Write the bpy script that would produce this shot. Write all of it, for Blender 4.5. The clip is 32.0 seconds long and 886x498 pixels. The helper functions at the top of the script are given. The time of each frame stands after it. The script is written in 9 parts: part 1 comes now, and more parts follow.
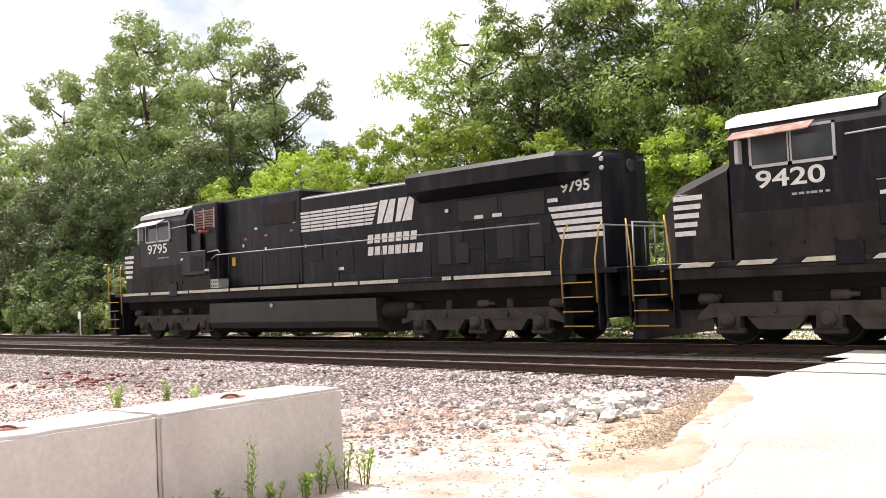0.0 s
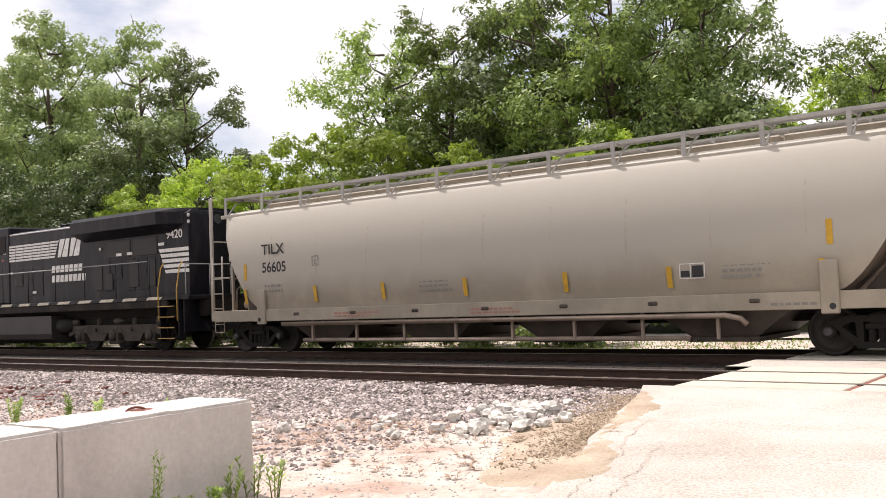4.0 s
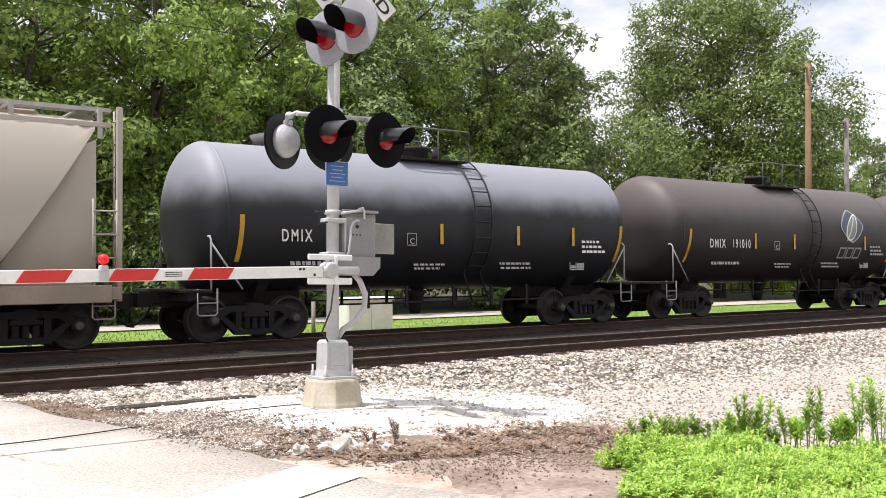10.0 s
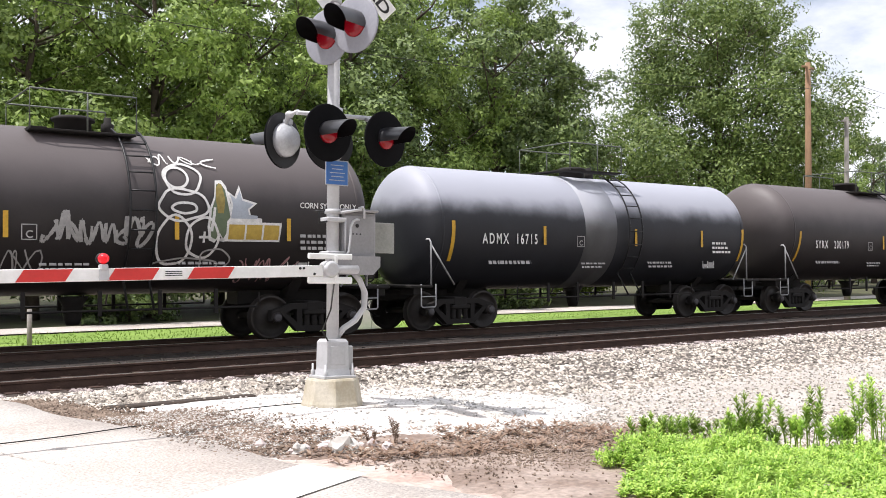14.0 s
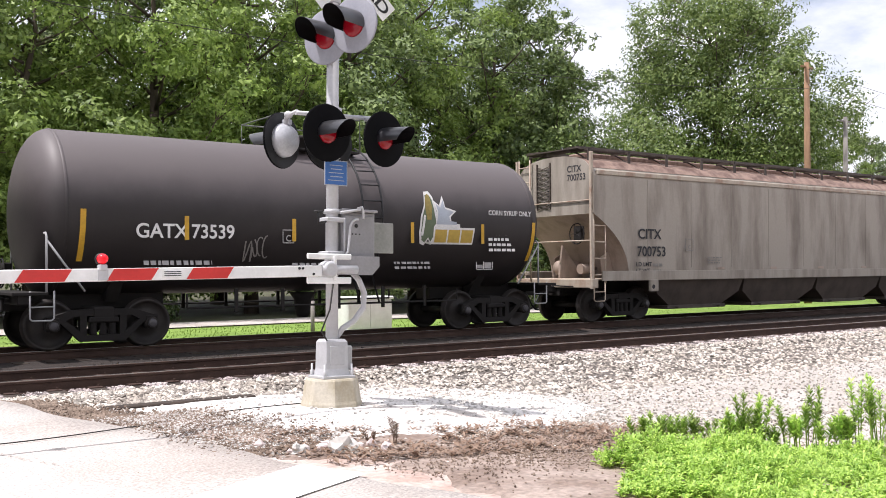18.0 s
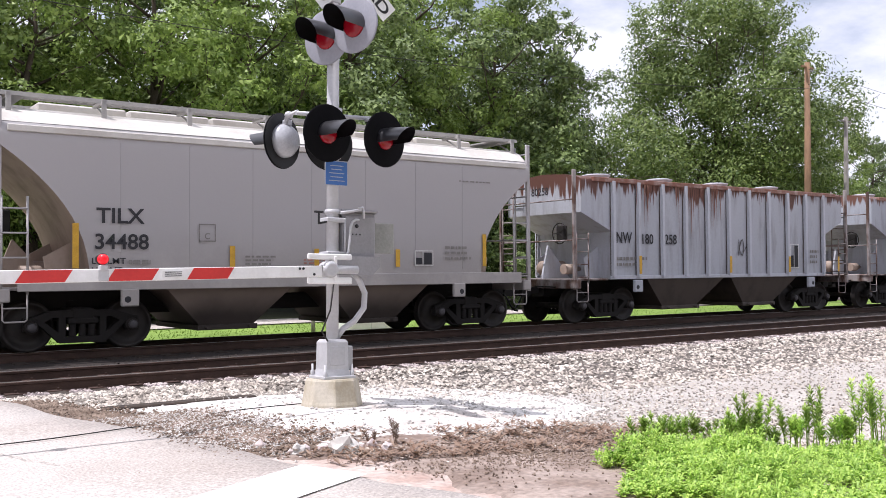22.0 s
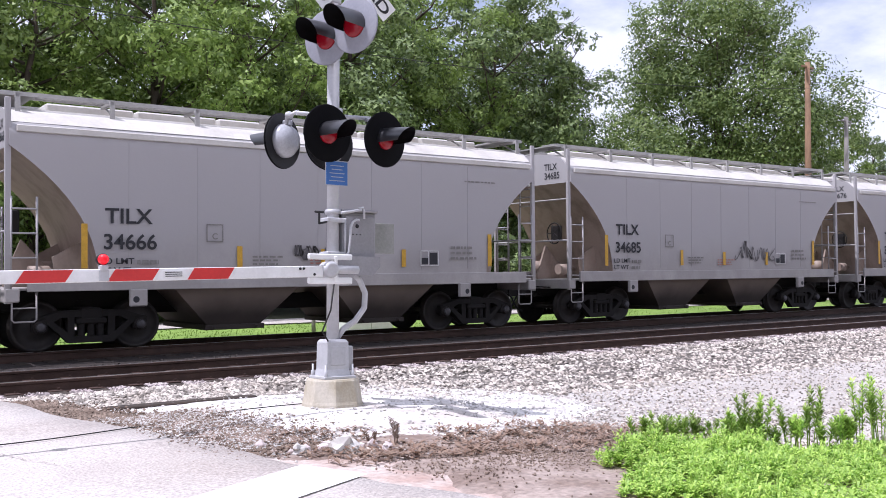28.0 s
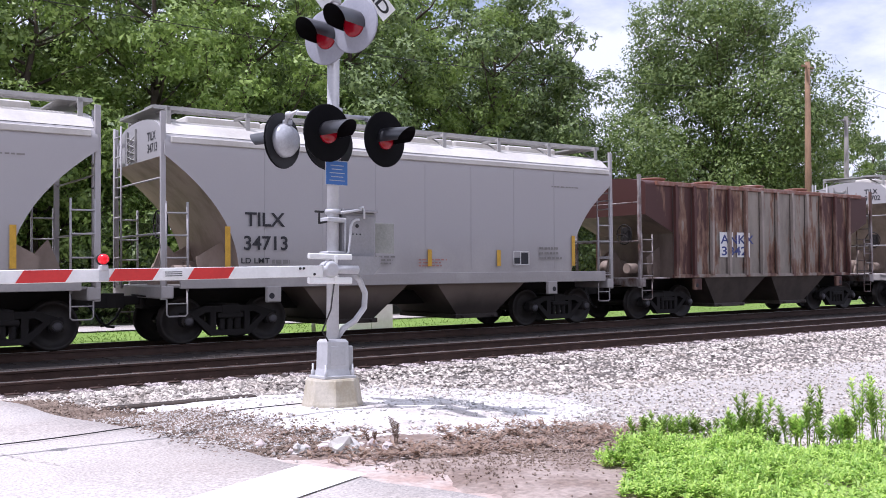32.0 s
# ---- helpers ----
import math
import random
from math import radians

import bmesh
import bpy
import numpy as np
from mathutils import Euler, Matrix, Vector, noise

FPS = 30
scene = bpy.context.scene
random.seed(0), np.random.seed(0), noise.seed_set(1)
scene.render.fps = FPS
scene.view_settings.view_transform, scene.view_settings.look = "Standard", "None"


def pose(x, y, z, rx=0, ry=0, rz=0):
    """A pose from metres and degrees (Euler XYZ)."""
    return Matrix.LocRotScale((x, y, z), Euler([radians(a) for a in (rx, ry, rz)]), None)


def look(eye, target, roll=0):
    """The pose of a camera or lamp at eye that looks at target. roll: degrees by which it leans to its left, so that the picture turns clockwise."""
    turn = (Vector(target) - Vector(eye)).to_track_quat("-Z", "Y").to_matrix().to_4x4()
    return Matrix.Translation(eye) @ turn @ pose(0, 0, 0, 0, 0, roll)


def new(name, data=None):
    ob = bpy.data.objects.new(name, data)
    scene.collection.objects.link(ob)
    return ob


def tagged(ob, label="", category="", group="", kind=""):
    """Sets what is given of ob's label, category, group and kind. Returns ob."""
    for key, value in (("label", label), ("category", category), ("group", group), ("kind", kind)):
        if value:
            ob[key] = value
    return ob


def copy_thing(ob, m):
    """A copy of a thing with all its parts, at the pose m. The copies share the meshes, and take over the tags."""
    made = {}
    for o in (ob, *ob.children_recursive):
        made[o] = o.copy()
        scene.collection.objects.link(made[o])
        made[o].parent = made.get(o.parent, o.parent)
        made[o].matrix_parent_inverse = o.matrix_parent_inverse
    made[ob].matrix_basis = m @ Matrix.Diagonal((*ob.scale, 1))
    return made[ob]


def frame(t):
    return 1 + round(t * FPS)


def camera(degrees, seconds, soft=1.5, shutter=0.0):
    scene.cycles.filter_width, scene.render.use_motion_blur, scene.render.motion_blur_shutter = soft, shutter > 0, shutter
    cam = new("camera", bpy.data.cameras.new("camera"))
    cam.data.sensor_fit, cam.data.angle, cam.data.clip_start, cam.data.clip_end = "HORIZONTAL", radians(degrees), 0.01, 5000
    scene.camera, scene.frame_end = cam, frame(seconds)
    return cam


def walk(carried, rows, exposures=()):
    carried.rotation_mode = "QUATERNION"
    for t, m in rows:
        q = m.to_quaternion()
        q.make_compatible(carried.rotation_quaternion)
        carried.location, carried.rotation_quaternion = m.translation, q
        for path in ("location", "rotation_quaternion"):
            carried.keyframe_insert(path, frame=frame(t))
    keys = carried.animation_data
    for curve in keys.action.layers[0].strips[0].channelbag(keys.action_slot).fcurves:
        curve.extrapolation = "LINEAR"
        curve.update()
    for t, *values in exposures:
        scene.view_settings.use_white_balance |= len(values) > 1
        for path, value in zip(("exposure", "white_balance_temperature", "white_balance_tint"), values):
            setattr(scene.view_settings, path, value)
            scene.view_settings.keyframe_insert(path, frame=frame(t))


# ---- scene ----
# Level crossing with a passing freight train. x runs along the track, y across it away from the camera; rail tops are at z = 0.
cam = camera(50.3, 32.0, soft=0.9, shutter=0.0)
EYE = (0.0, 0.0, 1.41)
LEVEL = pose(0, 0, 0, -1.18, 1.197, 0) @ pose(0, 0, 0, 0, 0, 43.22)   # tilt fitted so that the rails lie level in the camera's view
UP = (LEVEL.to_3x3() @ Vector((0, 0, 1))).normalized()
PAN = ((0.0, 0.0, 2.4, 0.8), (0.5, 0.1, 2.2, 0.7), (1.0, 0.7, 2.2, 0.7), (1.5, 2.2, 2.3, 0.5), (2.0, 3.1, 2.6, 0.5), (2.5, 3.8, 2.8, 0.5),
       (4.5, -7.9, 3.0, 0.6), (5.0, -9.1, 3.0, 0.4), (5.5, -13.4, 3.0, 0.3), (6.0, -22.6, 3.1, 0.3), (6.5, -36.1, 3.1, 0.0),
       (7.0, -50.8, 3.4, 0.0), (7.5, -65.2, 3.5, 0.0), (8.0, -74.6, 3.5, -0.1), (8.5, -80.4, 3.4, 0.0), (9.0, -79.6, 3.2, 0.0),
       (9.5, -79.2, 3.1, 0.1), (10.0, -79.1, 3.0, 0.1), (10.5, -79.1, 2.9, 0.1), (13.0, -79.1, 2.9, 0.1), (14.0, -79.1, 2.95, 0.1),
       (18.0, -79.15, 2.95, 0.15), (25.0, -79.1, 2.97, 0.2), (32.0, -79.1, 2.95, 0.2))
walk(cam, [(t, Matrix.Translation(EYE) @ LEVEL @ pose(0, 0, 0, 90 + p, r, y)) for t, y, p, r in PAN],
     exposures=((0.0, 0.42, 6700, 16), (2.5, 0.38, 6700, 16), (4.5, 0.02, 6700, 16), (5.2, 0.0, 6700, 16), (6.0, -0.14, 6650, 16), (7.0, -0.17, 6600, 15), (8.0, 0.02, 6550, 14), (9.2, 0.05, 6480, 13), (10.4, 0.20, 6380, 13), (18.4, 0.20, 6150, 17), (20.0, 0.06, 6100, 18), (25.0, 0.04, 5770, 21), (32.0, 0.0, 5560, 24)))

# ---- world and sun
SUN_TO = Vector((-0.46, 0.10, 1.0)).normalized()      # towards the sun
world = bpy.data.worlds.new("world")
scene.world = world
world.use_nodes = True
wn, wl = world.node_tree.nodes, world.node_tree.links
wn.clear()
sky = wn.new("ShaderNodeTexSky")
sky.sky_type, sky.sun_disc = "NISHITA", False
sky.sun_elevation = math.asin(SUN_TO.z)
sky.sun_rotation = math.atan2(SUN_TO.x, SUN_TO.y)
sky.air_density, sky.dust_density = 1.0, 1.0
tc = wn.new("ShaderNodeTexCoord")
mp = wn.new("ShaderNodeMapping")
mp.inputs["Scale"].default_value = (1.0, 1.0, 2.2)
cl = wn.new("ShaderNodeTexNoise")
cl.inputs["Scale"].default_value, cl.inputs["Detail"].default_value, cl.inputs["Roughness"].default_value = 2.6, 8.0, 0.55
cr = wn.new("ShaderNodeValToRGB")
cr.color_ramp.elements[0].position, cr.color_ramp.elements[1].position = 0.37, 0.48
cr.color_ramp.elements[0].color = (0.32, 0.32, 0.32, 1)      # thin haze over the blue as well
mx = wn.new("ShaderNodeMixRGB")
mx.inputs["Color2"].default_value = (10.2, 10.3, 10.5, 1)
bg = wn.new("ShaderNodeBackground")
bg.inputs["Strength"].default_value = 0.100
wo = wn.new("ShaderNodeOutputWorld")
wl.new(tc.outputs["Generated"], mp.inputs["Vector"]), wl.new(mp.outputs["Vector"], cl.inputs["Vector"])
wl.new(cl.outputs["Fac"], cr.inputs["Fac"]), wl.new(cr.outputs["Color"], mx.inputs["Fac"])
wl.new(sky.outputs["Color"], mx.inputs["Color1"]), wl.new(mx.outputs["Color"], bg.inputs["Color"])
wl.new(bg.outputs["Background"], wo.inputs["Surface"])
sun = new("sun", bpy.data.lights.new("sun", "SUN"))
sun.data.energy, sun.data.angle, sun.data.color = 5.0, radians(0.53), (1.0, 0.95, 0.87)
sun.matrix_world = look(SUN_TO * 60, (0, 0, 0))

# ---- materials
def mat(name, base, rough=0.7, metal=0.0, vary=0.25, scale=3.0, dark=None, streak=0.0, bump=0.15, fine=40.0, island=0.0, ramp=(0.35, 0.7), emit=0.0, ior=1.45):
    """A surface with two scales of change: broad stains towards the colour dark, and fine grain with relief; streak runs the stains down z."""
    m = bpy.data.materials.new(name)
    m.use_nodes = True
    n, l = m.node_tree.nodes, m.node_tree.links
    b = n["Principled BSDF"]
    b.inputs["Roughness"].default_value, b.inputs["Metallic"].default_value = rough, metal
    b.inputs["IOR"].default_value = ior
    tex = n.new("ShaderNodeTexCoord")
    big, small = n.new("ShaderNodeTexNoise"), n.new("ShaderNodeTexNoise")
    mapping = n.new("ShaderNodeMapping")
    mapping.inputs["Scale"].default_value = (1, 1, 1 - 0.9 * streak)
    info = n.new("ShaderNodeObjectInfo")
    add = n.new("ShaderNodeVectorMath")
    l.new(tex.outputs["Object"], add.inputs[0]), l.new(info.outputs["Random"], add.inputs[1])
    l.new(add.outputs[0], mapping.inputs["Vector"]), l.new(mapping.outputs["Vector"], big.inputs["Vector"]), l.new(tex.outputs["Object"], small.inputs["Vector"])
    big.inputs["Scale"].default_value, big.inputs["Detail"].default_value, big.inputs["Roughness"].default_value = scale, 5, 0.6
    small.inputs["Scale"].default_value, small.inputs["Detail"].default_value = fine, 4
    cr = n.new("ShaderNodeValToRGB")
    cr.color_ramp.elements[0].position, cr.color_ramp.elements[1].position = ramp
    dark = dark or tuple(c * (1 - vary) for c in base)
    cr.color_ramp.elements[0].color, cr.color_ramp.elements[1].color = (*base, 1), (*dark, 1)
    l.new(big.outputs["Fac"], cr.inputs["Fac"])
    hsv = n.new("ShaderNodeHueSaturation")
    l.new(cr.outputs["Color"], hsv.inputs["Color"])
    val = n.new("ShaderNodeMapRange")
    val.inputs["To Min"].default_value, val.inputs["To Max"].default_value = 1 - vary * 0.8, 1 + vary * 0.8
    if island:
        geo = n.new("ShaderNodeNewGeometry")
        mixv = n.new("ShaderNodeMath")
        mixv.operation = "MULTIPLY_ADD"
        mixv.inputs[1].default_value = island
        l.new(geo.outputs["Random Per Island"], mixv.inputs[0]), l.new(small.outputs["Fac"], mixv.inputs[2])
        sub = n.new("ShaderNodeMath")
        sub.operation = "SUBTRACT"
        sub.inputs[1].default_value = island / 2
        l.new(mixv.outputs[0], sub.inputs[0]), l.new(sub.outputs[0], val.inputs["Value"])
    else:
        l.new(small.outputs["Fac"], val.inputs["Value"])
    l.new(val.outputs["Result"], hsv.inputs["Value"]), l.new(hsv.outputs["Color"], b.inputs["Base Color"])
    if bump:
        bp = n.new("ShaderNodeBump")
        bp.inputs["Strength"].default_value, bp.inputs["Distance"].default_value = bump, 0.02
        l.new(small.outputs["Fac"], bp.inputs["Height"]), l.new(bp.outputs["Normal"], b.inputs["Normal"])
    if emit:
        b.inputs["Emission Color"].default_value, b.inputs["Emission Strength"].default_value = (*base, 1), emit
    return m


def leafmat(name, a, b2, thru=0.35):
    """Leaves: two greens shuffled leaf by leaf, part of the light passing through."""
    m = bpy.data.materials.new(name)
    m.use_nodes = True
    n, l = m.node_tree.nodes, m.node_tree.links
    p = n["Principled BSDF"]
    p.inputs["Roughness"].default_value = 0.55
    geo, cr, tr, mix = n.new("ShaderNodeNewGeometry"), n.new("ShaderNodeValToRGB"), n.new("ShaderNodeBsdfTranslucent"), n.new("ShaderNodeMixShader")
    cr.color_ramp.elements[0].color, cr.color_ramp.elements[1].color = (*a, 1), (*b2, 1)
    info, hsv, mr = n.new("ShaderNodeObjectInfo"), n.new("ShaderNodeHueSaturation"), n.new("ShaderNodeMapRange")
    mr.inputs["To Min"].default_value, mr.inputs["To Max"].default_value = 0.58, 1.32
    l.new(info.outputs["Random"], mr.inputs["Value"]), l.new(mr.outputs["Result"], hsv.inputs["Value"])
    l.new(geo.outputs["Random Per Island"], cr.inputs["Fac"]), l.new(cr.outputs["Color"], hsv.inputs["Color"])
    l.new(hsv.outputs["Color"], p.inputs["Base Color"]), l.new(hsv.outputs["Color"], tr.inputs["Color"])
    mix.inputs["Fac"].default_value = thru
    l.new(p.outputs["BSDF"], mix.inputs[1]), l.new(tr.outputs["BSDF"], mix.inputs[2])
    l.new(mix.outputs["Shader"], n["Material Output"].inputs["Surface"])
    return m


# ---- shape tools
class Geo:
    """Collects faces; every face keeps whether it is smooth."""
    def __init__(self):
        self.v, self.f, self.s = [], [], []

    def add(self, verts, faces, smooth=False):
        k = len(self.v)
        self.v += [tuple(p) for p in verts]
        self.f += [tuple(i + k for i in f) for f in faces]
        self.s += [smooth] * len(faces)
        return self

    def box(self, x0, x1, y0, y1, z0, z1, b=0.0):
        if not b:
            v = [(x, y, z) for x in (x0, x1) for y in (y0, y1) for z in (z0, z1)]
            return self.add(v, [(0, 1, 3, 2), (4, 6, 7, 5), (0, 4, 5, 1), (2, 3, 7, 6), (0, 2, 6, 4), (1, 5, 7, 3)])
        b = min(b, (x1 - x0) / 2.2, (y1 - y0) / 2.2, (z1 - z0) / 2.2)
        v, idx = [], {}
        for i, x in enumerate((x0, x1)):
            for j, y in enumerate((y0, y1)):
                for k, z in enumerate((z0, z1)):
                    sx, sy, sz = (1 - 2 * i), (1 - 2 * j), (1 - 2 * k)
                    for a, q in enumerate(((x, y + sy * b, z + sz * b), (x + sx * b, y, z + sz * b), (x + sx * b, y + sy * b, z))):
                        idx[i, j, k, a] = len(v)
                        v.append(q)
        f = []
        for i in (0, 1):
            q = [idx[i, 0, 0, 0], idx[i, 0, 1, 0], idx[i, 1, 1, 0], idx[i, 1, 0, 0]]
            f.append(q if i == 0 else q[::-1])
            q = [idx[0, i, 0, 1], idx[1, i, 0, 1], idx[1, i, 1, 1], idx[0, i, 1, 1]]
            f.append(q if i == 0 else q[::-1])
            q = [idx[0, 0, i, 2], idx[0, 1, i, 2], idx[1, 1, i, 2], idx[1, 0, i, 2]]
            f.append(q if i == 0 else q[::-1])
        for i in (0, 1):
            for j in (0, 1):
                f.append((idx[i, j, 0, 0], idx[i, j, 1, 0], idx[i, j, 1, 1], idx[i, j, 0, 1]))
                f.append((idx[i, 0, j, 0], idx[i, 1, j, 0], idx[i, 1, j, 2], idx[i, 0, j, 2]))
                f.append((idx[0, i, j, 1], idx[1, i, j, 1], idx[1, i, j, 2], idx[0, i, j, 2]))
                for k in (0, 1):
                    f.append((idx[i, j, k, 0], idx[i, j, k, 1], idx[i, j, k, 2]))
        return self.add(v, f)

    def rings(self, rings, smooth=True, cap=True, closed=True):
        """Skin over rings of equal length."""
        n = len(rings[0])
        v = [p for r in rings for p in r]
        f = []
        for a in range(len(rings) - 1):
            for i in range(n if closed else n - 1):
                j = (i + 1) % n
                f.append((a * n + i, a * n + j, (a + 1) * n + j, (a + 1) * n + i))
        k = len(self.v)
        self.add(v, f, smooth)
        if cap and closed:
            self.f += [tuple(range(k + n - 1, k - 1, -1)), tuple(range(k + (len(rings) - 1) * n, k + len(rings) * n))]
            self.s += [False, False]
        return self

    def tube(self, pts, r, seg=8, cap=True):
        """A round rod along points; r is one radius or one for each point."""
        pts = [Vector(p) for p in pts]
        rr = r if isinstance(r, (list, tuple)) else [r] * len(pts)
        out, last = [], None
        for i, p in enumerate(pts):
            d = (pts[min(i + 1, len(pts) - 1)] - pts[max(i - 1, 0)]).normalized()
            if last is None:
                last = d.orthogonal().normalized()
            a = (last - d * last.dot(d))
            a = a.normalized() if a.length > 1e-6 else d.orthogonal().normalized()
            last = a
            c = d.cross(a)
            out.append([p + (a * math.cos(2 * math.pi * k / seg) + c * math.sin(2 * math.pi * k / seg)) * rr[i] for k in range(seg)])
        return self.rings(out, True, cap)

    def lathe(self, o, axis, prof, seg=24, cap=True):
        """Turns (along, radius) pairs round an axis at o."""
        d = Vector(axis).normalized()
        a = d.orthogonal().normalized()
        c = d.cross(a)
        o = Vector(o)
        return self.rings([[o + d * h + (a * math.cos(2 * math.pi * k / seg) + c * math.sin(2 * math.pi * k / seg)) * max(r, 1e-4) for k in range(seg)] for h, r in prof], True, cap)

    def prism(self, poly, y0, y1, plane="xz"):
        """A polygon drawn in a plane and drawn out along the third axis."""
        put = {"xz": lambda a, b, c: (a, c, b), "yz": lambda a, b, c: (c, a, b), "xy": lambda a, b, c: (a, b, c)}[plane]
        n = len(poly)
        v = [put(a, b, y0) for a, b in poly] + [put(a, b, y1) for a, b in poly]
        return self.add(v, [tuple(range(n - 1, -1, -1)), tuple(range(n, 2 * n))] + [(i, (i + 1) % n, (i + 1) % n + n, i + n) for i in range(n)])

    def move(self, m):
        self.v = [tuple(m @ Vector(p)) for p in self.v]
        return self

    def mesh(self, name, material):
        me = bpy.data.meshes.new(name)
        me.from_pydata(self.v, [], self.f)
        me.polygons.foreach_set("use_smooth", self.s)
        me.materials.append(material)
        return me


def fixed(me):
    """Turns all faces of a closed mesh outward."""
    bm = bmesh.new()
    bm.from_mesh(me)
    bmesh.ops.recalc_face_normals(bm, faces=bm.faces)
    bm.to_mesh(me)
    bm.free()
    return me


def part(name, g, material, parent=None, label="", at=None):
    """Links a Geo, or a mesh that is already made, as one object under a thing."""
    me = fixed(g.mesh(name, material)) if isinstance(g, Geo) else g
    ob = new(name, me)
    if parent is not None:
        ob.parent = parent
    if at is not None:
        ob.matrix_basis = at
    if label:
        ob["label"] = label
    return ob


def thing(name, at, label, category, group="", kind=""):
    ob = new(name)
    ob.matrix_basis = at
    ob.empty_display_size = 0.2
    return tagged(ob, label, category, group, kind)


LETTERS = {}


def letter_meshes(words, spacing=1.0, key=""):
    """Flat lettering, one mesh a word, one unit high, centred on its own left bottom corner."""
    obs = []
    for w in words:
        cu = bpy.data.curves.new("lettering", "FONT")
        cu.body, cu.size, cu.extrude, cu.offset = w, 1.38, 0.0, 0.024
        cu.space_character = spacing
        ob = bpy.data.objects.new("lettering", cu)
        scene.collection.objects.link(ob)
        obs.append((w, ob))
    dg = bpy.context.evaluated_depsgraph_get()
    dg.update()
    for w, ob in obs:
        LETTERS[key + w] = bpy.data.meshes.new_from_object(ob.evaluated_get(dg))
    for w, ob in obs:
        bpy.data.objects.remove(ob)


def islands(me):
    """A flat mesh cut into its separate pieces, one for each character."""
    bm = bmesh.new()
    bm.from_mesh(me)
    bm.verts.ensure_lookup_table()
    left, out = set(range(len(bm.verts))), []
    while left:
        todo, seen = [left.pop()], []
        while todo:
            i = todo.pop()
            seen.append(i)
            for e in bm.verts[i].link_edges:
                j = e.other_vert(bm.verts[i]).index
                if j in left:
                    left.discard(j)
                    todo.append(j)
        index = {i: k for k, i in enumerate(seen)}
        faces = [[index[v.index] for v in f.verts] for f in bm.faces if f.verts[0].index in index]
        out.append(([bm.verts[i].co.copy() for i in seen], faces))
    bm.free()
    return out


def word(text, x, y, z, h, material, parent, stretch=1.0, slant=0.0, turn=0.0, name="letter", lean=0.0):
    """Lettering h high on a face that looks along -y, or, turned by 90, along -x; every large character is a part."""
    at = Matrix.Translation((x, y, z)) @ pose(0, 0, 0, 0, 0, -turn) @ pose(0, 0, 0, 90 - lean, 0, 0)
    shape = Matrix(((h * stretch, h * slant, 0, 0), (0, h, 0, 0), (0, 0, h, 0), (0, 0, 0, 1)))
    if h < 0.16:
        me = LETTERS[text].copy()
        me.materials.clear()
        me.materials.append(material)
        me.transform(shape)
        tagged(part("small_lettering", me, material, parent, at=at), kind="stuff")
        return
    for verts, faces in islands(LETTERS[text]):
        me = bpy.data.meshes.new(name)
        me.from_pydata(verts, [], faces)
        me.materials.append(material)
        me.transform(shape)
        part(name, me, material, parent, at=at)

# ---- surfaces
# ballast bed coloured dark to paint the shade in gaps between stones
M_BALLAST = mat("ballast_bed", (0.13, 0.112, 0.098), 0.95, vary=0.5, scale=6.0, dark=(0.06, 0.05, 0.043), bump=1.0, fine=28)
M_STONE = mat("ballast_stone", (0.46, 0.40, 0.385), 0.9, vary=0.6, scale=2.0, dark=(0.27, 0.225, 0.215), island=1.8, fine=30)
M_DARKSTONE = mat("oily_stone", (0.036, 0.029, 0.025), 0.9, vary=0.4, scale=2.0, dark=(0.03, 0.025, 0.02), island=1.0, fine=30)
M_OILBED = mat("oily_bed", (0.034, 0.026, 0.022), 0.95, vary=0.5, scale=3.0, dark=(0.018, 0.013, 0.011), bump=1.0, fine=28)
M_SOIL = mat("dry_soil", (0.52, 0.455, 0.41), 0.95, vary=0.5, scale=0.8, dark=(0.37, 0.26, 0.215), bump=1.0, fine=20, ramp=(0.45, 0.62))
M_LIME = mat("limestone_gravel", (0.68, 0.65, 0.62), 0.95, vary=0.7, scale=1.6, dark=(0.50, 0.45, 0.41), bump=1.0, fine=40, ramp=(0.44, 0.62))
M_LIMESTONE = mat("white_stone", (0.56, 0.535, 0.50), 0.9, vary=0.3, scale=3.0, island=0.6, fine=18)
M_ROAD = mat("worn_asphalt", (0.485, 0.445, 0.41), 0.9, vary=0.95, scale=0.45, dark=(0.39, 0.345, 0.31), bump=0.6, fine=45, ramp=(0.42, 0.62))
M_PAINT = mat("road_paint", (0.82, 0.82, 0.80), 0.8, vary=0.15, scale=4.0, dark=(0.62, 0.6, 0.56), fine=50)
M_PANEL = mat("crossing_concrete", (0.53, 0.49, 0.42), 0.85, vary=0.5, scale=1.2, dark=(0.45, 0.41, 0.35), fine=40)
M_RUBBER = mat("black_rubber", (0.05, 0.035, 0.03), 0.8, vary=0.3)
M_TIE = mat("creosote_timber", (0.055, 0.04, 0.03), 0.85, vary=0.45, scale=5.0, fine=25)
M_RAIL = mat("rusty_rail", (0.075, 0.043, 0.032), 0.7, metal=0.2, vary=0.35, scale=4.0)
M_SHINE = mat("polished_railhead", (0.55, 0.53, 0.50), 0.33, metal=1.0, vary=0.12, scale=3.0, bump=0.0)
M_GRASSLAND = mat("meadow", (0.20, 0.30, 0.055), 0.9, vary=0.4, scale=0.3, dark=(0.12, 0.20, 0.03), bump=1.0, fine=6)
# floor under the wood, darkened in its colour for tree shade
M_WOODFLOOR = mat("leaf_litter", (0.075, 0.085, 0.035), 0.95, vary=0.5, scale=0.8, dark=(0.055, 0.042, 0.025), bump=1.0, fine=8)
M_BANK = mat("grey_fine_gravel", (0.45, 0.42, 0.385), 0.95, vary=0.6, scale=1.2, dark=(0.35, 0.32, 0.285), bump=1.0, fine=30)
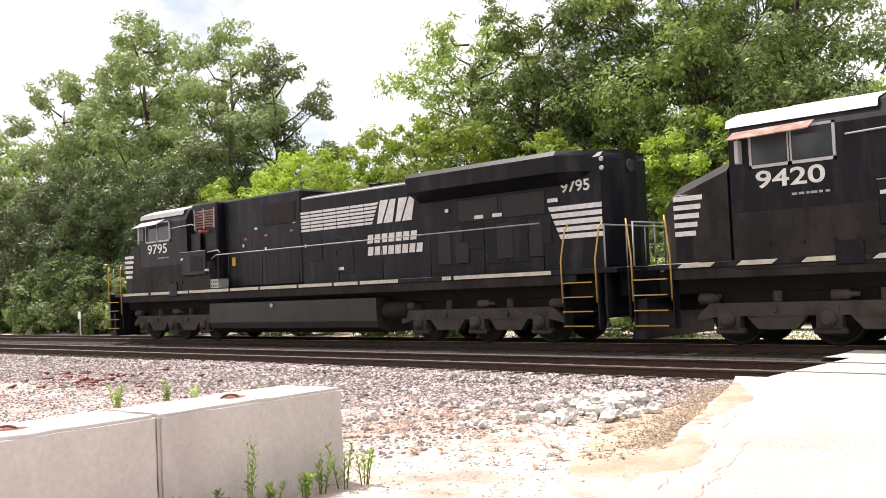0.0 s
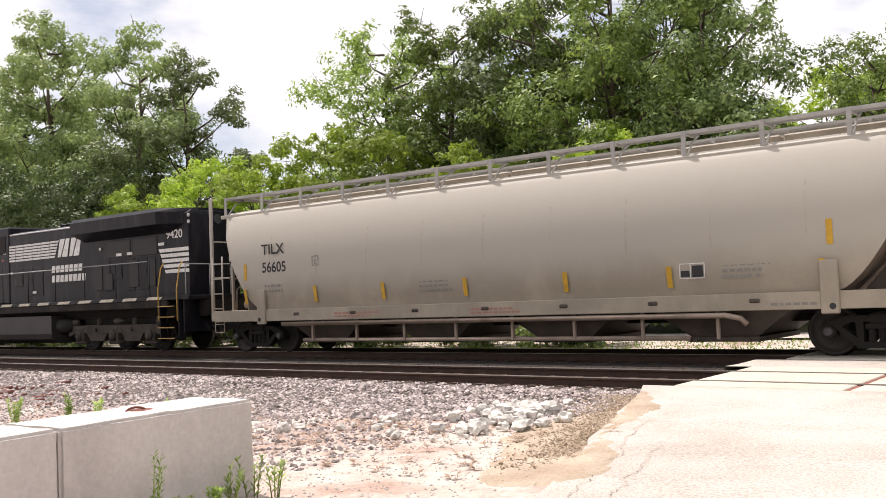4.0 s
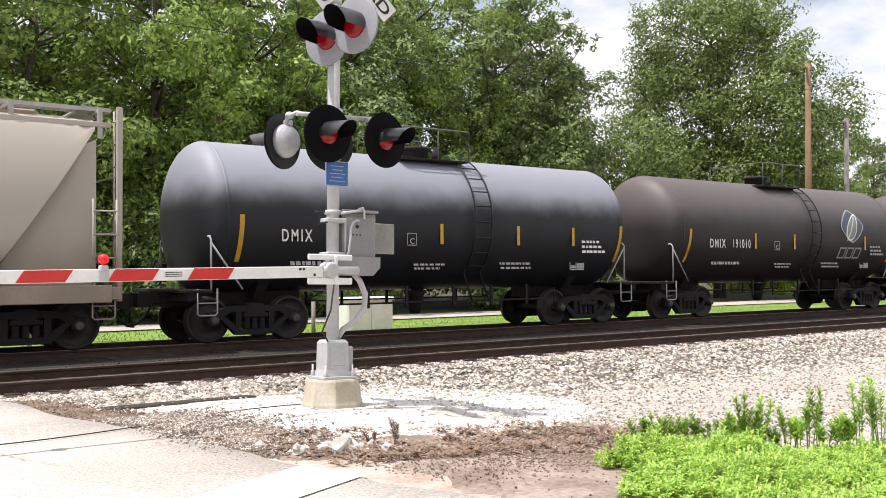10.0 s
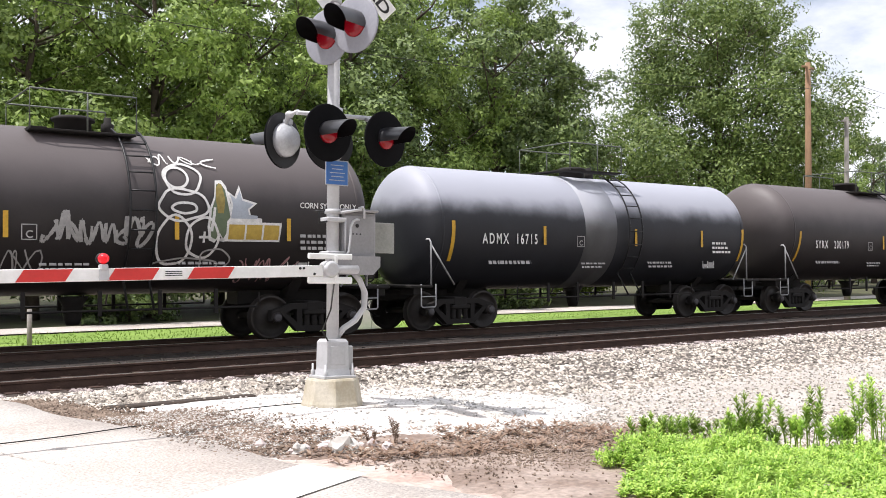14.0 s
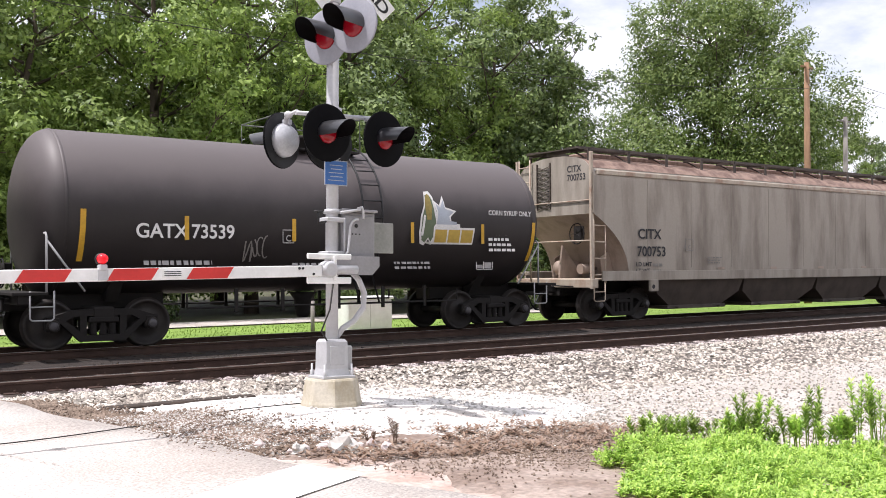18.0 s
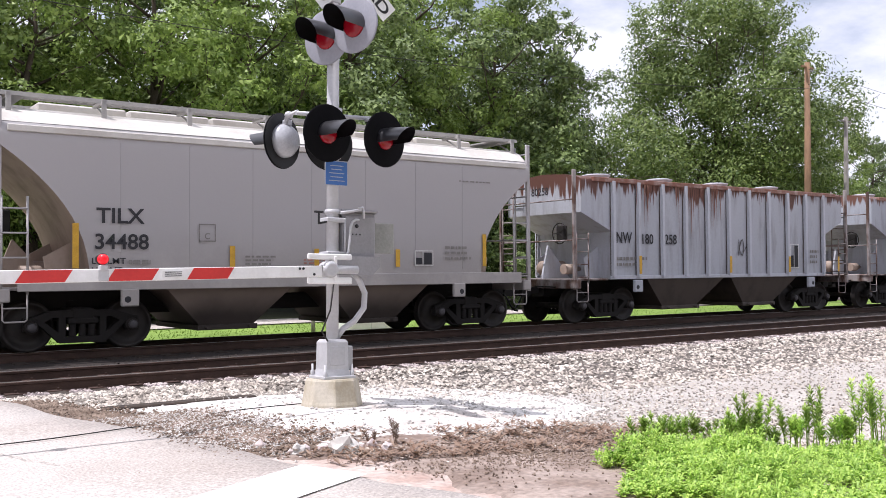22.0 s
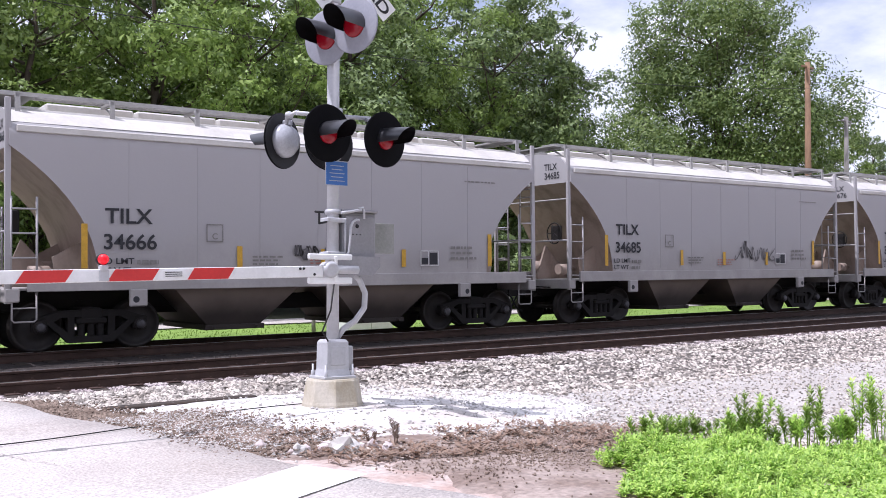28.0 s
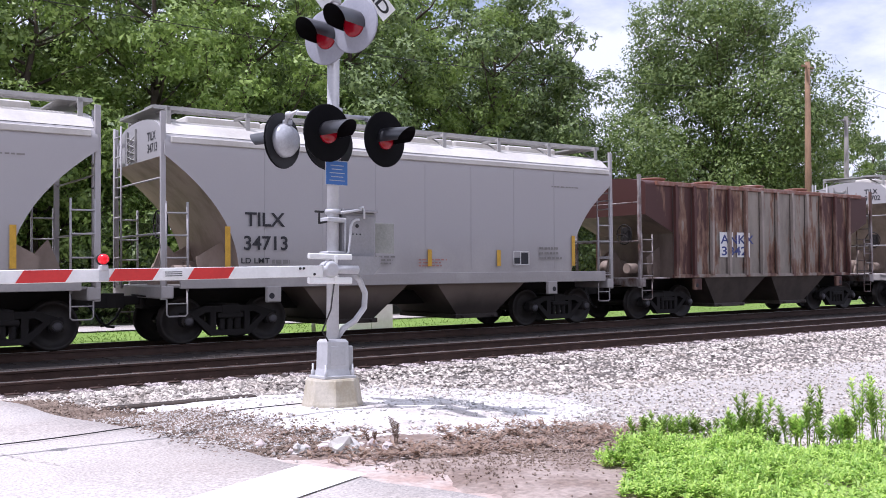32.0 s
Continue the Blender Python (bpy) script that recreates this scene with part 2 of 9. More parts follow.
M_BANKSTONE = mat("yellowish_ballast_stone", (0.50, 0.455, 0.40), 0.9, vary=0.6, scale=2.0, dark=(0.30, 0.26, 0.22), island=1.8, fine=30)
M_GRASS = leafmat("grass_blade", (0.28, 0.42, 0.07), (0.21, 0.34, 0.05), 0.5)
M_CONC = mat("old_concrete", (0.58, 0.545, 0.52), 0.9, vary=0.2, scale=1.6, dark=(0.46, 0.43, 0.41), streak=0.7, bump=0.3, fine=24)
M_BASE = mat("mast_foundation", (0.50, 0.46, 0.38), 0.9, vary=0.25, scale=4.0, dark=(0.34, 0.29, 0.2), streak=0.5)
M_ALU = mat("dull_aluminium", (0.50, 0.50, 0.515), 0.5, metal=0.15, vary=0.15, scale=4.0, bump=0.05)
M_HOUSING = mat("grey_housing", (0.36, 0.36, 0.36), 0.6, vary=0.18, scale=3.0, dark=(0.3, 0.3, 0.31), bump=0.06)
M_BLACK = mat("black_enamel", (0.006, 0.006, 0.007), 0.5, vary=0.3, bump=0.05)
M_CASE = mat("weathered_machine_case", (0.29, 0.285, 0.295), 0.6, vary=0.18, scale=3.0, dark=(0.225, 0.22, 0.225), streak=0.5, bump=0.06)
M_SHIELD = mat("dull_grey_plate", (0.215, 0.22, 0.20), 0.65, vary=0.25, scale=5.0, dark=(0.30, 0.30, 0.28))
M_HOOD = mat("glossy_black_hood", (0.014, 0.014, 0.017), 0.34, vary=0.3, bump=0.02, ior=1.9)
M_DISC = mat("matt_black_disc", (0.005, 0.005, 0.006), 0.9, vary=0.3, bump=0.05, ior=1.2)
# disc grey deepened to take in the hood's shadow
M_DISCGREY = mat("bare_aluminium_disc", (0.30, 0.305, 0.345), 0.5, vary=0.15, bump=0.03)
M_BACK = mat("pale_lamp_back", (0.46, 0.47, 0.50), 0.3, vary=0.3, bump=0.05)
M_REDLENS = mat("red_lens", (0.22, 0.004, 0.010), 0.2, vary=0.2, bump=0.0, emit=0.16)
M_REDLIT = mat("lit_red_lens", (0.75, 0.012, 0.02), 0.2, vary=0.0, bump=0.0, emit=0.4)
M_WHITE = mat("white_sheeting", (0.80, 0.80, 0.79), 0.5, vary=0.1, scale=3.0, dark=(0.66, 0.66, 0.64), bump=0.03)
M_RED = mat("red_sheeting", (0.58, 0.035, 0.03), 0.45, vary=0.15, scale=3.0, bump=0.03)
M_BLUE = mat("blue_sign", (0.05, 0.15, 0.42), 0.45, vary=0.1, bump=0.03)
M_INK = mat("black_ink", (0.02, 0.02, 0.02), 0.6, vary=0.2, bump=0.0)
M_POLE = mat("tarred_pole", (0.28, 0.17, 0.10), 0.9, vary=0.35, scale=3.0, streak=0.8, dark=(0.16, 0.10, 0.06), fine=30)
M_GREYPOLE = mat("weathered_pole", (0.27, 0.25, 0.23), 0.9, vary=0.3, scale=3.0, streak=0.8, fine=30)
M_CABLE = mat("black_cable", (0.02, 0.018, 0.016), 0.6, vary=0.2)
M_BARK = mat("bark", (0.11, 0.085, 0.065), 0.95, vary=0.4, scale=4.0, streak=0.7, bump=0.6, fine=20)
M_TWIG = mat("dead_wood", (0.34, 0.30, 0.27), 0.9, vary=0.3, scale=4.0)
M_LEAF_A = leafmat("leaf_mid", (0.125, 0.20, 0.040), (0.37, 0.49, 0.12), 0.40)
M_LEAF_B = leafmat("leaf_dark", (0.062, 0.105, 0.029), (0.275, 0.365, 0.115), 0.28)
M_LEAF_F = leafmat("leaf_cedar", (0.075, 0.115, 0.038), (0.145, 0.195, 0.070), 0.3)
M_LEAF_C = leafmat("leaf_bright", (0.27, 0.39, 0.04), (0.42, 0.54, 0.08), 0.5)
M_LEAF_D = leafmat("leaf_maple", (0.085, 0.15, 0.028), (0.31, 0.41, 0.11), 0.28)
M_LEAF_E = leafmat("leaf_cottonwood", (0.16, 0.225, 0.075), (0.28, 0.35, 0.135), 0.38)
M_WEED = leafmat("weed_leaf", (0.19, 0.335, 0.052), (0.52, 0.68, 0.15), 0.36)
M_STRAW = leafmat("dry_straw", (0.28, 0.17, 0.11), (0.46, 0.33, 0.24), 0.2)
M_RUSTDEBRIS = mat("red_debris", (0.24, 0.09, 0.07), 0.9, vary=0.4, scale=5.0)

YN, YF = 14.04, 18.86          # the two track centre lines


def height(x, y):
    """The lie of the land, rail tops at 0."""
    def ramp(v, a, b):
        u = min(1.0, max(0.0, (v - a) / (b - a)))
        return u * u * (3 - 2 * u)
    near = -0.13 - 0.06 * ramp(-y, -6, 2) - 0.22 * ramp(abs(x + 1.5), 5.5, 12)
    z = near + (-0.23 - near) * ramp(y, 9.2, 12.0)
    z += (-0.48 + 0.23) * ramp(y, 21.6, 23.6)
    z += 0.10 * ramp(-((x - 5.0) ** 2 / 4.5 + (y - 9.0) ** 2 / 2.2), -1.2, -0.1)       # mound that carries the mast
    if y > 60 or y < -40 or abs(x) > 150:
        return z
    return z + 0.02 * noise.noise((x * 0.9, y * 0.9, 0.0))


def sheet(name, xs, ys, hf, material, parent=None, flip=False):
    g = Geo()
    nx, ny = len(xs), len(ys)
    v = [(x, y, hf(x, y)) for y in ys for x in xs]
    f = [(j * nx + i, j * nx + i + 1, (j + 1) * nx + i + 1, (j + 1) * nx + i) for j in range(ny - 1) for i in range(nx - 1)]
    g.add(v, f, True)
    me = g.mesh(name, material)
    ob = new(name, me)
    ob.parent = parent
    return ob


def steps(a, b, d):
    n = max(1, round((b - a) / d))
    return [a + (b - a) * i / n for i in range(n + 1)]


# ---- ground, ballast, road
GX = [-2500, -900, -400, -200, -120, -80] + steps(-60, -14, 1.5) + steps(-13.6, 16, 0.4) + steps(17, 70, 1.5) + [90, 130, 200, 400, 900, 2500]
GY = [-2500, -600, -150, -50, -20, -10] + steps(-6, 14, 0.4) + steps(15, 45, 1.2) + [55, 70, 100, 200, 600, 2500]
tagged(sheet("ground", GX, GY, height, M_SOIL), "pale dry soil and fine gravel beside the tracks", "ground", kind="structure")
tagged(sheet("meadow", [-7.5, 0] + steps(6, 220, 6), [23.4, 24.2, 26, 28, 29.8], lambda x, y: -0.42 if y > 23 else -0.44, M_GRASSLAND), "mown green grass strip behind the far track", "grass", kind="structure")
tagged(sheet("meadow", steps(-200, 220, 6), [33.6, 36, 40, 46, 60, 90], lambda x, y: -0.42 + 0.03 * max(0, y - 40), M_WOODFLOOR), "wood floor, coloured dark for the shade under the trees", "ground", kind="structure")
tagged(sheet("back_road", steps(-26, 220, 6), [30.2, 31.5, 33.2], lambda x, y: -0.40, M_ROAD), "pale worn side road along the wood", "road", kind="structure")


bx = [-340, -120] + steps(-60, 60, 1.5) + [120, 360]


def bed_z(x, y):
    """The stone shoulder of the near track, thinning out into the bank."""
    top = -9.0 if y < 11.5 else -0.22 if y < 12.1 else -0.172
    foot = (9.55 if x < 0 else 11.2 if x < 5.4 else 9.95) + 0.5 * noise.noise((x * 0.5, 0, 11)) + 0.25 * noise.noise((x * 2.1, y, 12))
    return max(top, height(x, y) + 0.012 - 0.10 * max(0.0, foot - y))


tagged(sheet("ballast", [-340, -120, -60] + steps(-40, 34, 0.4) + [60, 120, 360], steps(9.0, 12.75, 0.25), bed_z, M_BALLAST), "grey crushed stone ballast shoulder of the near track", "ballast", kind="structure")
tagged(sheet("track_bed", bx, [12.72, 13.2, 14.0, 15.0, 16.4, 17.5, 18.9, 20.2, 20.8, 21.6, 22.2], lambda x, y: (-0.168 if y < 20.6 else -0.25 if y < 21.2 else -0.40), M_OILBED), "dark oily ballast under the two tracks", "ballast", kind="structure")


def stones(name, n, spot, size, material, label, seed):
    """Loose broken stones, joined."""
    r = random.Random(seed)
    g = Geo()
    base = [Vector(p).normalized() for p in ((1, 0, 0), (-1, 0.1, 0), (0, 1, 0.1), (0.1, -1, 0), (0, 0, 1), (0, 0, -1))]
    tri = ((0, 2, 4), (2, 1, 4), (1, 3, 4), (3, 0, 4), (2, 0, 5), (1, 2, 5), (3, 1, 5), (0, 3, 5))
    for _ in range(n):
        x, y, z = spot(r)
        s = r.uniform(*size)
        a, t = r.uniform(0, 6.28), r.uniform(-0.6, 0.6)
        ca, sa = math.cos(a), math.sin(a)
        vs = []
        for p in base:
            k = s * r.uniform(0.6, 1.15)
            px, py, pz = p.x * k * 1.25, p.y * k, p.z * k * 0.8
            px, pz = px * math.cos(t) - pz * math.sin(t), px * math.sin(t) + pz * math.cos(t)
            vs.append((x + px * ca - py * sa, y + px * sa + py * ca, z + pz))
        g.add(vs, tri)
    me = g.mesh(name, material)
    return tagged(new(name, me), label, "stones", kind="stuff")


def left_bank(r):
    return near_bank(r, -34, -5.9)


def right_bank(r):
    return near_bank(r, 2.2, 30)


def near_bank(r, a, b):
    u = r.random()
    x = a + (b - a) * u ** 1.45 if a > 0 else b + (a - b) * u ** 1.35
    y = 12.75 - (3.7 if x < 0 else 3.2 if x > 5.6 else 1.5) * r.random() ** 1.1
    z = height(x, y) if y < 11.3 else max(height(x, y), -0.30 + (y - 11.3) * 0.13 if y < 12.3 else -0.172)
    return x, y, z + r.uniform(0.004, 0.022)


def bank_edge(x):
    """The near edge of the gravel bank, which comes forward behind the weeds."""
    return 6.8 - min(3.8, max(0.0, 0.95 * (x - 6.4)))


def bank_foot(r):
    """Finer stones below the shoulder."""
    x = 4.0 + 18 * r.random() ** 1.4
    y = 10.4 - (10.4 - bank_edge(x)) * r.random()
    return x, y, height(x, y) + 0.014


def between(r):
    while True:
        x, y = r.uniform(-45, 40), r.uniform(12.6, 17.0)
        if not -5.9 < x < 1.4:
            return x, y, -0.168


stones("ballast_stones", 21000, left_bank, (0.020, 0.052), M_STONE, "loose pale grey and pinkish broken ballast stones", 3)
stones("ballast_stones", 20000, right_bank, (0.020, 0.052), M_BANKSTONE, "loose yellowish grey broken ballast stones", 31)


def crib_spot(r):
    """Clean stones lying between the tie ends outside the near rail."""
    while True:
        x, y = r.uniform(-22, 24), r.uniform(12.6, 13.2)
        if not -6.1 < x < 1.6 and abs((x + 0.265) % 0.53 - 0.265) > 0.13:
            return x, y, -0.158


stones("crib_stones", 5200, crib_spot, (0.018, 0.042), M_STONE, "pale stones between the tie ends", 36)
stones("bank_gravel", 19000, bank_foot, (0.009, 0.027), M_BANKSTONE, "finer yellowish stones at the foot of the bank", 35)
tagged(sheet("gravel_bank", steps(4.6, 30, 0.5) + [60, 120], steps(2.6, 10.6, 0.3), lambda x, y: height(x, y) + (0.006 if x > 4.7 and bank_edge(x) + 0.2 < y < 10.3 else -0.05), M_BANK), "fine grey gravel bank below the near track", "gravel", kind="structure")
stones("track_stones", 6000, between, (0.022, 0.045), M_DARKSTONE, "dark oily ballast stones between the rails", 4)


def lime_spot(r):
    while True:
        x, y = 5.0 + r.gauss(0, 1.7), 9.4 + r.gauss(0, 1.1)
        if x > 2.5 + 0.2 * (11 - y) and 5.6 < y < 11.6:
            return x, y, height(x, y) + 0.012


def road_edges(y):
    if y < 12.4:
        return -6.1 + 0.352 * (12.4 - y), 1.98 + 0.262 * (12.4 - y) + 0.06 * math.sin(y * 1.7)
    if y < 20.5:
        return -6.2, 1.7
    return -6.2 - 0.3 * (y - 20.5), 1.7 - 0.12 * (y - 20.5)


def road_z(x, y):
    if y > 20.6:
        return -0.012 - 0.37 * min(1, (y - 20.6) / 8)
    if y > 12.5:
        return -0.012
    u = min(1.0, (12.5 - y) / 7.0)
    return -0.012 - 0.105 * u - 0.02 * max(0, 5.5 - y) / 5


M_SANDSTONE = mat("tan_grit", (0.42, 0.34, 0.25), 0.95, vary=0.4, scale=3.0, dark=(0.28, 0.21, 0.15), island=0.9, fine=30)
M_SAND = mat("tan_sand", (0.46, 0.39, 0.31), 0.95, vary=0.4, scale=1.4, dark=(0.33, 0.245, 0.175), bump=1.0, fine=34)
M_DIRT = mat("brown_dirt", (0.34, 0.275, 0.235), 0.95, vary=0.7, scale=2.2, dark=(0.21, 0.155, 0.125), bump=1.0, fine=22, ramp=(0.38, 0.62))
M_DIRTSTONE = mat("brown_grit", (0.26, 0.20, 0.155), 0.95, vary=0.4, scale=3.0, dark=(0.14, 0.10, 0.075), island=0.9, fine=30)


def edge_spot(r):
    u = r.random()
    y = 11.9 - 4.7 * u
    x = 2.15 + 0.27 * (12.4 - y) + r.gauss(0.15, 0.16 + 0.2 * u)
    return x, y + r.gauss(0, 0.1), max(height(x, y), -0.12 - 0.01 * u) + 0.03


def left_edge_spot(r):
    u = r.random()
    y = 11.6 - 4.9 * u
    x = -6.1 + 0.352 * (12.4 - y) - abs(r.gauss(0.05, 0.30))
    return x, y + r.gauss(0, 0.15), max(height(x, y), road_z(x, y) - 0.03) + 0.008


stones("road_edge_grit", 2600, left_edge_spot, (0.006, 0.018), M_SANDSTONE, "tan grit spread between road and rubble", 16)
stones("road_edge_grit", 3800, edge_spot, (0.008, 0.028), M_DIRTSTONE, "brown grit washed along the road edge", 15)
LIMEX, LIMEY = steps(1.8, 9.6, 0.3), steps(5.4, 11.7, 0.3)


def lime_h(x, y):
    d = ((x - 5.2) / 3.3) ** 2 + ((y - 9.25) / 2.1) ** 2 + 0.35 * noise.noise((x * 1.3, y * 1.3, 4))
    return height(x, y) + (0.03 if d < 1 else 0.03 - min(0.12, (d - 1) * 0.25))


tagged(sheet("gravel_pad", LIMEX, LIMEY, lime_h, M_LIME), "white limestone gravel mound round the signal mast", "gravel", kind="structure")
stones("limestone_chips", 9000, lime_spot, (0.006, 0.020), M_LIMESTONE, "white limestone chips round the mast", 5)


def dust_spot(r):
    x, y = r.uniform(-13, -4.2), r.uniform(4.6, 10.5)
    return x, y, height(x, y) + 0.004


def verge_gravel(r):
    while True:
        x, y = r.uniform(-24, -6.4), 9.6 - 4.6 * r.random() ** 0.9
        if abs(x + 13) < 11 * (0.4 + 0.6 * r.random()):
            return x, y, height(x, y) + 0.004


stones("verge_gravel", 10000, verge_gravel, (0.014, 0.042), M_STONE, "pinkish grey gravel behind the concrete blocks", 26)


def patch(name, spots, material, label, lift=0.02, fade=0.12):
    """A thin uneven layer of loose earth, feathered out along its rim."""
    xs = [a for a, b, ra, rb in spots]
    x0, x1 = min(a - ra for a, b, ra, rb in spots) - 0.3, max(a + ra for a, b, ra, rb in spots) + 0.3
    y0, y1 = min(b - rb for a, b, ra, rb in spots) - 0.3, max(b + rb for a, b, ra, rb in spots) + 0.3

    def top(x, y):
        d = min(((x - a) / ra) ** 2 + ((y - b) / rb) ** 2 for a, b, ra, rb in spots) + 0.45 * noise.noise((x * 1.7, y * 1.7, 7)) + 0.22 * noise.noise((x * 6, y * 6, 2))
        a, b = road_edges(y)
        base = max(height(x, y), lime_h(x, y) if 2.4 < x < 9.6 and 5.4 < y < 11.4 else -9)
        if a < x < b:
            base = max(base, road_z(x, y) + 0.004)
        return base + (lift * (1 - 0.5 * d) if d < 1 else lift * 0.5 - (d - 1) * fade)
    return tagged(sheet(name, steps(x0, x1, 0.11), steps(y0, y1, 0.11), top, material), label, "dirt", kind="structure")


patch("sand_verge", [(-6.1 + 0.352 * (12.4 - y) - 0.35 + 0.15 * math.sin(y * 2), y, 0.55, 0.6) for y in (11.4, 10.9, 10.4, 9.9, 9.4, 8.9, 8.4, 7.9, 7.4, 6.9)], M_SAND, "tan sand washed over the road's broken edge")
patch("dirt_verge", [(2.25 + 0.27 * (12.4 - y) + 0.18, y, 0.34, 0.40) for y in (11.4, 10.9, 10.4, 9.9, 9.4, 8.9, 8.4, 7.9, 7.5)] + [(4.0, 7.2, 0.55, 0.35), (4.6, 6.95, 0.6, 0.4), (5.2, 6.6, 0.7, 0.55), (5.9, 6.3, 0.9, 0.75), (5.0, 6.1, 0.9, 0.6), (6.8, 6.2, 0.9, 0.6), (5.6, 5.5, 1.1, 0.7), (4.9, 5.3, 0.9, 0.6), (4.9, 4.7, 0.9, 0.6)], M_DIRT, "brown dirt and rotted straw along the road edge")


def pad_spot(r):
    while True:
        x, y = r.uniform(3.6, 10.5), r.uniform(6.6, 11.4)
        if r.random() < 0.25 + 0.75 * min(1, max(0, (x - 4.6) / 2.5)):
            return x, y, max(height(x, y), lime_h(x, y) if x < 9.6 else -9) + 0.006


def crumb_spot(r):
    while True:
        x, y = 5.6 + r.gauss(0, 0.9), 6.1 + r.gauss(0, 0.5)
        if x > 2.15 + 0.27 * (12.4 - y):
            return x, y, height(x, y) + 0.024


stones("pad_gravel", 2600, pad_spot, (0.008, 0.028), M_LIMESTONE, "grey stones strewn over the gravel mound", 27)


def verge_spot(r):
    u = r.random()
    y = 11.6 - 4.4 * u
    x = 2.30 + 0.27 * (12.4 - y) + r.gauss(0.12, 0.20 + 0.12 * u)
    return x, y, max(height(x, y), lime_h(x, y) if x > 1.8 else -9) + 0.02


stones("verge_crumbs", 4200, verge_spot, (0.005, 0.016), M_LIMESTONE, "pale chips trodden into the brown verge", 37)
stones("verge_crumbs", 5200, verge_spot, (0.005, 0.016), M_DIRTSTONE, "brown grit on the verge", 38)
stones("dirt_crumbs", 4200, crumb_spot, (0.004, 0.014), M_DIRTSTONE, "clods and grit on the bare dirt", 28)
stones("dust_gravel", 4500, dust_spot, (0.006, 0.018), M_LIMESTONE, "fine scattered gravel on the dry verge", 6)


# the road, its far side, crossing panels
def road_piece(name, ys, label, nx=14):
    g = Geo()
    rows = []
    for y in ys:
        a, b = road_edges(y)
        top = []
        for i in range(nx + 1):
            x = a + (b - a) * i / nx
            if i in (0, nx):
                x += 0.12 * noise.noise((x, y * 1.4, 2.0)) + 0.04 * noise.noise((x, y * 6, 5.0))
            top.append((x, y, road_z(x, y) + 0.006 * noise.noise((x * 0.7, y * 0.7, 3))))
        rows.append([(top[0][0] - 0.12, y, top[0][2] - 0.22)] + top + [(top[-1][0] + 0.12, y, top[-1][2] - 0.22)])
    g.rings(rows, True, cap=False, closed=False)
    me = g.mesh(name, M_ROAD)
    return tagged(new(name, me), label, "road", kind="structure")


road = road_piece("road", [-60, -30, -15] + steps(-8, 12.55, 0.25), "pale sun-bleached cracked asphalt road up to the crossing")
road_piece("road", [15.75, 16.2, 16.8, 17.25], "asphalt strip between the two tracks")
road_piece("road", [20.45, 20.8, 22, 24, 26, 28, 30.3], "pale asphalt road beyond the tracks")
# stop line, cracks
g = Geo()
p0, dx, dy = Vector((3.42, 6.62)), Vector((-0.917, -0.40)), Vector((0.40, -0.917)) * 0.62
for i in range(14):
    q = [p0 + dx * 0.3 * i, p0 + dx * 0.3 * (i + 1), p0 + dx * 0.3 * (i + 1) + dy, p0 + dx * 0.3 * i + dy]
    g.add([(a.x, a.y, road_z(a.x, a.y) + 0.012) for a in q], [(0, 1, 2, 3)])
tagged(new("stop_line", g.mesh("stop_line", M_PAINT)), "worn white painted stop line across the road", "road marking", kind="structure")
g = Geo()
for seed, (ax, ay, bx_, by_) in enumerate(((-1.6, 12.4, 0.35, 6.2), (-3.9, 8.2, -3.0, 4.8), (0.3, 11.6, 1.9, 7.6), (-4.7, 9.6, -3.6, 6.0), (-2.6, 6.4, -0.6, 5.2))):
    r = random.Random(seed + 40)
    pts = []
    wx = 0.0
    for i in range(140):
        u = i / 139
        wx = wx * 0.96 + r.gauss(0, 0.012)
        pts.append((ax + (bx_ - ax) * u + wx, ay + (by_ - ay) * u))
    for (x0, y0), (x1, y1) in zip(pts, pts[1:]):
        w = r.uniform(0.0015, 0.006)
        g.add([(x0 - w, y0, road_z(x0, y0) + 0.011), (x1 - w, y1, road_z(x1, y1) + 0.011), (x1 + w, y1, road_z(x1, y1) + 0.011), (x0 + w, y0, road_z(x0, y0) + 0.011)], [(0, 1, 2, 3)])
M_CRACK = mat("cracked_seam", (0.41, 0.36, 0.31), 0.95, vary=0.4, scale=6.0)
tagged(new("road_crack", g.mesh("road_crack", M_CRACK)), "long ragged cracks in the asphalt", "road crack", kind="stuff")


def rail(y, name="rail"):
    prof = [(-0.068, -0.172), (0.068, -0.172), (0.068, -0.160), (0.010, -0.140), (0.010, -0.045), (0.034, -0.036), (0.036, -0.008), (0.028, 0.0), (-0.028, 0.0), (-0.036, -0.008), (-0.034, -0.036), (-0.010, -0.045), (-0.010, -0.140), (-0.068, -0.160)]
    g = Geo()
    xs = [-340, 360]
    g.rings([[(x, y + a, b) for a, b in prof] for x in xs], False)
    ob = part(name, g, M_RAIL)
    tagged(ob, "rusty brown steel rail with a polished running surface", "rail", "rails", "structure")
    h = Geo()
    h.box(-340, 360, y - 0.026, y + 0.026, -0.001, 0.0035)
    part("running_surface", h, M_SHINE, ob)
    return ob


for yc in (YN, YF):
    for s in (-1, 1):
        rail(yc + s * 0.7525)

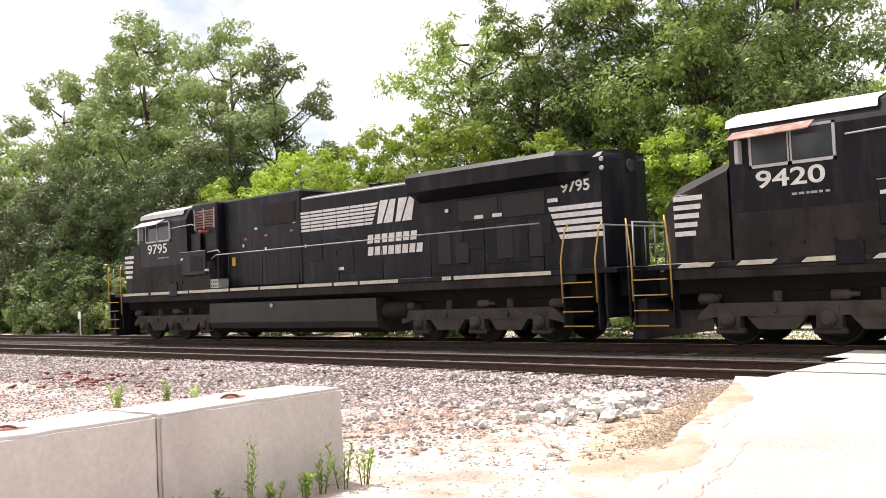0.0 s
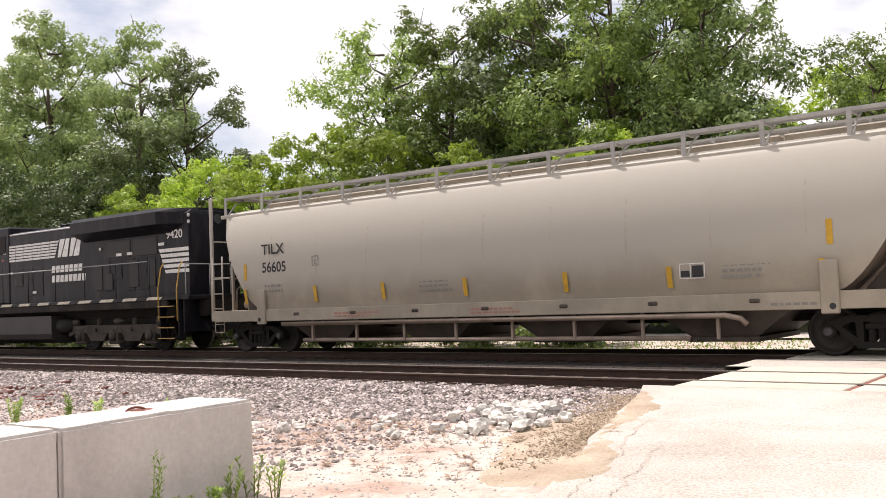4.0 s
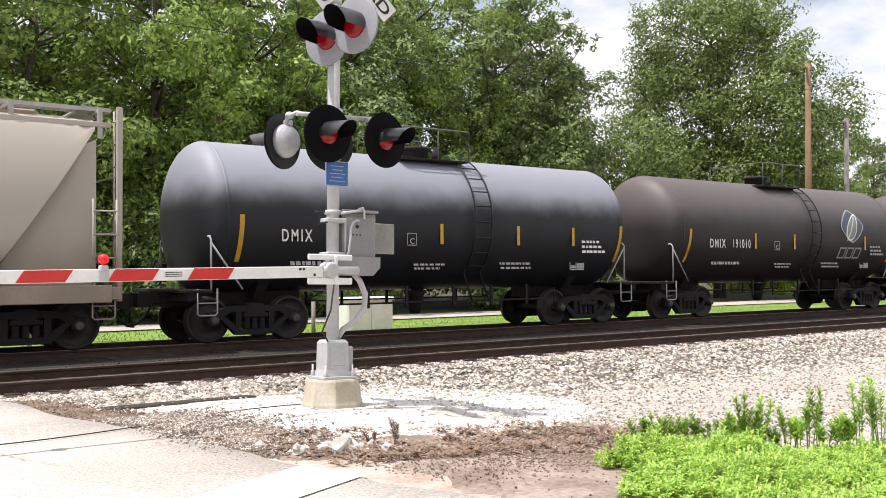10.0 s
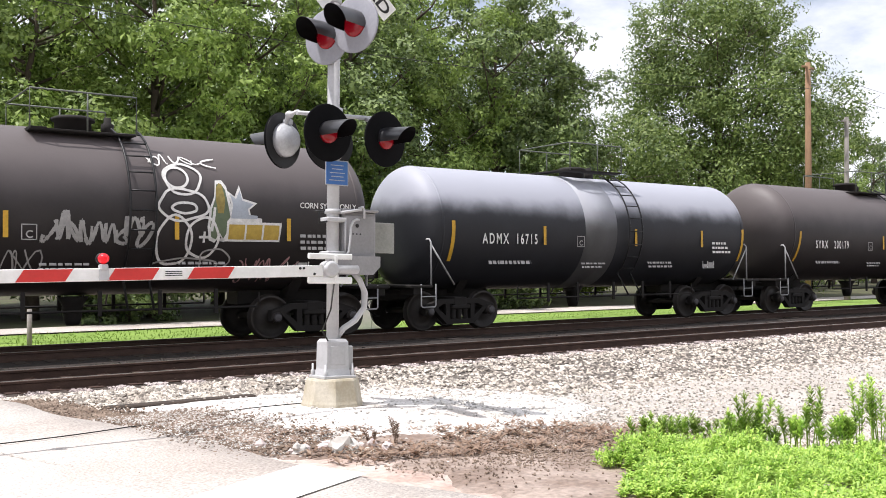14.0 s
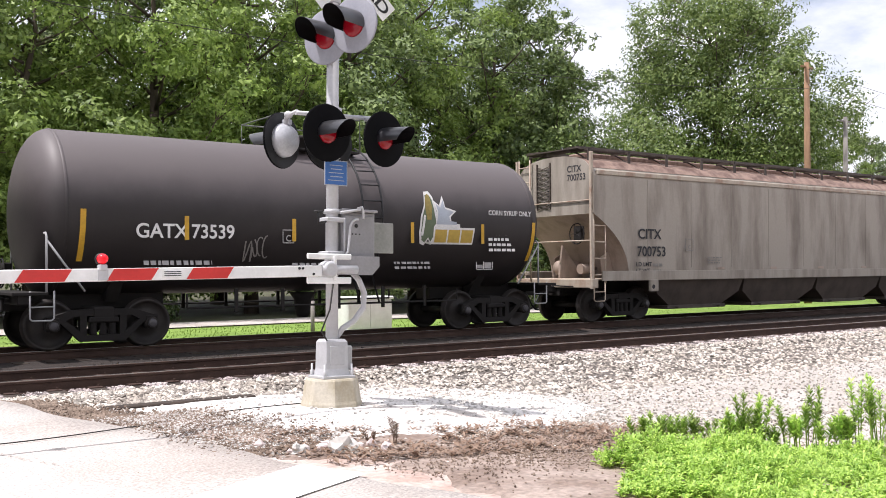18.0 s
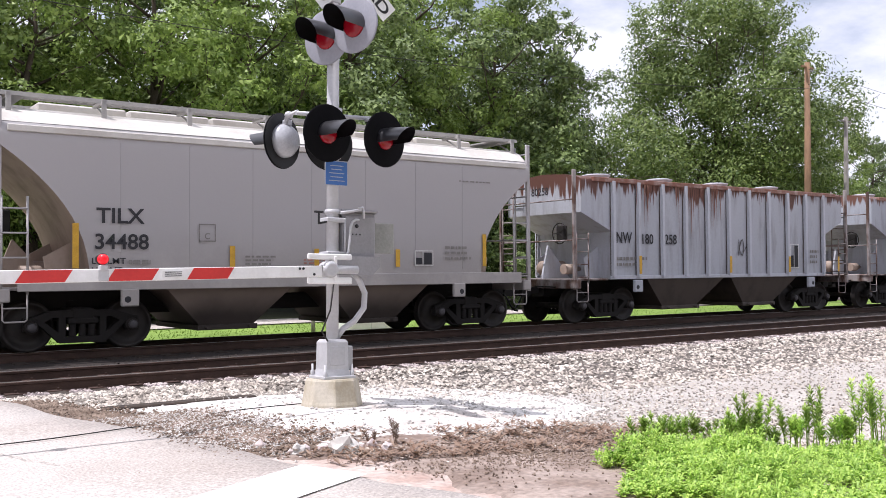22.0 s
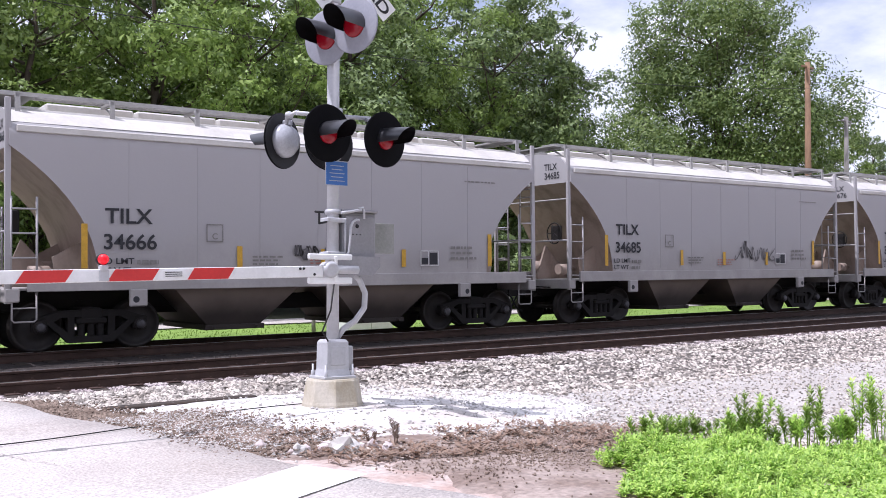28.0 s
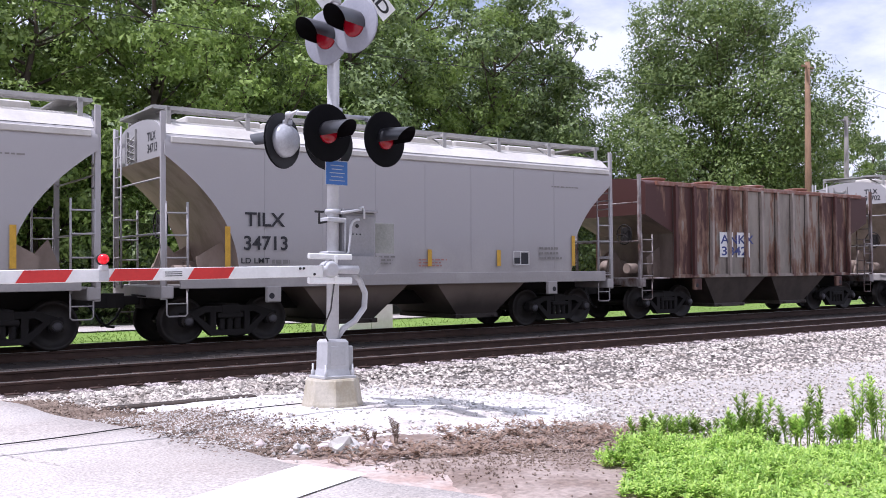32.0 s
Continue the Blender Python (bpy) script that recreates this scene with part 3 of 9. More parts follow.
# ties, each proud of the stones, with plates and spikes
tie_me = fixed(Geo().box(-0.115, 0.115, -1.3, 1.3, -0.32, -0.150, 0.012).mesh("tie", M_TIE))
plate_me = fixed(Geo().box(-0.09, 0.09, -0.17, 0.17, -0.150, -0.134, 0.004).box(-0.06, -0.03, 0.07, 0.10, -0.134, -0.105).box(0.03, 0.06, -0.10, -0.07, -0.134, -0.105).mesh("tie_plate", M_RAIL))
near_track = thing("near_track_ties", pose(0, YN, 0), "dark creosoted timber ties of the empty near track", "railway ties", kind="structure")
far_track = thing("far_track_ties", pose(0, YF, 0), "dark creosoted timber ties under the train", "railway ties", kind="structure")
r = random.Random(12)
for i in range(-60, 58):
    x = i * 0.53
    if -5.9 < x < 1.35:
        continue
    t = new("tie", tie_me)
    t.parent, t.matrix_basis = near_track, pose(x + r.uniform(-0.03, 0.03), r.uniform(-0.06, 0.06), r.uniform(-0.01, 0.004), 0, 0, r.uniform(-1.2, 1.2))
    for s in (-1, 1):
        q = new("tie_plate", plate_me)
        q.parent, q.matrix_basis = near_track, pose(x, s * 0.7525, 0)
g = Geo()
for i in range(-110, 110):
    x = i * 0.53
    if -5.9 < x < 1.35:
        continue
    g.box(x - 0.115, x + 0.115, -1.3, 1.3, -0.32, -0.158)
tagged(part("tie_row", g, M_TIE, far_track), kind="stuff")

# crossing surface: concrete panels inside and outside the rails
crossing = thing("crossing_surface", pose(0, 0, 0), "pale concrete crossing panels between the rails", "crossing panel", kind="structure")
for yc in (YN, YF):
    for y0, y1 in ((yc - 1.5, yc - 0.83), (yc - 0.66, yc + 0.66), (yc + 0.83, yc + 1.6)):
        for k in range(3):
            x0 = -5.75 + k * 2.36
            g = Geo().box(x0 + 0.03, x0 + 2.31, y0, y1, -0.16, 0.0 - 0.004 * (k == 1), 0.012)
            part("panel", g, M_PANEL, crossing)
        for k in (1, 2):
            x0 = -5.75 + k * 2.36
            part("seam_filler", Geo().box(x0 - 0.045, x0 + 0.025, y0 + 0.02, y1 - 0.02, -0.16, -0.012), M_RUSTDEBRIS, crossing)
    for s in (-1, 1):
        for w in (-1, 1):
            part("flange_filler", Geo().box(-5.75, 1.35, yc + s * 0.7525 + w * 0.062 - 0.018, yc + s * 0.7525 + w * 0.062 + 0.018, -0.16, -0.045), M_RUBBER, crossing)

# ---- concrete blocks beside the road
BLOCK = Matrix.Translation((-5.98, 5.10, -0.20)) @ pose(0, 0, 0, 0, 0, 3.5)


def concrete_block(k):
    L, W, H = 1.74, 0.70, 0.83
    m = BLOCK @ pose(-W / 2, -L * (k + 0.5) - 0.012 * k, 0, 0, 0, (0.0, 0.3, -0.4, 0.4)[k])
    b = thing("concrete_block", m, "weathered white concrete barrier block with a rusty lifting loop", "concrete block", "blocks in a row")
    g = Geo()
    r2 = random.Random(k)
    nx, ny, nz = 8, 14, 7
    v, f = [], []
    bm = bmesh.new()
    bmesh.ops.create_cube(bm, size=1.0)
    bmesh.ops.scale(bm, vec=(W, L, H), verts=bm.verts)
    bmesh.ops.translate(bm, vec=(0, 0, H / 2), verts=bm.verts)
    bmesh.ops.bevel(bm, geom=bm.edges[:], offset=0.022, segments=2, affect="EDGES")
    bmesh.ops.subdivide_edges(bm, edges=[e for e in bm.edges if e.calc_length() > 0.3], cuts=9, use_grid_fill=True)
    for q in bm.verts:
        d = noise.noise((q.co.x * 5 + k * 9, q.co.y * 5, q.co.z * 5)) * 0.010 + noise.noise((q.co.x * 17, q.co.y * 17 + k, q.co.z * 17)) * 0.006
        q.co += q.co.normalized() * d
    me = bpy.data.meshes.new("block_body")
    bm.to_mesh(me)
    bm.free()
    me.materials.append(M_CONC)
    part("block_body", me, M_CONC, b)
    for s in (0,):
        loop = Geo().tube([(0.03 * math.cos(a), 0.07 * math.cos(a), H - 0.015 + 0.04 * math.sin(a)) for a in [math.pi * i / 8 for i in range(9)]], 0.010, 6)
        part("lifting_loop", loop, M_RUSTDEBRIS, b, "bent rusty steel loop")
        part("pocket", Geo().lathe((0, 0.05, H - 0.002), (0, 0, 1), [(0, 0.10), (0.006, 0.085)], 14), M_RUSTDEBRIS, b, "rust-stained pocket")
    return b


for k in range(4):
    concrete_block(k)

# ---- trees
def tree(name, h, rad, base, leaves, size, leafm, seed, label, airy=0.0, droop=0.0, lobes=26, trunk=0.0, aspect=1.0):
    """A tapered trunk with limbs and a crown of many leaves in uneven clumps, from base to h, about rad wide."""
    r = random.Random(seed)
    ob = thing(name, pose(0, 0, 0), label, "tree", "wood behind the tracks")
    tr = trunk or h * 0.018
    g = Geo()
    bend = [(r.uniform(-0.3, 0.3) * i / 5, r.uniform(-0.3, 0.3) * i / 5) for i in range(7)]
    pts = [(bend[i][0], bend[i][1], -0.5 + (h * 0.86 + 0.5) * i / 6) for i in range(7)]
    g.tube(pts, [tr * (1.25, 1.0, 0.85, 0.7, 0.5, 0.32, 0.12)[i] for i in range(7)], 7)
    clumps = []
    for k in range(lobes):
        u = (k + r.random()) / lobes
        z = base + (h - base) * (0.06 + 0.92 * u)
        v = (z - base) / (h - base)
        env = rad * aspect * (math.sin(math.pi * min(1, 0.14 + 0.80 * v)) ** 0.6) * (0.75 + 0.35 * r.random())
        a = k * 2.4 + r.uniform(-0.5, 0.5)
        d = env * (r.random() ** 0.45)
        c = Vector((math.cos(a) * d, math.sin(a) * d, z))
        clumps.append((c, rad * r.uniform(0.24, 0.42) * (1.15 - 0.5 * v)))
        zt = max(base * 0.55, z - d * r.uniform(0.5, 0.9))
        i = min(5, max(0, int((zt + 0.5) / (h * 0.86 + 0.5) * 6)))
        s = Vector((pts[i][0], pts[i][1], zt))
        mid = s.lerp(c, 0.55) + Vector((0, 0, -0.04 * h * r.random()))
        g.tube([s, mid, c], [tr * 0.26, tr * 0.14, tr * 0.04], 5)
        for _ in range(2):
            e = c + Vector((r.uniform(-1, 1), r.uniform(-1, 1), r.uniform(-0.6, 0.9))) * clumps[-1][1]
            g.tube([mid.lerp(c, 0.6), e], [tr * 0.1, tr * 0.03], 4, cap=False)
    part("trunk", g, M_BARK, ob)
    # sprays: every clump holds flat tiers of leaves, dense on top and ragged at the rim
    nr = np.random.RandomState(seed)
    sprays = []
    for c, q in clumps:
        for _ in range(max(4, int(8.5 * q))):
            d = Vector((r.gauss(0, 1), r.gauss(0, 1), r.gauss(0, 0.8))).normalized()
            o = c + Vector((d.x, d.y, d.z * 0.95)) * q * r.uniform(0.35, 1.05)
            sprays.append((o, q * r.uniform(0.27, 0.50), c, q))
    n = leaves
    wts = np.array([p[1] ** 1.7 for p in sprays])
    pick = nr.choice(len(sprays), n, p=wts / wts.sum())
    cen = np.array([tuple(p[0]) for p in sprays])[pick]
    rr = np.array([p[1] for p in sprays])[pick]
    mid_, big_ = np.array([tuple(p[2]) for p in sprays])[pick], np.array([p[3] for p in sprays])[pick]
    dirs = nr.normal(size=(n, 3))
    dirs /= np.linalg.norm(dirs, axis=1)[:, None]
    rad_ = rr * nr.rand(n) ** (0.42 - 0.10 * airy)
    pos = cen + dirs * rad_[:, None] * np.array([1.1, 1.1, 0.7]) + nr.normal(size=(n, 3)) * 0.10 * rr[:, None]
    pos[:, 2] -= (0.22 + droop) * rad_ * np.hypot(dirs[:, 0], dirs[:, 1])
    nor = dirs * 0.4 + (pos - mid_) / big_[:, None] * 0.65 + nr.normal(size=(n, 3)) * 0.36 + np.array([0, 0, 0.35])
    nor /= np.linalg.norm(nor, axis=1)[:, None]
    ax = np.cross(nor, nr.normal(size=(n, 3)))
    ax /= np.linalg.norm(ax, axis=1)[:, None] + 1e-9
    bx_ = np.cross(nor, ax)
    s = (size * nr.uniform(0.55, 1.4, n))[:, None]
    quad = np.stack([pos - ax * s - bx_ * s * 0.45, pos + ax * s * 1.1 - nor * s * 0.15, pos - ax * s * 0.4 + bx_ * s * 0.75], axis=1).reshape(-1, 3)
    me = bpy.data.meshes.new("crown")
    me.vertices.add(3 * n), me.loops.add(3 * n), me.polygons.add(n)
    me.vertices.foreach_set("co", quad.ravel())
    me.loops.foreach_set("vertex_index", np.arange(3 * n, dtype=np.int32))
    me.polygons.foreach_set("loop_start", np.arange(0, 3 * n, 3, dtype=np.int32))
    me.update(calc_edges=True)
    me.materials.append(leafm)
    part("crown", me, leafm, ob)
    return ob


T_A = tree("locust_tree", 15.5, 4.6, 1.6, 38000, 0.108, M_LEAF_A, 1, "tall broadleaf tree with feathery green foliage", airy=0.3, lobes=40)
T_B = tree("oak_tree", 16.5, 5.0, 1.2, 40000, 0.11, M_LEAF_B, 2, "tall dense dark green broadleaf tree", lobes=44)
T_C = tree("young_tree", 9.0, 3.6, 0.4, 26000, 0.10, M_LEAF_C, 3, "bright yellow-green young tree in full sun", lobes=34)
T_D = tree("maple_tree", 18.6, 7.4, 1.6, 150000, 0.098, M_LEAF_D, 4, "large rounded silver maple, pale green", lobes=100)
T_E = tree("cottonwood_tree", 22.5, 6.4, 4.5, 36000, 0.145, M_LEAF_E, 5, "tall open cottonwood with gaps of sky", airy=0.6, lobes=26)
T_F = tree("cedar_tree", 11.0, 4.6, 0.1, 34000, 0.105, M_LEAF_F, 6, "dark bushy tree hanging low to the ground", droop=0.5, lobes=40)
T_G = tree("locust_tree", 17.5, 5.2, 1.8, 38000, 0.11, M_LEAF_A, 8, "tall leaning locust tree with layered foliage", airy=0.35, lobes=42)
T_H = tree("bush", 4.2, 2.6, 0.0, 13000, 0.095, M_LEAF_B, 9, "low dark bush at the foot of the wood", lobes=24)
T_R = tree("oak_tree", 16.0, 5.0, 1.2, 5000, 0.32, M_LEAF_B, 12, "unseen broadleaf tree added behind the camera", lobes=24)
KINDS = {"R": T_R, "A": T_A, "B": T_B, "C": T_C, "D": T_D, "E": T_E, "F": T_F, "G": T_G, "H": T_H}
used = set()


def plant(kind, x, y, turn=0.0, k=1.0):
    m = pose(x, y, -0.45, 0, 0, turn)
    src = KINDS[kind]
    if kind in used:
        ob = copy_thing(src, m)
    else:
        ob = src
        ob.matrix_basis = m
        used.add(kind)
    ob.scale = (k, k, k)


for kind, x, y, turn, k in (
        # far left: cottonwood and dark bushes, then the bright young trees
        ("E", -80.5, 38, 300, 0.98), ("E", -50.5, 38, 60, 0.80), ("E", -104, 39, 30, 0.95), ("A", -94, 41, 10, 1.15), ("A", -113, 42, 100, 1.4),
        ("E", -65, 37, 0, 1.04), ("E", -57, 39, 140, 0.95), ("E", -76, 41, 80, 0.9), ("E", -70, 38, 230, 1.0), ("F", -66, 31, 20, 1.0), ("F", -58, 30, 200, 1.02), ("F", -74, 33, 90, 1.05), ("F", -51, 31, 300, 0.9), ("F", -84, 34, 10, 1.1), ("F", -96, 38, 60, 1.2),
        ("C", -47, 32, 0, 0.95), ("C", -42, 33, 70, 1.05), ("C", -37, 32, 150, 1.0), ("C", -33, 34, 220, 1.15), ("C", -29, 33, 290, 1.05), ("C", -24, 33, 20, 0.9), ("C", -18, 34, 100, 0.9), ("C", -45, 37, 200, 1.15),
        ("H", -62, 27, 0, 1.0), ("H", -55, 27, 50, 1.1), ("H", -70, 28, 100, 1.1), ("H", -49, 27, 10, 1.0), ("H", -44, 26.5, 190, 0.9), ("H", -39, 27, 70, 0.95), ("H", -34, 26.6, 120, 0.9), ("H", -29, 27, 220, 0.9), ("H", -24.5, 26.5, 300, 0.85), ("H", -20, 27, 30, 0.9), ("H", -16, 26.8, 80, 0.8), ("H", -79, 29, 80, 1.1), ("H", -88, 29, 10, 1.2),
        # tall wood left of the road
        ("G", -33, 38, 0, 0.92), ("A", -28, 37, 60, 1.02), ("B", -23.5, 38, 10, 1.0), ("G", -19, 37, 180, 0.98), ("B", -15.2, 37.5, 120, 0.93), ("A", -26, 42, 200, 1.1), ("B", -19, 43, 250, 1.05),
        ("C", -13.5, 50, 40, 1.35), ("C", -9, 52, 160, 1.4), ("A", -9, 40, 300, 0.72), ("H", -14, 34, 10, 1.0), ("H", -21, 33.9, 130, 0.9), ("A", -4.5, 40, 30, 0.8), ("B", -12, 56, 0, 0.85),
        # wood right of the road
        ("A", 0, 39, 200, 0.95), ("A", 4, 38, 110, 1.05), ("A", 8.5, 39, 330, 1.02), ("G", 13, 38, 90, 1.0), ("A", 17.5, 38.5, 240, 1.06), ("B", 22, 38, 60, 1.02), ("G", 26.5, 39, 300, 0.98), ("B", 31, 38, 150, 1.0), ("B", 34.5, 38.5, 20, 1.0),
        ("B", -2, 45, 40, 1.0), ("A", 3, 46, 75, 1.12), ("G", 8, 45, 20, 1.05), ("B", 13, 46, 200, 1.1), ("A", 19, 46, 15, 1.15), ("G", 24, 46, 160, 1.1), ("B", 29, 46, 310, 1.1), ("A", -7, 44, 190, 0.9), ("B", 37, 45, 250, 1.0),
        ("H", 3, 34.6, 0, 0.9), ("H", 11, 35, 80, 1.0), ("H", 20, 35, 160, 1.1), ("H", 29, 35, 240, 1.0),
        # the big maple and what lies right of it
        ("D", 49.6, 38.5, 0, 1.07), ("C", 42, 44, 10, 1.1), ("C", 61, 44, 80, 1.2), ("A", 76, 47, 0, 0.85), ("B", 88, 50, 40, 0.9), ("F", 68, 48, 0, 1.0), ("B", 100, 52, 90, 0.95), ("F", 112, 50, 30, 1.2), ("B", 128, 56, 10, 1.0),
        # unseen trees behind the camera, added to dim fill light and reflections
        ("R", -60, -24, 0, 1.0), ("R", -48, -26, 50, 1.0), ("R", -37, -24, 110, 1.0), ("R", -27, -26, 200, 1.0), ("R", -18, -25, 260, 1.0), ("R", -9, -27, 20, 1.0), ("R", 12, -27, 80, 1.0), ("R", 21, -25, 140, 1.0), ("R", 30, -24, 190, 1.0), ("R", 40, -26, 240, 1.0), ("R", 52, -24, 300, 1.0), ("R", 66, -26, 330, 1.0), ("R", 2, -40, 10, 1.0)):
    plant(kind, x, y, turn, k)


def bare_shrub(x, y, seed):
    r = random.Random(seed)
    ob = thing("bare_shrub", pose(x, y, -0.4), "leafless grey dead shrub standing above the thicket", "shrub")
    g = Geo()
    for _ in range(16):
        a, s = r.uniform(0, 6.28), r.uniform(0.3, 1.6)
        top = Vector((math.cos(a) * s, math.sin(a) * s, r.uniform(7.5, 11.0)))
        g.tube([(0, 0, 0), top * 0.5 + Vector((0.1, 0, 0)), top], [0.05, 0.035, 0.012], 5)
        for _ in range(4):
            u = r.uniform(0.5, 0.95)
            e = top * u + Vector((r.uniform(-0.5, 0.5), r.uniform(-0.5, 0.5), r.uniform(0.4, 1.2)))
            g.tube([top * u, e], [0.02, 0.006], 4)
    part("branch_work", g, M_TWIG, ob)


bare_shrub(-43.5, 39, 1)
bare_shrub(-40, 40, 2)
bare_shrub(-5.0, 48, 3)


# ---- weeds and grass
def weeds(name, spots, material, label, seed, hgt=(0.15, 0.4), leafn=14, leafs=0.05, cat="weed"):
    r = random.Random(seed)
    g = Geo()
    for x, y in spots:
        z, h = height(x, y), r.uniform(*hgt) * max(0.35, 0.95 + 1.1 * noise.noise((x * 1.6, y * 1.6, 9)))
        lx, ly = r.uniform(-0.12, 0.12) * h * 2, r.uniform(-0.12, 0.12) * h * 2
        g.add([(x - 0.003, y, z), (x + 0.003, y, z), (x + lx, y + ly, z + h)], [(0, 1, 2)])
        for i in range(leafn):
            u = 0.12 + 0.88 * (i + r.random()) / leafn
            a, s = r.uniform(0, 6.28), leafs * r.uniform(0.7, 1.4) * (1.25 - 0.6 * u)
            bx2, by2, bz = x + lx * u, y + ly * u, z + h * u
            c, d = math.cos(a), math.sin(a)
            up = r.uniform(-0.1, 0.9) * s
            g.add([(bx2, by2, bz), (bx2 + c * s - d * s * 0.28, by2 + d * s + c * s * 0.28, bz + up * 0.6), (bx2 + c * s * 2, by2 + d * s * 2, bz + up), (bx2 + c * s + d * s * 0.28, by2 + d * s - c * s * 0.28, bz + up * 0.6)], [(0, 1, 2, 3)])
    return tagged(new(name, g.mesh(name, material)), label, cat, kind="stuff")


def herb(g, r, x, y, z, h, leafn, leaf):
    """One low plant: a stem with ovate leaves that crowd towards the tip."""
    lx, ly = r.gauss(0, 0.16) * h, r.gauss(0, 0.16) * h
    g.add([(x - 0.003, y, z - 0.02), (x + 0.003, y, z - 0.02), (x + lx, y + ly, z + h)], [(0, 1, 2)])
    for i in range(leafn):
        u = 1 - 0.75 * ((i + r.random()) / leafn) ** 1.5
        a, s = i * 2.4 + r.uniform(-0.5, 0.5), leaf * r.uniform(0.7, 1.3) * (0.75 + 0.5 * (1 - u))
        c, d, up, w = math.cos(a), math.sin(a), r.uniform(0.2, 1.3) * s, 0.17 * s
        px, py, pz = x + lx * u, y + ly * u, z + h * u
        g.add([(px, py, pz), (px + c * s * 0.55 - d * w, py + d * s * 0.55 + c * w, pz + up * 0.8), (px + c * s, py + d * s, pz + up * 0.7), (px + c * s * 0.55 + d * w, py + d * s * 0.55 - c * w, pz + up * 0.8)], [(0, 1, 2, 3)])


r = random.Random(21)
g = Geo()
clumps = 0
while clumps < 400:
    x, y = 4.7 + 6.0 * r.random() ** 1.2, r.uniform(2.6, 5.8)
    e = 5.05 + 1.15 * max(0, y - 4.6) + 0.35 * noise.noise((x, y, 1)) + 0.25 * noise.noise((x * 3, y * 3, 1))
    if x < e or y > 6.0 - 0.87 * (x - 6.45) + 0.25 * noise.noise((x * 1.5, 0, 3)) or noise.noise((x * 2.3, y * 2.3, 5)) < -0.33:
        continue
    clumps += 1
    size, hh = r.uniform(0.09, 0.24), r.uniform(0.06, 0.22) * (0.9 + 0.9 * noise.noise((x * 1.3, y * 1.3, 9)))
    for _ in range(12):
        q, a = size * math.sqrt(r.random()), r.uniform(0, 6.28)
        px, py = x + q * math.cos(a), y + q * math.sin(a)
        herb(g, r, px, py, height(px, py), max(0.04, hh * (1.1 - 0.55 * q / size) * r.uniform(0.6, 1.3)), 19, 0.058)
tagged(new("weed_patch", g.mesh("weed_patch", M_WEED)), "lush bright green low broad-leaved weeds at the road side", "weed", kind="stuff")


def tall_weed(x, y, h, seed, leafm=None, leaf=0.060, bare=0.25, leafn=54):
    r = random.Random(seed)
    ob = thing("tall_weed", pose(x, y, height(x, y)), "upright bright green weed with a leafy tip", "weed", "tall weeds")
    g, st = Geo(), Geo()
    for k in range(r.randint(3, 5)):
        lx, ly, hh = r.uniform(-0.10, 0.10), r.uniform(-0.10, 0.10), h * r.uniform(0.65, 1.0)
        st.tube([(lx * 0.3, ly * 0.3, -0.03), (lx * 0.6, ly * 0.6, hh * 0.5), (lx, ly, hh)], [0.006, 0.005, 0.002], 5)
        for i in range(leafn):
            u = bare + (1 - bare) * (i / (leafn - 1)) ** 0.7
            a, s = i * 2.4, leaf * r.uniform(0.6, 1.2) * (1.15 - 0.45 * u)
            p = Vector((lx * (0.3 + 0.7 * u), ly * (0.3 + 0.7 * u), hh * u))
            c, d, up, w = math.cos(a), math.sin(a), r.uniform(0.3, 1.2) * s, 0.20 * s
            g.add([p, p + Vector((c * s * 0.5 - d * w, d * s * 0.5 + c * w, up * 0.6)), p + Vector((c * s, d * s, up)), p + Vector((c * s * 0.5 + d * w, d * s * 0.5 - c * w, up * 0.6))], [(0, 1, 2, 3)])
    part("stem", st, leafm or M_WEED, ob)
    me = g.mesh("leaves", leafm or M_WEED)
    part("leaves", me, M_WEED, ob)


for i, (x, y, h) in enumerate(((7.12, 5.25, 0.54), (7.25, 5.21, 0.52), (7.16, 5.37, 0.36), (7.53, 5.09, 0.42), (7.62, 5.06, 0.34), (7.66, 4.99, 0.58), (7.77, 4.93, 0.62), (7.70, 4.86, 0.34), (7.83, 4.73, 0.41), (7.92, 4.80, 0.38), (8.03, 4.71, 0.73), (8.10, 4.60, 0.68), (8.20, 4.60, 0.78), (8.27, 4.45, 0.71), (8.14, 4.43, 0.63), (8.41, 4.34, 0.68))):
    tall_weed(x, y, h, i + 60, None, 0.068, 0.45, 52)
for i, (x, y, h) in enumerate(((6.53, 5.97, 0.25), (6.62, 5.90, 0.28), (6.69, 5.86, 0.30), (6.76, 5.82, 0.31), (6.84, 5.78, 0.25), (6.91, 5.73, 0.28), (6.99, 5.66, 0.30), (7.07, 5.58, 0.25), (7.16, 5.51, 0.27), (7.23, 5.45, 0.31), (7.31, 5.38, 0.28), (7.38, 5.27, 0.27), (7.44, 5.21, 0.25), (5.86, 5.49, 0.18), (6.02, 5.53, 0.19), (6.21, 5.62, 0.21))):
    tall_weed(x, y, h, i + 120, None, 0.060, 0.35, 44)
for i, (x, y, h) in enumerate(((-5.72, 3.95, 0.62), (-5.72, 4.85, 0.40), (-5.75, 4.65, 0.34), (-5.7, 5.05, 0.30), (-5.7, 4.45, 0.22), (-5.74, 4.2, 0.20), (-5.72, 3.7, 0.2), (-5.7, 3.3, 0.22), (-12.2, 7.6, 0.5), (-13.2, 7.7, 0.55), (-11.2, 8.0, 0.42), (-14.2, 7.4, 0.5))):
    tall_weed(x, y, h, i + 90, M_LEAF_A if i < 8 else None, 0.06 if i < 8 else 0.07, 0.15, 22 if i < 8 else 40)


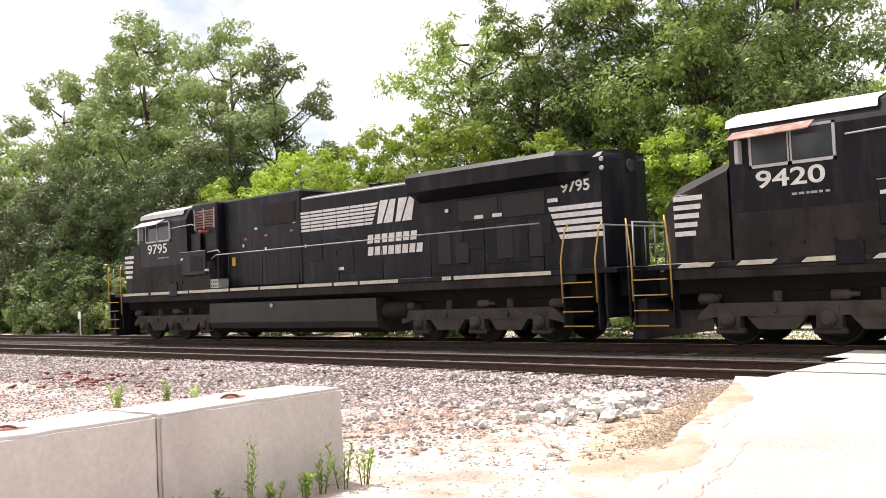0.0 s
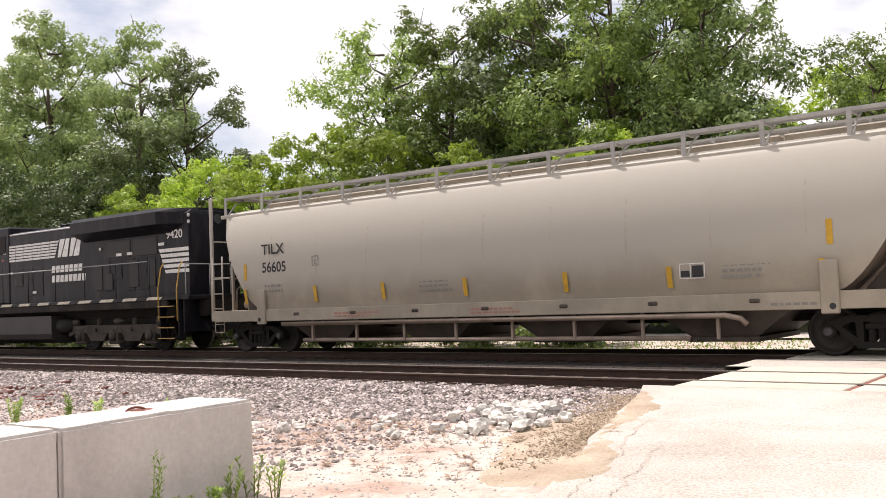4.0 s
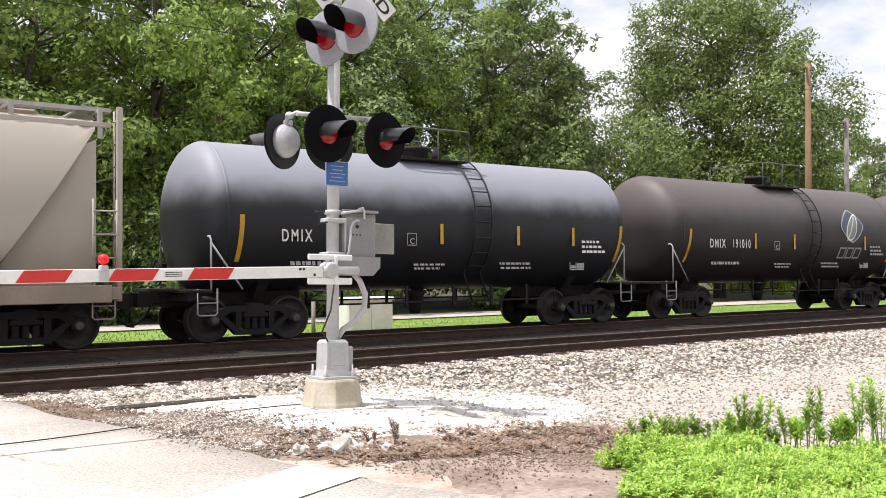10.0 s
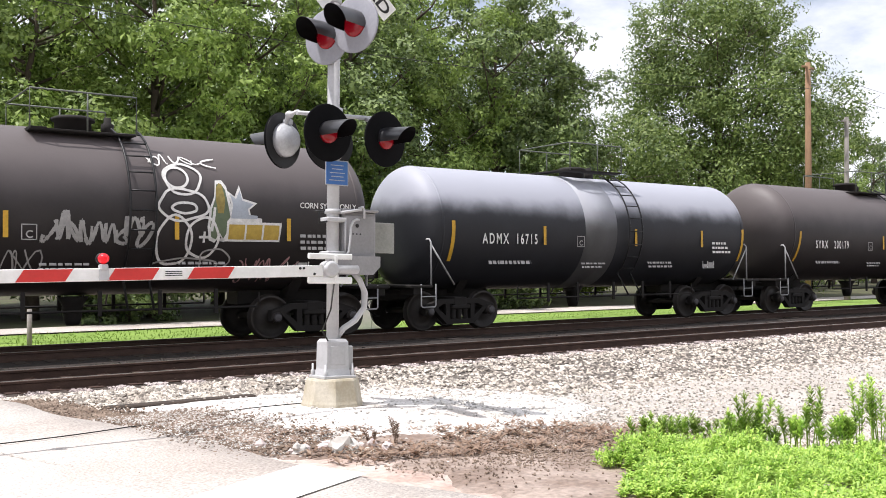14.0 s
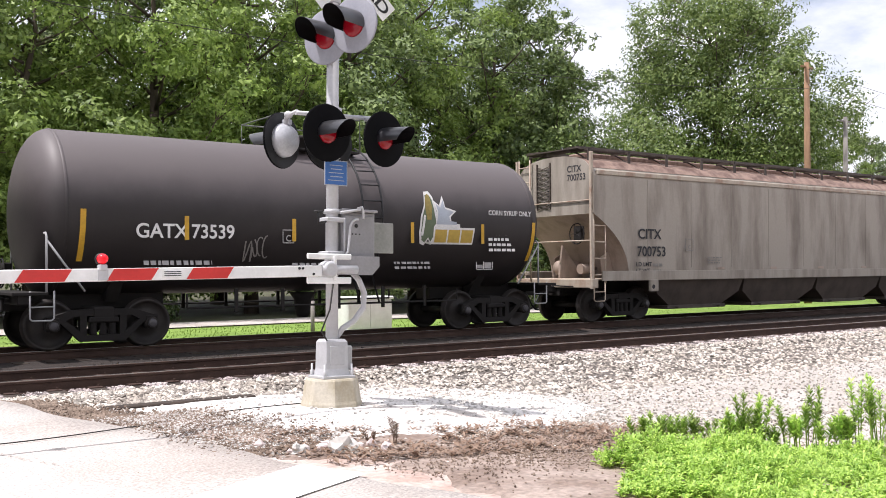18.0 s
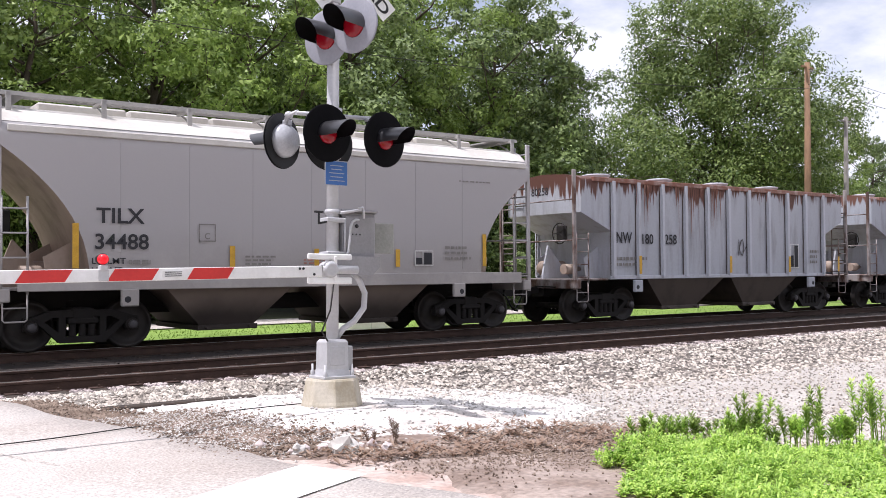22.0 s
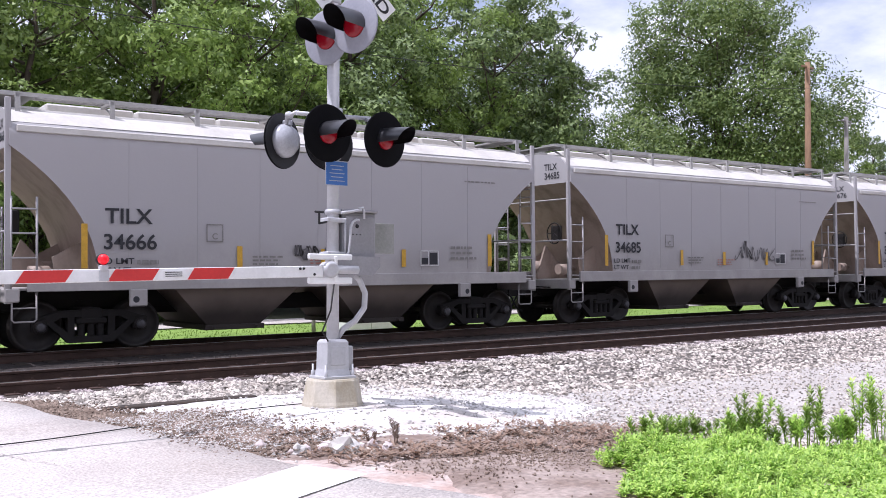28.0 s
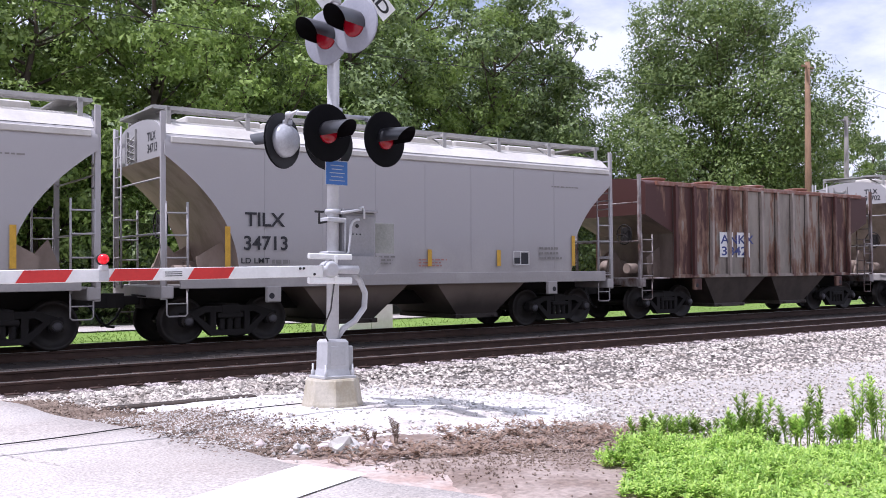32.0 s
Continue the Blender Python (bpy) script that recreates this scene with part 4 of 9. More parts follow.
def dead_stalk(x, y, h, seed):
    r = random.Random(seed)
    ob = thing("dead_stalk", pose(x, y, height(x, y)), "dry brown upright seed stalk", "dead weed", "dead stalks")
    for k in range(3):
        lx, ly, hh = r.uniform(-0.07, 0.07), r.uniform(-0.05, 0.05), h * r.uniform(0.7, 1.0)
        st = Geo().tube([(lx * 0.2, ly * 0.2, -0.03), (lx * 0.5, ly * 0.5, hh * 0.5), (lx, ly, hh)], [0.005, 0.004, 0.002], 5)
        for i in range(26):
            u, a = 0.35 + 0.65 * i / 25, i * 2.4
            p = Vector((lx * u, ly * u, hh * u))
            st.tube([p, p + Vector((0.022 * math.cos(a), 0.022 * math.sin(a), 0.018))], [0.003, 0.004], 4)
        part("stalk", st, M_DEADSTALK, ob)


M_DEADSTALK = mat("dead_stalk", (0.22, 0.15, 0.11), 0.9, vary=0.4, scale=8.0)
dead_stalk(4.55, 7.0, 0.27, 1)
dead_stalk(4.35, 7.1, 0.15, 2)
straw = []
while len(straw) < 520:
    x, y = r.uniform(2.9, 7.4), r.uniform(4.9, 8.2)
    if 3.55 + 0.1 * (8 - y) < x < 7.4 and abs(y - (7.25 - 0.28 * (x - 3.6)) ) < 0.75 + 0.3 * noise.noise((x * 2, y * 2, 0)):
        straw.append((x, y))
weeds("dry_weeds", straw, M_STRAW, "flattened dry brown weeds along the road edge", 23, (0.02, 0.09), 8, 0.045)
verge = [(r.uniform(-9, -4.4), r.uniform(6.2, 8.8)) for _ in range(160)] + [(r.uniform(-20, -9), r.uniform(8.5, 10)) for _ in range(120)]
weeds("dry_weeds", verge, M_STRAW, "sparse reddish dry weeds on the gravel verge", 24, (0.02, 0.07), 8, 0.04)
g = Geo()
for _ in range(12000):
    x, y = r.uniform(-30, 55), r.uniform(23.5, 30)
    h, a, w = r.uniform(0.03, 0.085), r.uniform(0, 6.28), 0.02
    z = -0.43
    g.add([(x - w, y, z), (x + w, y + 0.01, z), (x + r.uniform(-0.06, 0.06), y + r.uniform(-0.06, 0.06), z + h)], [(0, 1, 2)])
tagged(new("grass_blades", g.mesh("grass_blades", M_GRASS)), "short green grass beyond the far track", "grass", kind="stuff")


# ---- stones and debris
def rock(x, y, s, seed, material=None, label="broken white limestone rock", sink=0.25):
    bm = bmesh.new()
    bmesh.ops.create_icosphere(bm, subdivisions=1 if s < 0.06 else 2, radius=s)
    r = random.Random(seed)
    o = Vector((r.random() * 9, r.random() * 9, r.random() * 9))
    for v in bm.verts:
        n = v.co.normalized()
        k = 1 + 0.8 * noise.noise(n * 1.2 + o)
        v.co = Vector((n.x * 1.15, n.y, n.z * 0.8)) * s * round(k * 5) / 5
    me = bpy.data.meshes.new("rock")
    bm.to_mesh(me)
    bm.free()
    me.materials.append(material or M_LIMESTONE)
    ob = new("rock", me)
    ob.matrix_basis = pose(x, y, height(x, y) + s * 0.75 * (1 - sink * 2) + 0.02, 0, 0, r.uniform(0, 360))
    return tagged(ob, label, "rock", "rubble beside the road")


r = random.Random(33)
for i in range(84):
    u, v = r.uniform(-1, 1), r.gauss(0, 0.32)
    rock(-6.55 - 0.55 * u + v * 0.6, 9.75 - 1.35 * u * -1 + v, r.uniform(0.035, 0.105) * (1.1 - 0.3 * abs(u)), i, sink=0.12)
for i in range(22):
    rock(-7.3 + r.gauss(0, 0.8), 8.2 + r.gauss(0, 0.35), r.uniform(0.03, 0.08), i + 200)
rock(4.02, 7.0, 0.105, 300)
rock(3.68, 7.2, 0.06, 301)
for i in range(12):
    rock(3.6 + i * 0.08 + r.gauss(0, 0.1), 7.35 - i * 0.03 + r.gauss(0, 0.12), r.uniform(0.025, 0.06), i + 320, M_STONE, "small broken grey stone")
g = Geo()
for _ in range(60):
    x, y = -20 + r.gauss(0, 1.7), 9.9 + r.gauss(0, 0.5)
    z = height(x, y)
    s = r.uniform(0.08, 0.3)
    g.tube([(x - s, y + r.uniform(-0.1, 0.1), z + 0.01), (x + s, y + r.uniform(-0.1, 0.1), z + r.uniform(0.01, 0.08))], r.uniform(0.012, 0.035), 5)
tagged(part("rusty_scrap", g, M_RUSTDEBRIS), "heap of reddish rusty scrap on the ballast", "scrap", kind="stuff")


def scrap_tie(x, y, L, turn):
    ob = part("old_timber", Geo().box(-L / 2, L / 2, -0.1, 0.1, -0.05, 0.06, 0.015), M_TIE)
    ob.matrix_basis = pose(x, y, height(x, y) - 0.012, 0, 0, turn)
    tagged(ob, "half-buried dark old timber beside the track", "timber")


scrap_tie(4.2, 11.3, 1.9, -2)
scrap_tie(6.4, 11.5, 0.6, 6)


# ---- poles, wires, cabinet
def utility_pole(x, y, top, rad, material, label, lean=0.0):
    ob = thing("utility_pole", Matrix.Translation((x, y, -0.6)) @ pose(0, 0, 0, 0, lean, 0), label, "utility pole", "poles by the wood")
    part("shaft", Geo().tube([(0, 0, 0), (0, 0, top * 0.5), (0, 0, top)], [rad * 1.2, rad, rad * 0.75], 12), material, ob)
    part("insulator", Geo().lathe((0, -rad, top - 0.5), (0, -1, 0), [(0, 0.03), (0.05, 0.06), (0.12, 0.05)], 10), M_GREYPOLE, ob)
    part("crossarm_bracket", Geo().box(-0.5, 0.5, -0.05, 0.05, top - 0.3, top - 0.2, 0.01), material, ob)
    return ob


utility_pole(43.5, 28.2, 12.6, 0.17, M_POLE, "brown tarred wooden utility pole", 1.0)
utility_pole(50.0, 30.0, 10.6, 0.15, M_GREYPOLE, "weathered grey wooden utility pole", 1.2)
lamp = thing("street_lamp", pose(2.15, 27.5, -0.5, 1.2, -2.2, 0), "grey leaning street lamp pole with a cobra head", "street lamp")
part("pole", Geo().tube([(0, 0, 0), (0, 0, 7), (0, 0, 14)], [0.15, 0.13, 0.11], 12), M_GREYPOLE, lamp)
part("arm", Geo().tube([(0, 0, 8.1), (-0.5, -0.1, 8.35), (-1.2, -0.2, 8.4)], 0.03, 8), M_ALU, lamp)
head = Geo()
head.rings([[(-1.1 - 0.75 * u, -0.2 + 0.16 * math.sin(math.pi * (0.15 + 0.8 * u)) * math.cos(a), 8.38 + 0.09 * math.sin(math.pi * (0.15 + 0.8 * u)) * math.sin(a) - 0.06 * u) for a in [2 * math.pi * k / 12 for k in range(12)]] for u in (0, 0.15, 0.4, 0.7, 0.9, 1.0)])
part("lamp_head", head, M_WHITE, lamp, "pale cobra-shaped lamp head")


def wire(name, a, b, sag, r0=0.012):
    a, b = Vector(a), Vector(b)
    g = Geo().tube([a.lerp(b, u) - Vector((0, 0, sag * 4 * u * (1 - u))) for u in [i / 16 for i in range(17)]], r0, 5)
    return tagged(part(name, g, M_CABLE), "thin black overhead wire", "wire", "overhead wires")


wire("overhead_wire", (1.6, 27.5, 9.2), (43.5, 28.0, 10.6), 0.9)
wire("overhead_wire", (43.5, 28.0, 11.6), (110, 34, 12.5), 0.8)
wire("overhead_wire", (43.5, 28.0, 10.8), (110, 34, 11.2), 0.8)
cab = thing("utility_cabinet", pose(14.7, 24.4, -0.47), "pale grey metal utility cabinet on the grass", "cabinet")
part("cabinet_body", Geo().box(-0.78, 0.78, -0.4, 0.4, 0.06, 1.02, 0.03), M_WHITE, cab)
part("cabinet_lid", Geo().box(-0.83, 0.83, -0.45, 0.45, 1.02, 1.12, 0.03), M_WHITE, cab)
part("plinth", Geo().box(-0.85, 0.85, -0.47, 0.47, -0.06, 0.06, 0.02), M_CONC, cab)
for s in (-1, 1):
    part("door", Geo().box(-0.37 + s * 0.385, 0.37 + s * 0.385, -0.425, -0.40, 0.1, 0.98, 0.006), M_WHITE, cab)
for x, y in ((5.2, 24.0), (13.0, 24.4)):
    ob = part("marker_post", Geo().tube([(0, 0, -0.1), (0, 0, 1.0)], 0.06, 8), M_GREYPOLE)
    ob.matrix_basis = pose(x, y, -0.45)
    tagged(ob, "short grey marker post in the grass", "post")
sp = thing("track_sign", pose(-52.3, 25.2, -0.45), "small white sign on a thin grey post", "sign")
part("post", Geo().tube([(0, 0, -0.2), (0, 0, 1.3)], 0.04, 8), M_ALU, sp)
part("board", Geo().box(-0.17, 0.17, -0.06, -0.04, 1.0, 1.4, 0.006), M_WHITE, sp)
# thin dark tube on the ground, over the road to the mast
g = Geo().tube([(x, 9.05 + 0.06 * math.sin(x * 2.2) - 0.28 * (x < 3.2) * (3.2 - x) * 0.5, (road_z(x, 9) if x < 3.0 else lime_h(x, 9.05)) + 0.015) for x in steps(-0.4, 4.7, 0.17)], 0.006, 6)
tagged(part("ground_cable", g, M_CABLE), "thin black line across the road to the mast", "cable")

# ---- train: paints
def car_paint(name, base, dirt, streak=0.8, lo=0.45, hi=0.75, rough=0.62, scale=1.1, vary=0.12, ior=1.45):
    return mat(name, base, rough, vary=vary, scale=scale, dark=dirt, streak=streak, bump=0.06, fine=18, ramp=(lo, hi), ior=ior)


P_GREY = car_paint("mid_grey_paint", (0.355, 0.342, 0.345), (0.285, 0.262, 0.25), 0.5)
P_CITX = car_paint("soiled_grey_paint", (0.335, 0.30, 0.255), (0.18, 0.152, 0.125), 0.88, 0.44, 0.70, scale=1.6)
P_NWPOST = car_paint("pale_post_paint", (0.47, 0.485, 0.53), (0.31, 0.295, 0.30), 0.9, 0.5, 0.74, scale=3.0)
P_RUSTRUN = car_paint("rust_run", (0.16, 0.062, 0.038), (0.30, 0.17, 0.12), 0.8, 0.45, 0.7, scale=4.0)
P_NWCAGE = car_paint("rust_eaten_cage", (0.30, 0.27, 0.26), (0.10, 0.055, 0.04), 0.5, 0.42, 0.6, scale=3.0)
P_BLACKCAGE = car_paint("sooty_cage", (0.045, 0.035, 0.032), (0.14, 0.09, 0.075), 0.5, 0.48, 0.66, scale=3.0)
P_RUST = car_paint("rusted_roof", (0.20, 0.085, 0.055), (0.36, 0.27, 0.24), 0.0, scale=4.0)
P_DIRT = car_paint("road_dirt", (0.070, 0.055, 0.045), (0.032, 0.024, 0.020), 0.3, scale=2.0)
P_ENDBROWN = car_paint("brown_end_sheet", (0.20, 0.155, 0.125), (0.10, 0.076, 0.062), 0.6, scale=2.0)
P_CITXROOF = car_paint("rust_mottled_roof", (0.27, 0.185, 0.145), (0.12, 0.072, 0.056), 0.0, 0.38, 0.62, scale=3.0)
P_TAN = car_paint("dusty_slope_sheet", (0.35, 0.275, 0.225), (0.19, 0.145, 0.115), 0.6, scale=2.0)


def lightened(name, low, high, z0, z1, rough, ior):
    """Paint that turns paler with height above a ragged line; on tanks it paints in the sunlit top."""
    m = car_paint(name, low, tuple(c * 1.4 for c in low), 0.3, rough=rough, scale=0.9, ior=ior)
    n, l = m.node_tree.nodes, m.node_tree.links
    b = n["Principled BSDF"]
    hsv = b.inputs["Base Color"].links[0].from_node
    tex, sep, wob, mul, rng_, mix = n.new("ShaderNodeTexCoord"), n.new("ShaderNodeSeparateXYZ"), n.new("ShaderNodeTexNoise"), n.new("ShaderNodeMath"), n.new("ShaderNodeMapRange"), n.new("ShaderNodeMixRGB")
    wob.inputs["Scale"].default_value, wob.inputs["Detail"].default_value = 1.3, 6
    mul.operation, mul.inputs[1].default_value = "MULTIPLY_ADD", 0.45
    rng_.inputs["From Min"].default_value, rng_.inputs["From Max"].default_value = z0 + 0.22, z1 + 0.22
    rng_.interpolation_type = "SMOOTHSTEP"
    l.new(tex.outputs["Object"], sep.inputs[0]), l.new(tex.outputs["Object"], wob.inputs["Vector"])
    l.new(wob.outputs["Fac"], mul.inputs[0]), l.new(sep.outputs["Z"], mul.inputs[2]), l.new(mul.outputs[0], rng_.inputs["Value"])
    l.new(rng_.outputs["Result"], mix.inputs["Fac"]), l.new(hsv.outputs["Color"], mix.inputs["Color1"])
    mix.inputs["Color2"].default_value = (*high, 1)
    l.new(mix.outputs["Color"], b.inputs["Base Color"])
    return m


def rusted(name, base, dirt, rust, z0, z1, reach):
    """Streaked paint, eaten from the top edge by rust that runs down in ragged tongues."""
    m = car_paint(name, base, dirt, 0.9, 0.5, 0.74, scale=3.0)
    n, l = m.node_tree.nodes, m.node_tree.links
    b = n["Principled BSDF"]
    hsv = b.inputs["Base Color"].links[0].from_node
    tex, sep, mp_, wob, broad, sub, mul, mul2, mr, mix = (n.new("ShaderNode" + k) for k in ("TexCoord", "SeparateXYZ", "Mapping", "TexNoise", "TexNoise", "Math", "Math", "Math", "MapRange", "MixRGB"))
    mp_.inputs["Scale"].default_value = (9.0, 9.0, 0.5)
    wob.inputs["Scale"].default_value, wob.inputs["Detail"].default_value = 1.0, 6
    broad.inputs["Scale"].default_value, broad.inputs["Detail"].default_value = 0.55, 2
    sub.operation, sub.inputs[1].default_value = "SUBTRACT", 0.5
    mul.operation, mul2.operation = "MULTIPLY_ADD", "MULTIPLY_ADD"
    mul.inputs[1].default_value, mul2.inputs[1].default_value = reach, reach
    mr.inputs["From Min"].default_value, mr.inputs["From Max"].default_value = z0, z1
    l.new(tex.outputs["Object"], sep.inputs[0]), l.new(tex.outputs["Object"], mp_.inputs["Vector"]), l.new(mp_.outputs["Vector"], wob.inputs["Vector"])
    l.new(tex.outputs["Object"], broad.inputs["Vector"]), l.new(broad.outputs["Fac"], sub.inputs[0])
    l.new(sub.outputs[0], mul2.inputs[0]), l.new(sep.outputs["Z"], mul2.inputs[2])
    l.new(wob.outputs["Fac"], mul.inputs[0]), l.new(mul2.outputs[0], mul.inputs[2]), l.new(mul.outputs[0], mr.inputs["Value"])
    l.new(mr.outputs["Result"], mix.inputs["Fac"]), l.new(hsv.outputs["Color"], mix.inputs["Color1"])
    mix.inputs["Color2"].default_value = (*rust, 1)
    l.new(mix.outputs["Color"], b.inputs["Base Color"])
    return m


def blotched(name, chalk, orange, rust, tall=0.48, ends=0.0105, cut=0.0):
    """Chalky old paint, broken by tall patches of dark rust with orange edges, thickest towards the ends of the car."""
    m = car_paint(name, chalk, tuple(c * 0.62 for c in chalk), 0.7, 0.42, 0.7, scale=2.2)
    n, l = m.node_tree.nodes, m.node_tree.links
    b = n["Principled BSDF"]
    hsv = b.inputs["Base Color"].links[0].from_node
    tex, sep, mp_, nz, far, add_, cr, mix = (n.new("ShaderNode" + k) for k in ("TexCoord", "SeparateXYZ", "Mapping", "TexNoise", "Math", "Math", "ValToRGB", "MixRGB"))
    mp_.inputs["Scale"].default_value = (2.1, 2.1, tall)
    nz.inputs["Scale"].default_value, nz.inputs["Detail"].default_value, nz.inputs["Roughness"].default_value = 1.0, 6, 0.62
    far.operation, far.inputs[1].default_value = "POWER", 2
    add_.operation, add_.inputs[1].default_value = "MULTIPLY_ADD", ends
    l.new(tex.outputs["Object"], sep.inputs[0]), l.new(tex.outputs["Object"], mp_.inputs["Vector"]), l.new(mp_.outputs["Vector"], nz.inputs["Vector"])
    l.new(sep.outputs["X"], far.inputs[0]), l.new(far.outputs[0], add_.inputs[0]), l.new(nz.outputs["Fac"], add_.inputs[2])
    e = cr.color_ramp.elements
    e[0].position, e[0].color = 0.50 + cut, (*chalk, 0.0)
    e[1].position, e[1].color = 0.66 + cut * 1.6, (*rust, 1.0)
    mid = e.new(0.57 + cut * 1.3)
    mid.color = (*orange, 0.75)
    l.new(add_.outputs[0], cr.inputs["Fac"]), l.new(cr.outputs["Alpha"], mix.inputs["Fac"])
    l.new(hsv.outputs["Color"], mix.inputs["Color1"]), l.new(cr.outputs["Color"], mix.inputs["Color2"])
    l.new(mix.outputs["Color"], b.inputs["Base Color"])
    return m


P_BROWN = blotched("blotchy_rusted_paint", (0.30, 0.262, 0.22), (0.19, 0.085, 0.040), (0.062, 0.022, 0.018))
P_BROWNPOST = blotched("rusted_post_paint", (0.34, 0.29, 0.25), (0.20, 0.10, 0.06), (0.085, 0.032, 0.026))
P_NWDARK = blotched("sooty_streaked_grey", (0.46, 0.435, 0.45), (0.10, 0.080, 0.080), (0.026, 0.023, 0.025), 0.2, 0.0, -0.055)
P_NWRUST = rusted("rust_eaten_pale_panel", (0.40, 0.415, 0.455), (0.27, 0.27, 0.285), (0.105, 0.044, 0.031), 4.24, 4.36, 1.55)
P_NWEDGE = rusted("rust_edged_pale_panel", (0.37, 0.39, 0.435), (0.24, 0.24, 0.255), (0.15, 0.07, 0.05), 4.02, 4.12, 0.8)
P_LIGHT = lightened("light_grey_paint", (0.325, 0.303, 0.288), (0.38, 0.366, 0.368), 1.0, 2.5, 0.62, 1.45)
P_CREAM = lightened("cream_grey_paint", (0.295, 0.257, 0.206), (0.405, 0.377, 0.332), 1.35, 2.35, 0.62, 1.45)
P_SSPX = lightened("tan_grey_paint", (0.272, 0.22, 0.169), (0.402, 0.365, 0.32), 1.35, 2.25, 0.62, 1.45)
# roof colour paler than the sides, to paint in the sun on it
P_ROOFLIT = car_paint("sun_bleached_roof", (0.58, 0.56, 0.52), (0.46, 0.43, 0.39), 0.4)
# dirty bay sheet, darkened downwards in colour for the shade beneath the car
P_BAY = lightened("dusty_bay_sheet", (0.030, 0.023, 0.019), (0.19, 0.15, 0.122), 0.50, 1.15, 0.75, 1.45)
# tank shells: upper half coloured paler to carry the sunlight on it
P_TANKB = lightened("chalked_black_tank", (0.013, 0.014, 0.018), (0.245, 0.255, 0.300), 2.66, 3.45, 0.55, 1.42)
P_TANKC = lightened("grey_bleached_black_tank", (0.015, 0.016, 0.020), (0.330, 0.340, 0.390), 2.66, 3.25, 0.55, 1.42)
P_WIPED = lightened("wiped_pale_patch", (0.070, 0.069, 0.070), (0.345, 0.354, 0.395), 2.35, 3.15, 0.6, 1.45)
P_TANKG = lightened("brown_dusted_black_tank", (0.020, 0.0165, 0.0165), (0.098, 0.083, 0.083), 2.45, 3.55, 0.55, 1.45)
P_LOCO = car_paint("black_engine_paint", (0.0055, 0.0055, 0.0095), (0.036, 0.034, 0.040), 0.86, lo=0.48, hi=0.80, rough=0.42, scale=2.4, vary=0.3, ior=1.30)
P_LOCODUST = car_paint("brown_dusted_black", (0.016, 0.0135, 0.013), (0.046, 0.037, 0.032), 0.6, lo=0.42, hi=0.72, rough=0.7, scale=1.6, vary=0.3, ior=1.3)
P_SCREEN = car_paint("dark_brown_screen", (0.012, 0.009, 0.008), (0.026, 0.018, 0.015), 0.3, rough=0.8, scale=4.0)
P_UNDER = car_paint("grimy_running_gear", (0.011, 0.0088, 0.0078), (0.0065, 0.005, 0.0042), 0.0, rough=0.85, scale=4.0)
P_LOCOTRUCK = car_paint("dusty_engine_truck", (0.062, 0.050, 0.043), (0.026, 0.021, 0.018), 0.0, rough=0.85, scale=3.0)
P_STEEL = car_paint("brown_wheel_steel", (0.017, 0.0135, 0.012), (0.034, 0.027, 0.022), 0.0, rough=0.6, scale=5.0)
P_YELLOW = mat("reflector_yellow", (0.62, 0.36, 0.03), 0.5, vary=0.25, scale=6.0, bump=0.0)
P_HANDRAIL = mat("yellow_handrail", (0.58, 0.36, 0.08), 0.5, vary=0.25, scale=6.0, bump=0.0)
P_WHITE = mat("stencil_white", (0.78, 0.77, 0.75), 0.6, vary=0.25, scale=9.0, bump=0.0)
P_DIMWHITE = mat("faded_stencil", (0.40, 0.39, 0.38), 0.7, vary=0.25, scale=9.0, bump=0.0)
P_SILL = mat("sill_stripe", (0.66, 0.61, 0.50), 0.6, vary=0.3, scale=6.0, bump=0.0)
P_BLACKST = mat("stencil_black", (0.03, 0.03, 0.035), 0.7, vary=0.25, scale=9.0, bump=0.0)
P_GREYST = mat("small_stencil_grey", (0.25, 0.235, 0.22), 0.7, vary=0.25, scale=9.0, bump=0.0)
P_REDST = mat("small_stencil_red", (0.42, 0.20, 0.16), 0.7, vary=0.25, scale=9.0, bump=0.0)
P_GOLD = mat("gold_emblem", (0.52, 0.36, 0.07), 0.5, vary=0.2, scale=9.0, bump=0.0)
P_EMBLUE = mat("blue_emblem", (0.05, 0.065, 0.22), 0.5, vary=0.2, bump=0.0)
P_EMGREEN = mat("green_emblem", (0.24, 0.27, 0.25), 0.5, vary=0.2, bump=0.0)
P_EMRIM = mat("pale_emblem_rim", (0.42, 0.44, 0.47), 0.5, vary=0.2, bump=0.0)
P_SLATE = mat("slate_emblem", (0.085, 0.10, 0.14), 0.5, vary=0.3, scale=2.0, bump=0.0)
P_EMPALE = mat("pale_blue_emblem", (0.42, 0.46, 0.52), 0.5, vary=0.2, bump=0.0)
P_COB = mat("ochre_emblem", (0.30, 0.23, 0.06), 0.5, vary=0.3, scale=14, bump=0.0)
P_HUSK = mat("husk_green_emblem", (0.13, 0.17, 0.10), 0.5, vary=0.3, bump=0.0)
# paler tan puts sunlight into the colour of roof chord and end cage
P_CITXCHORD = car_paint("sunned_tan_edge", (0.42, 0.36, 0.29), (0.27, 0.17, 0.12), 0.3, scale=3.0)
P_SEAM = car_paint("dulled_seam_paint", (0.40, 0.365, 0.31), (0.33, 0.295, 0.25), 0.7, scale=2.5)
P_FUEL = car_paint("sooty_fuel_tank", (0.036, 0.031, 0.030), (0.017, 0.015, 0.015), 0.6, rough=0.5, vary=0.25)
P_RAILDK = mat("dull_green_rail", (0.12, 0.13, 0.115), 0.6, vary=0.2, bump=0.0)
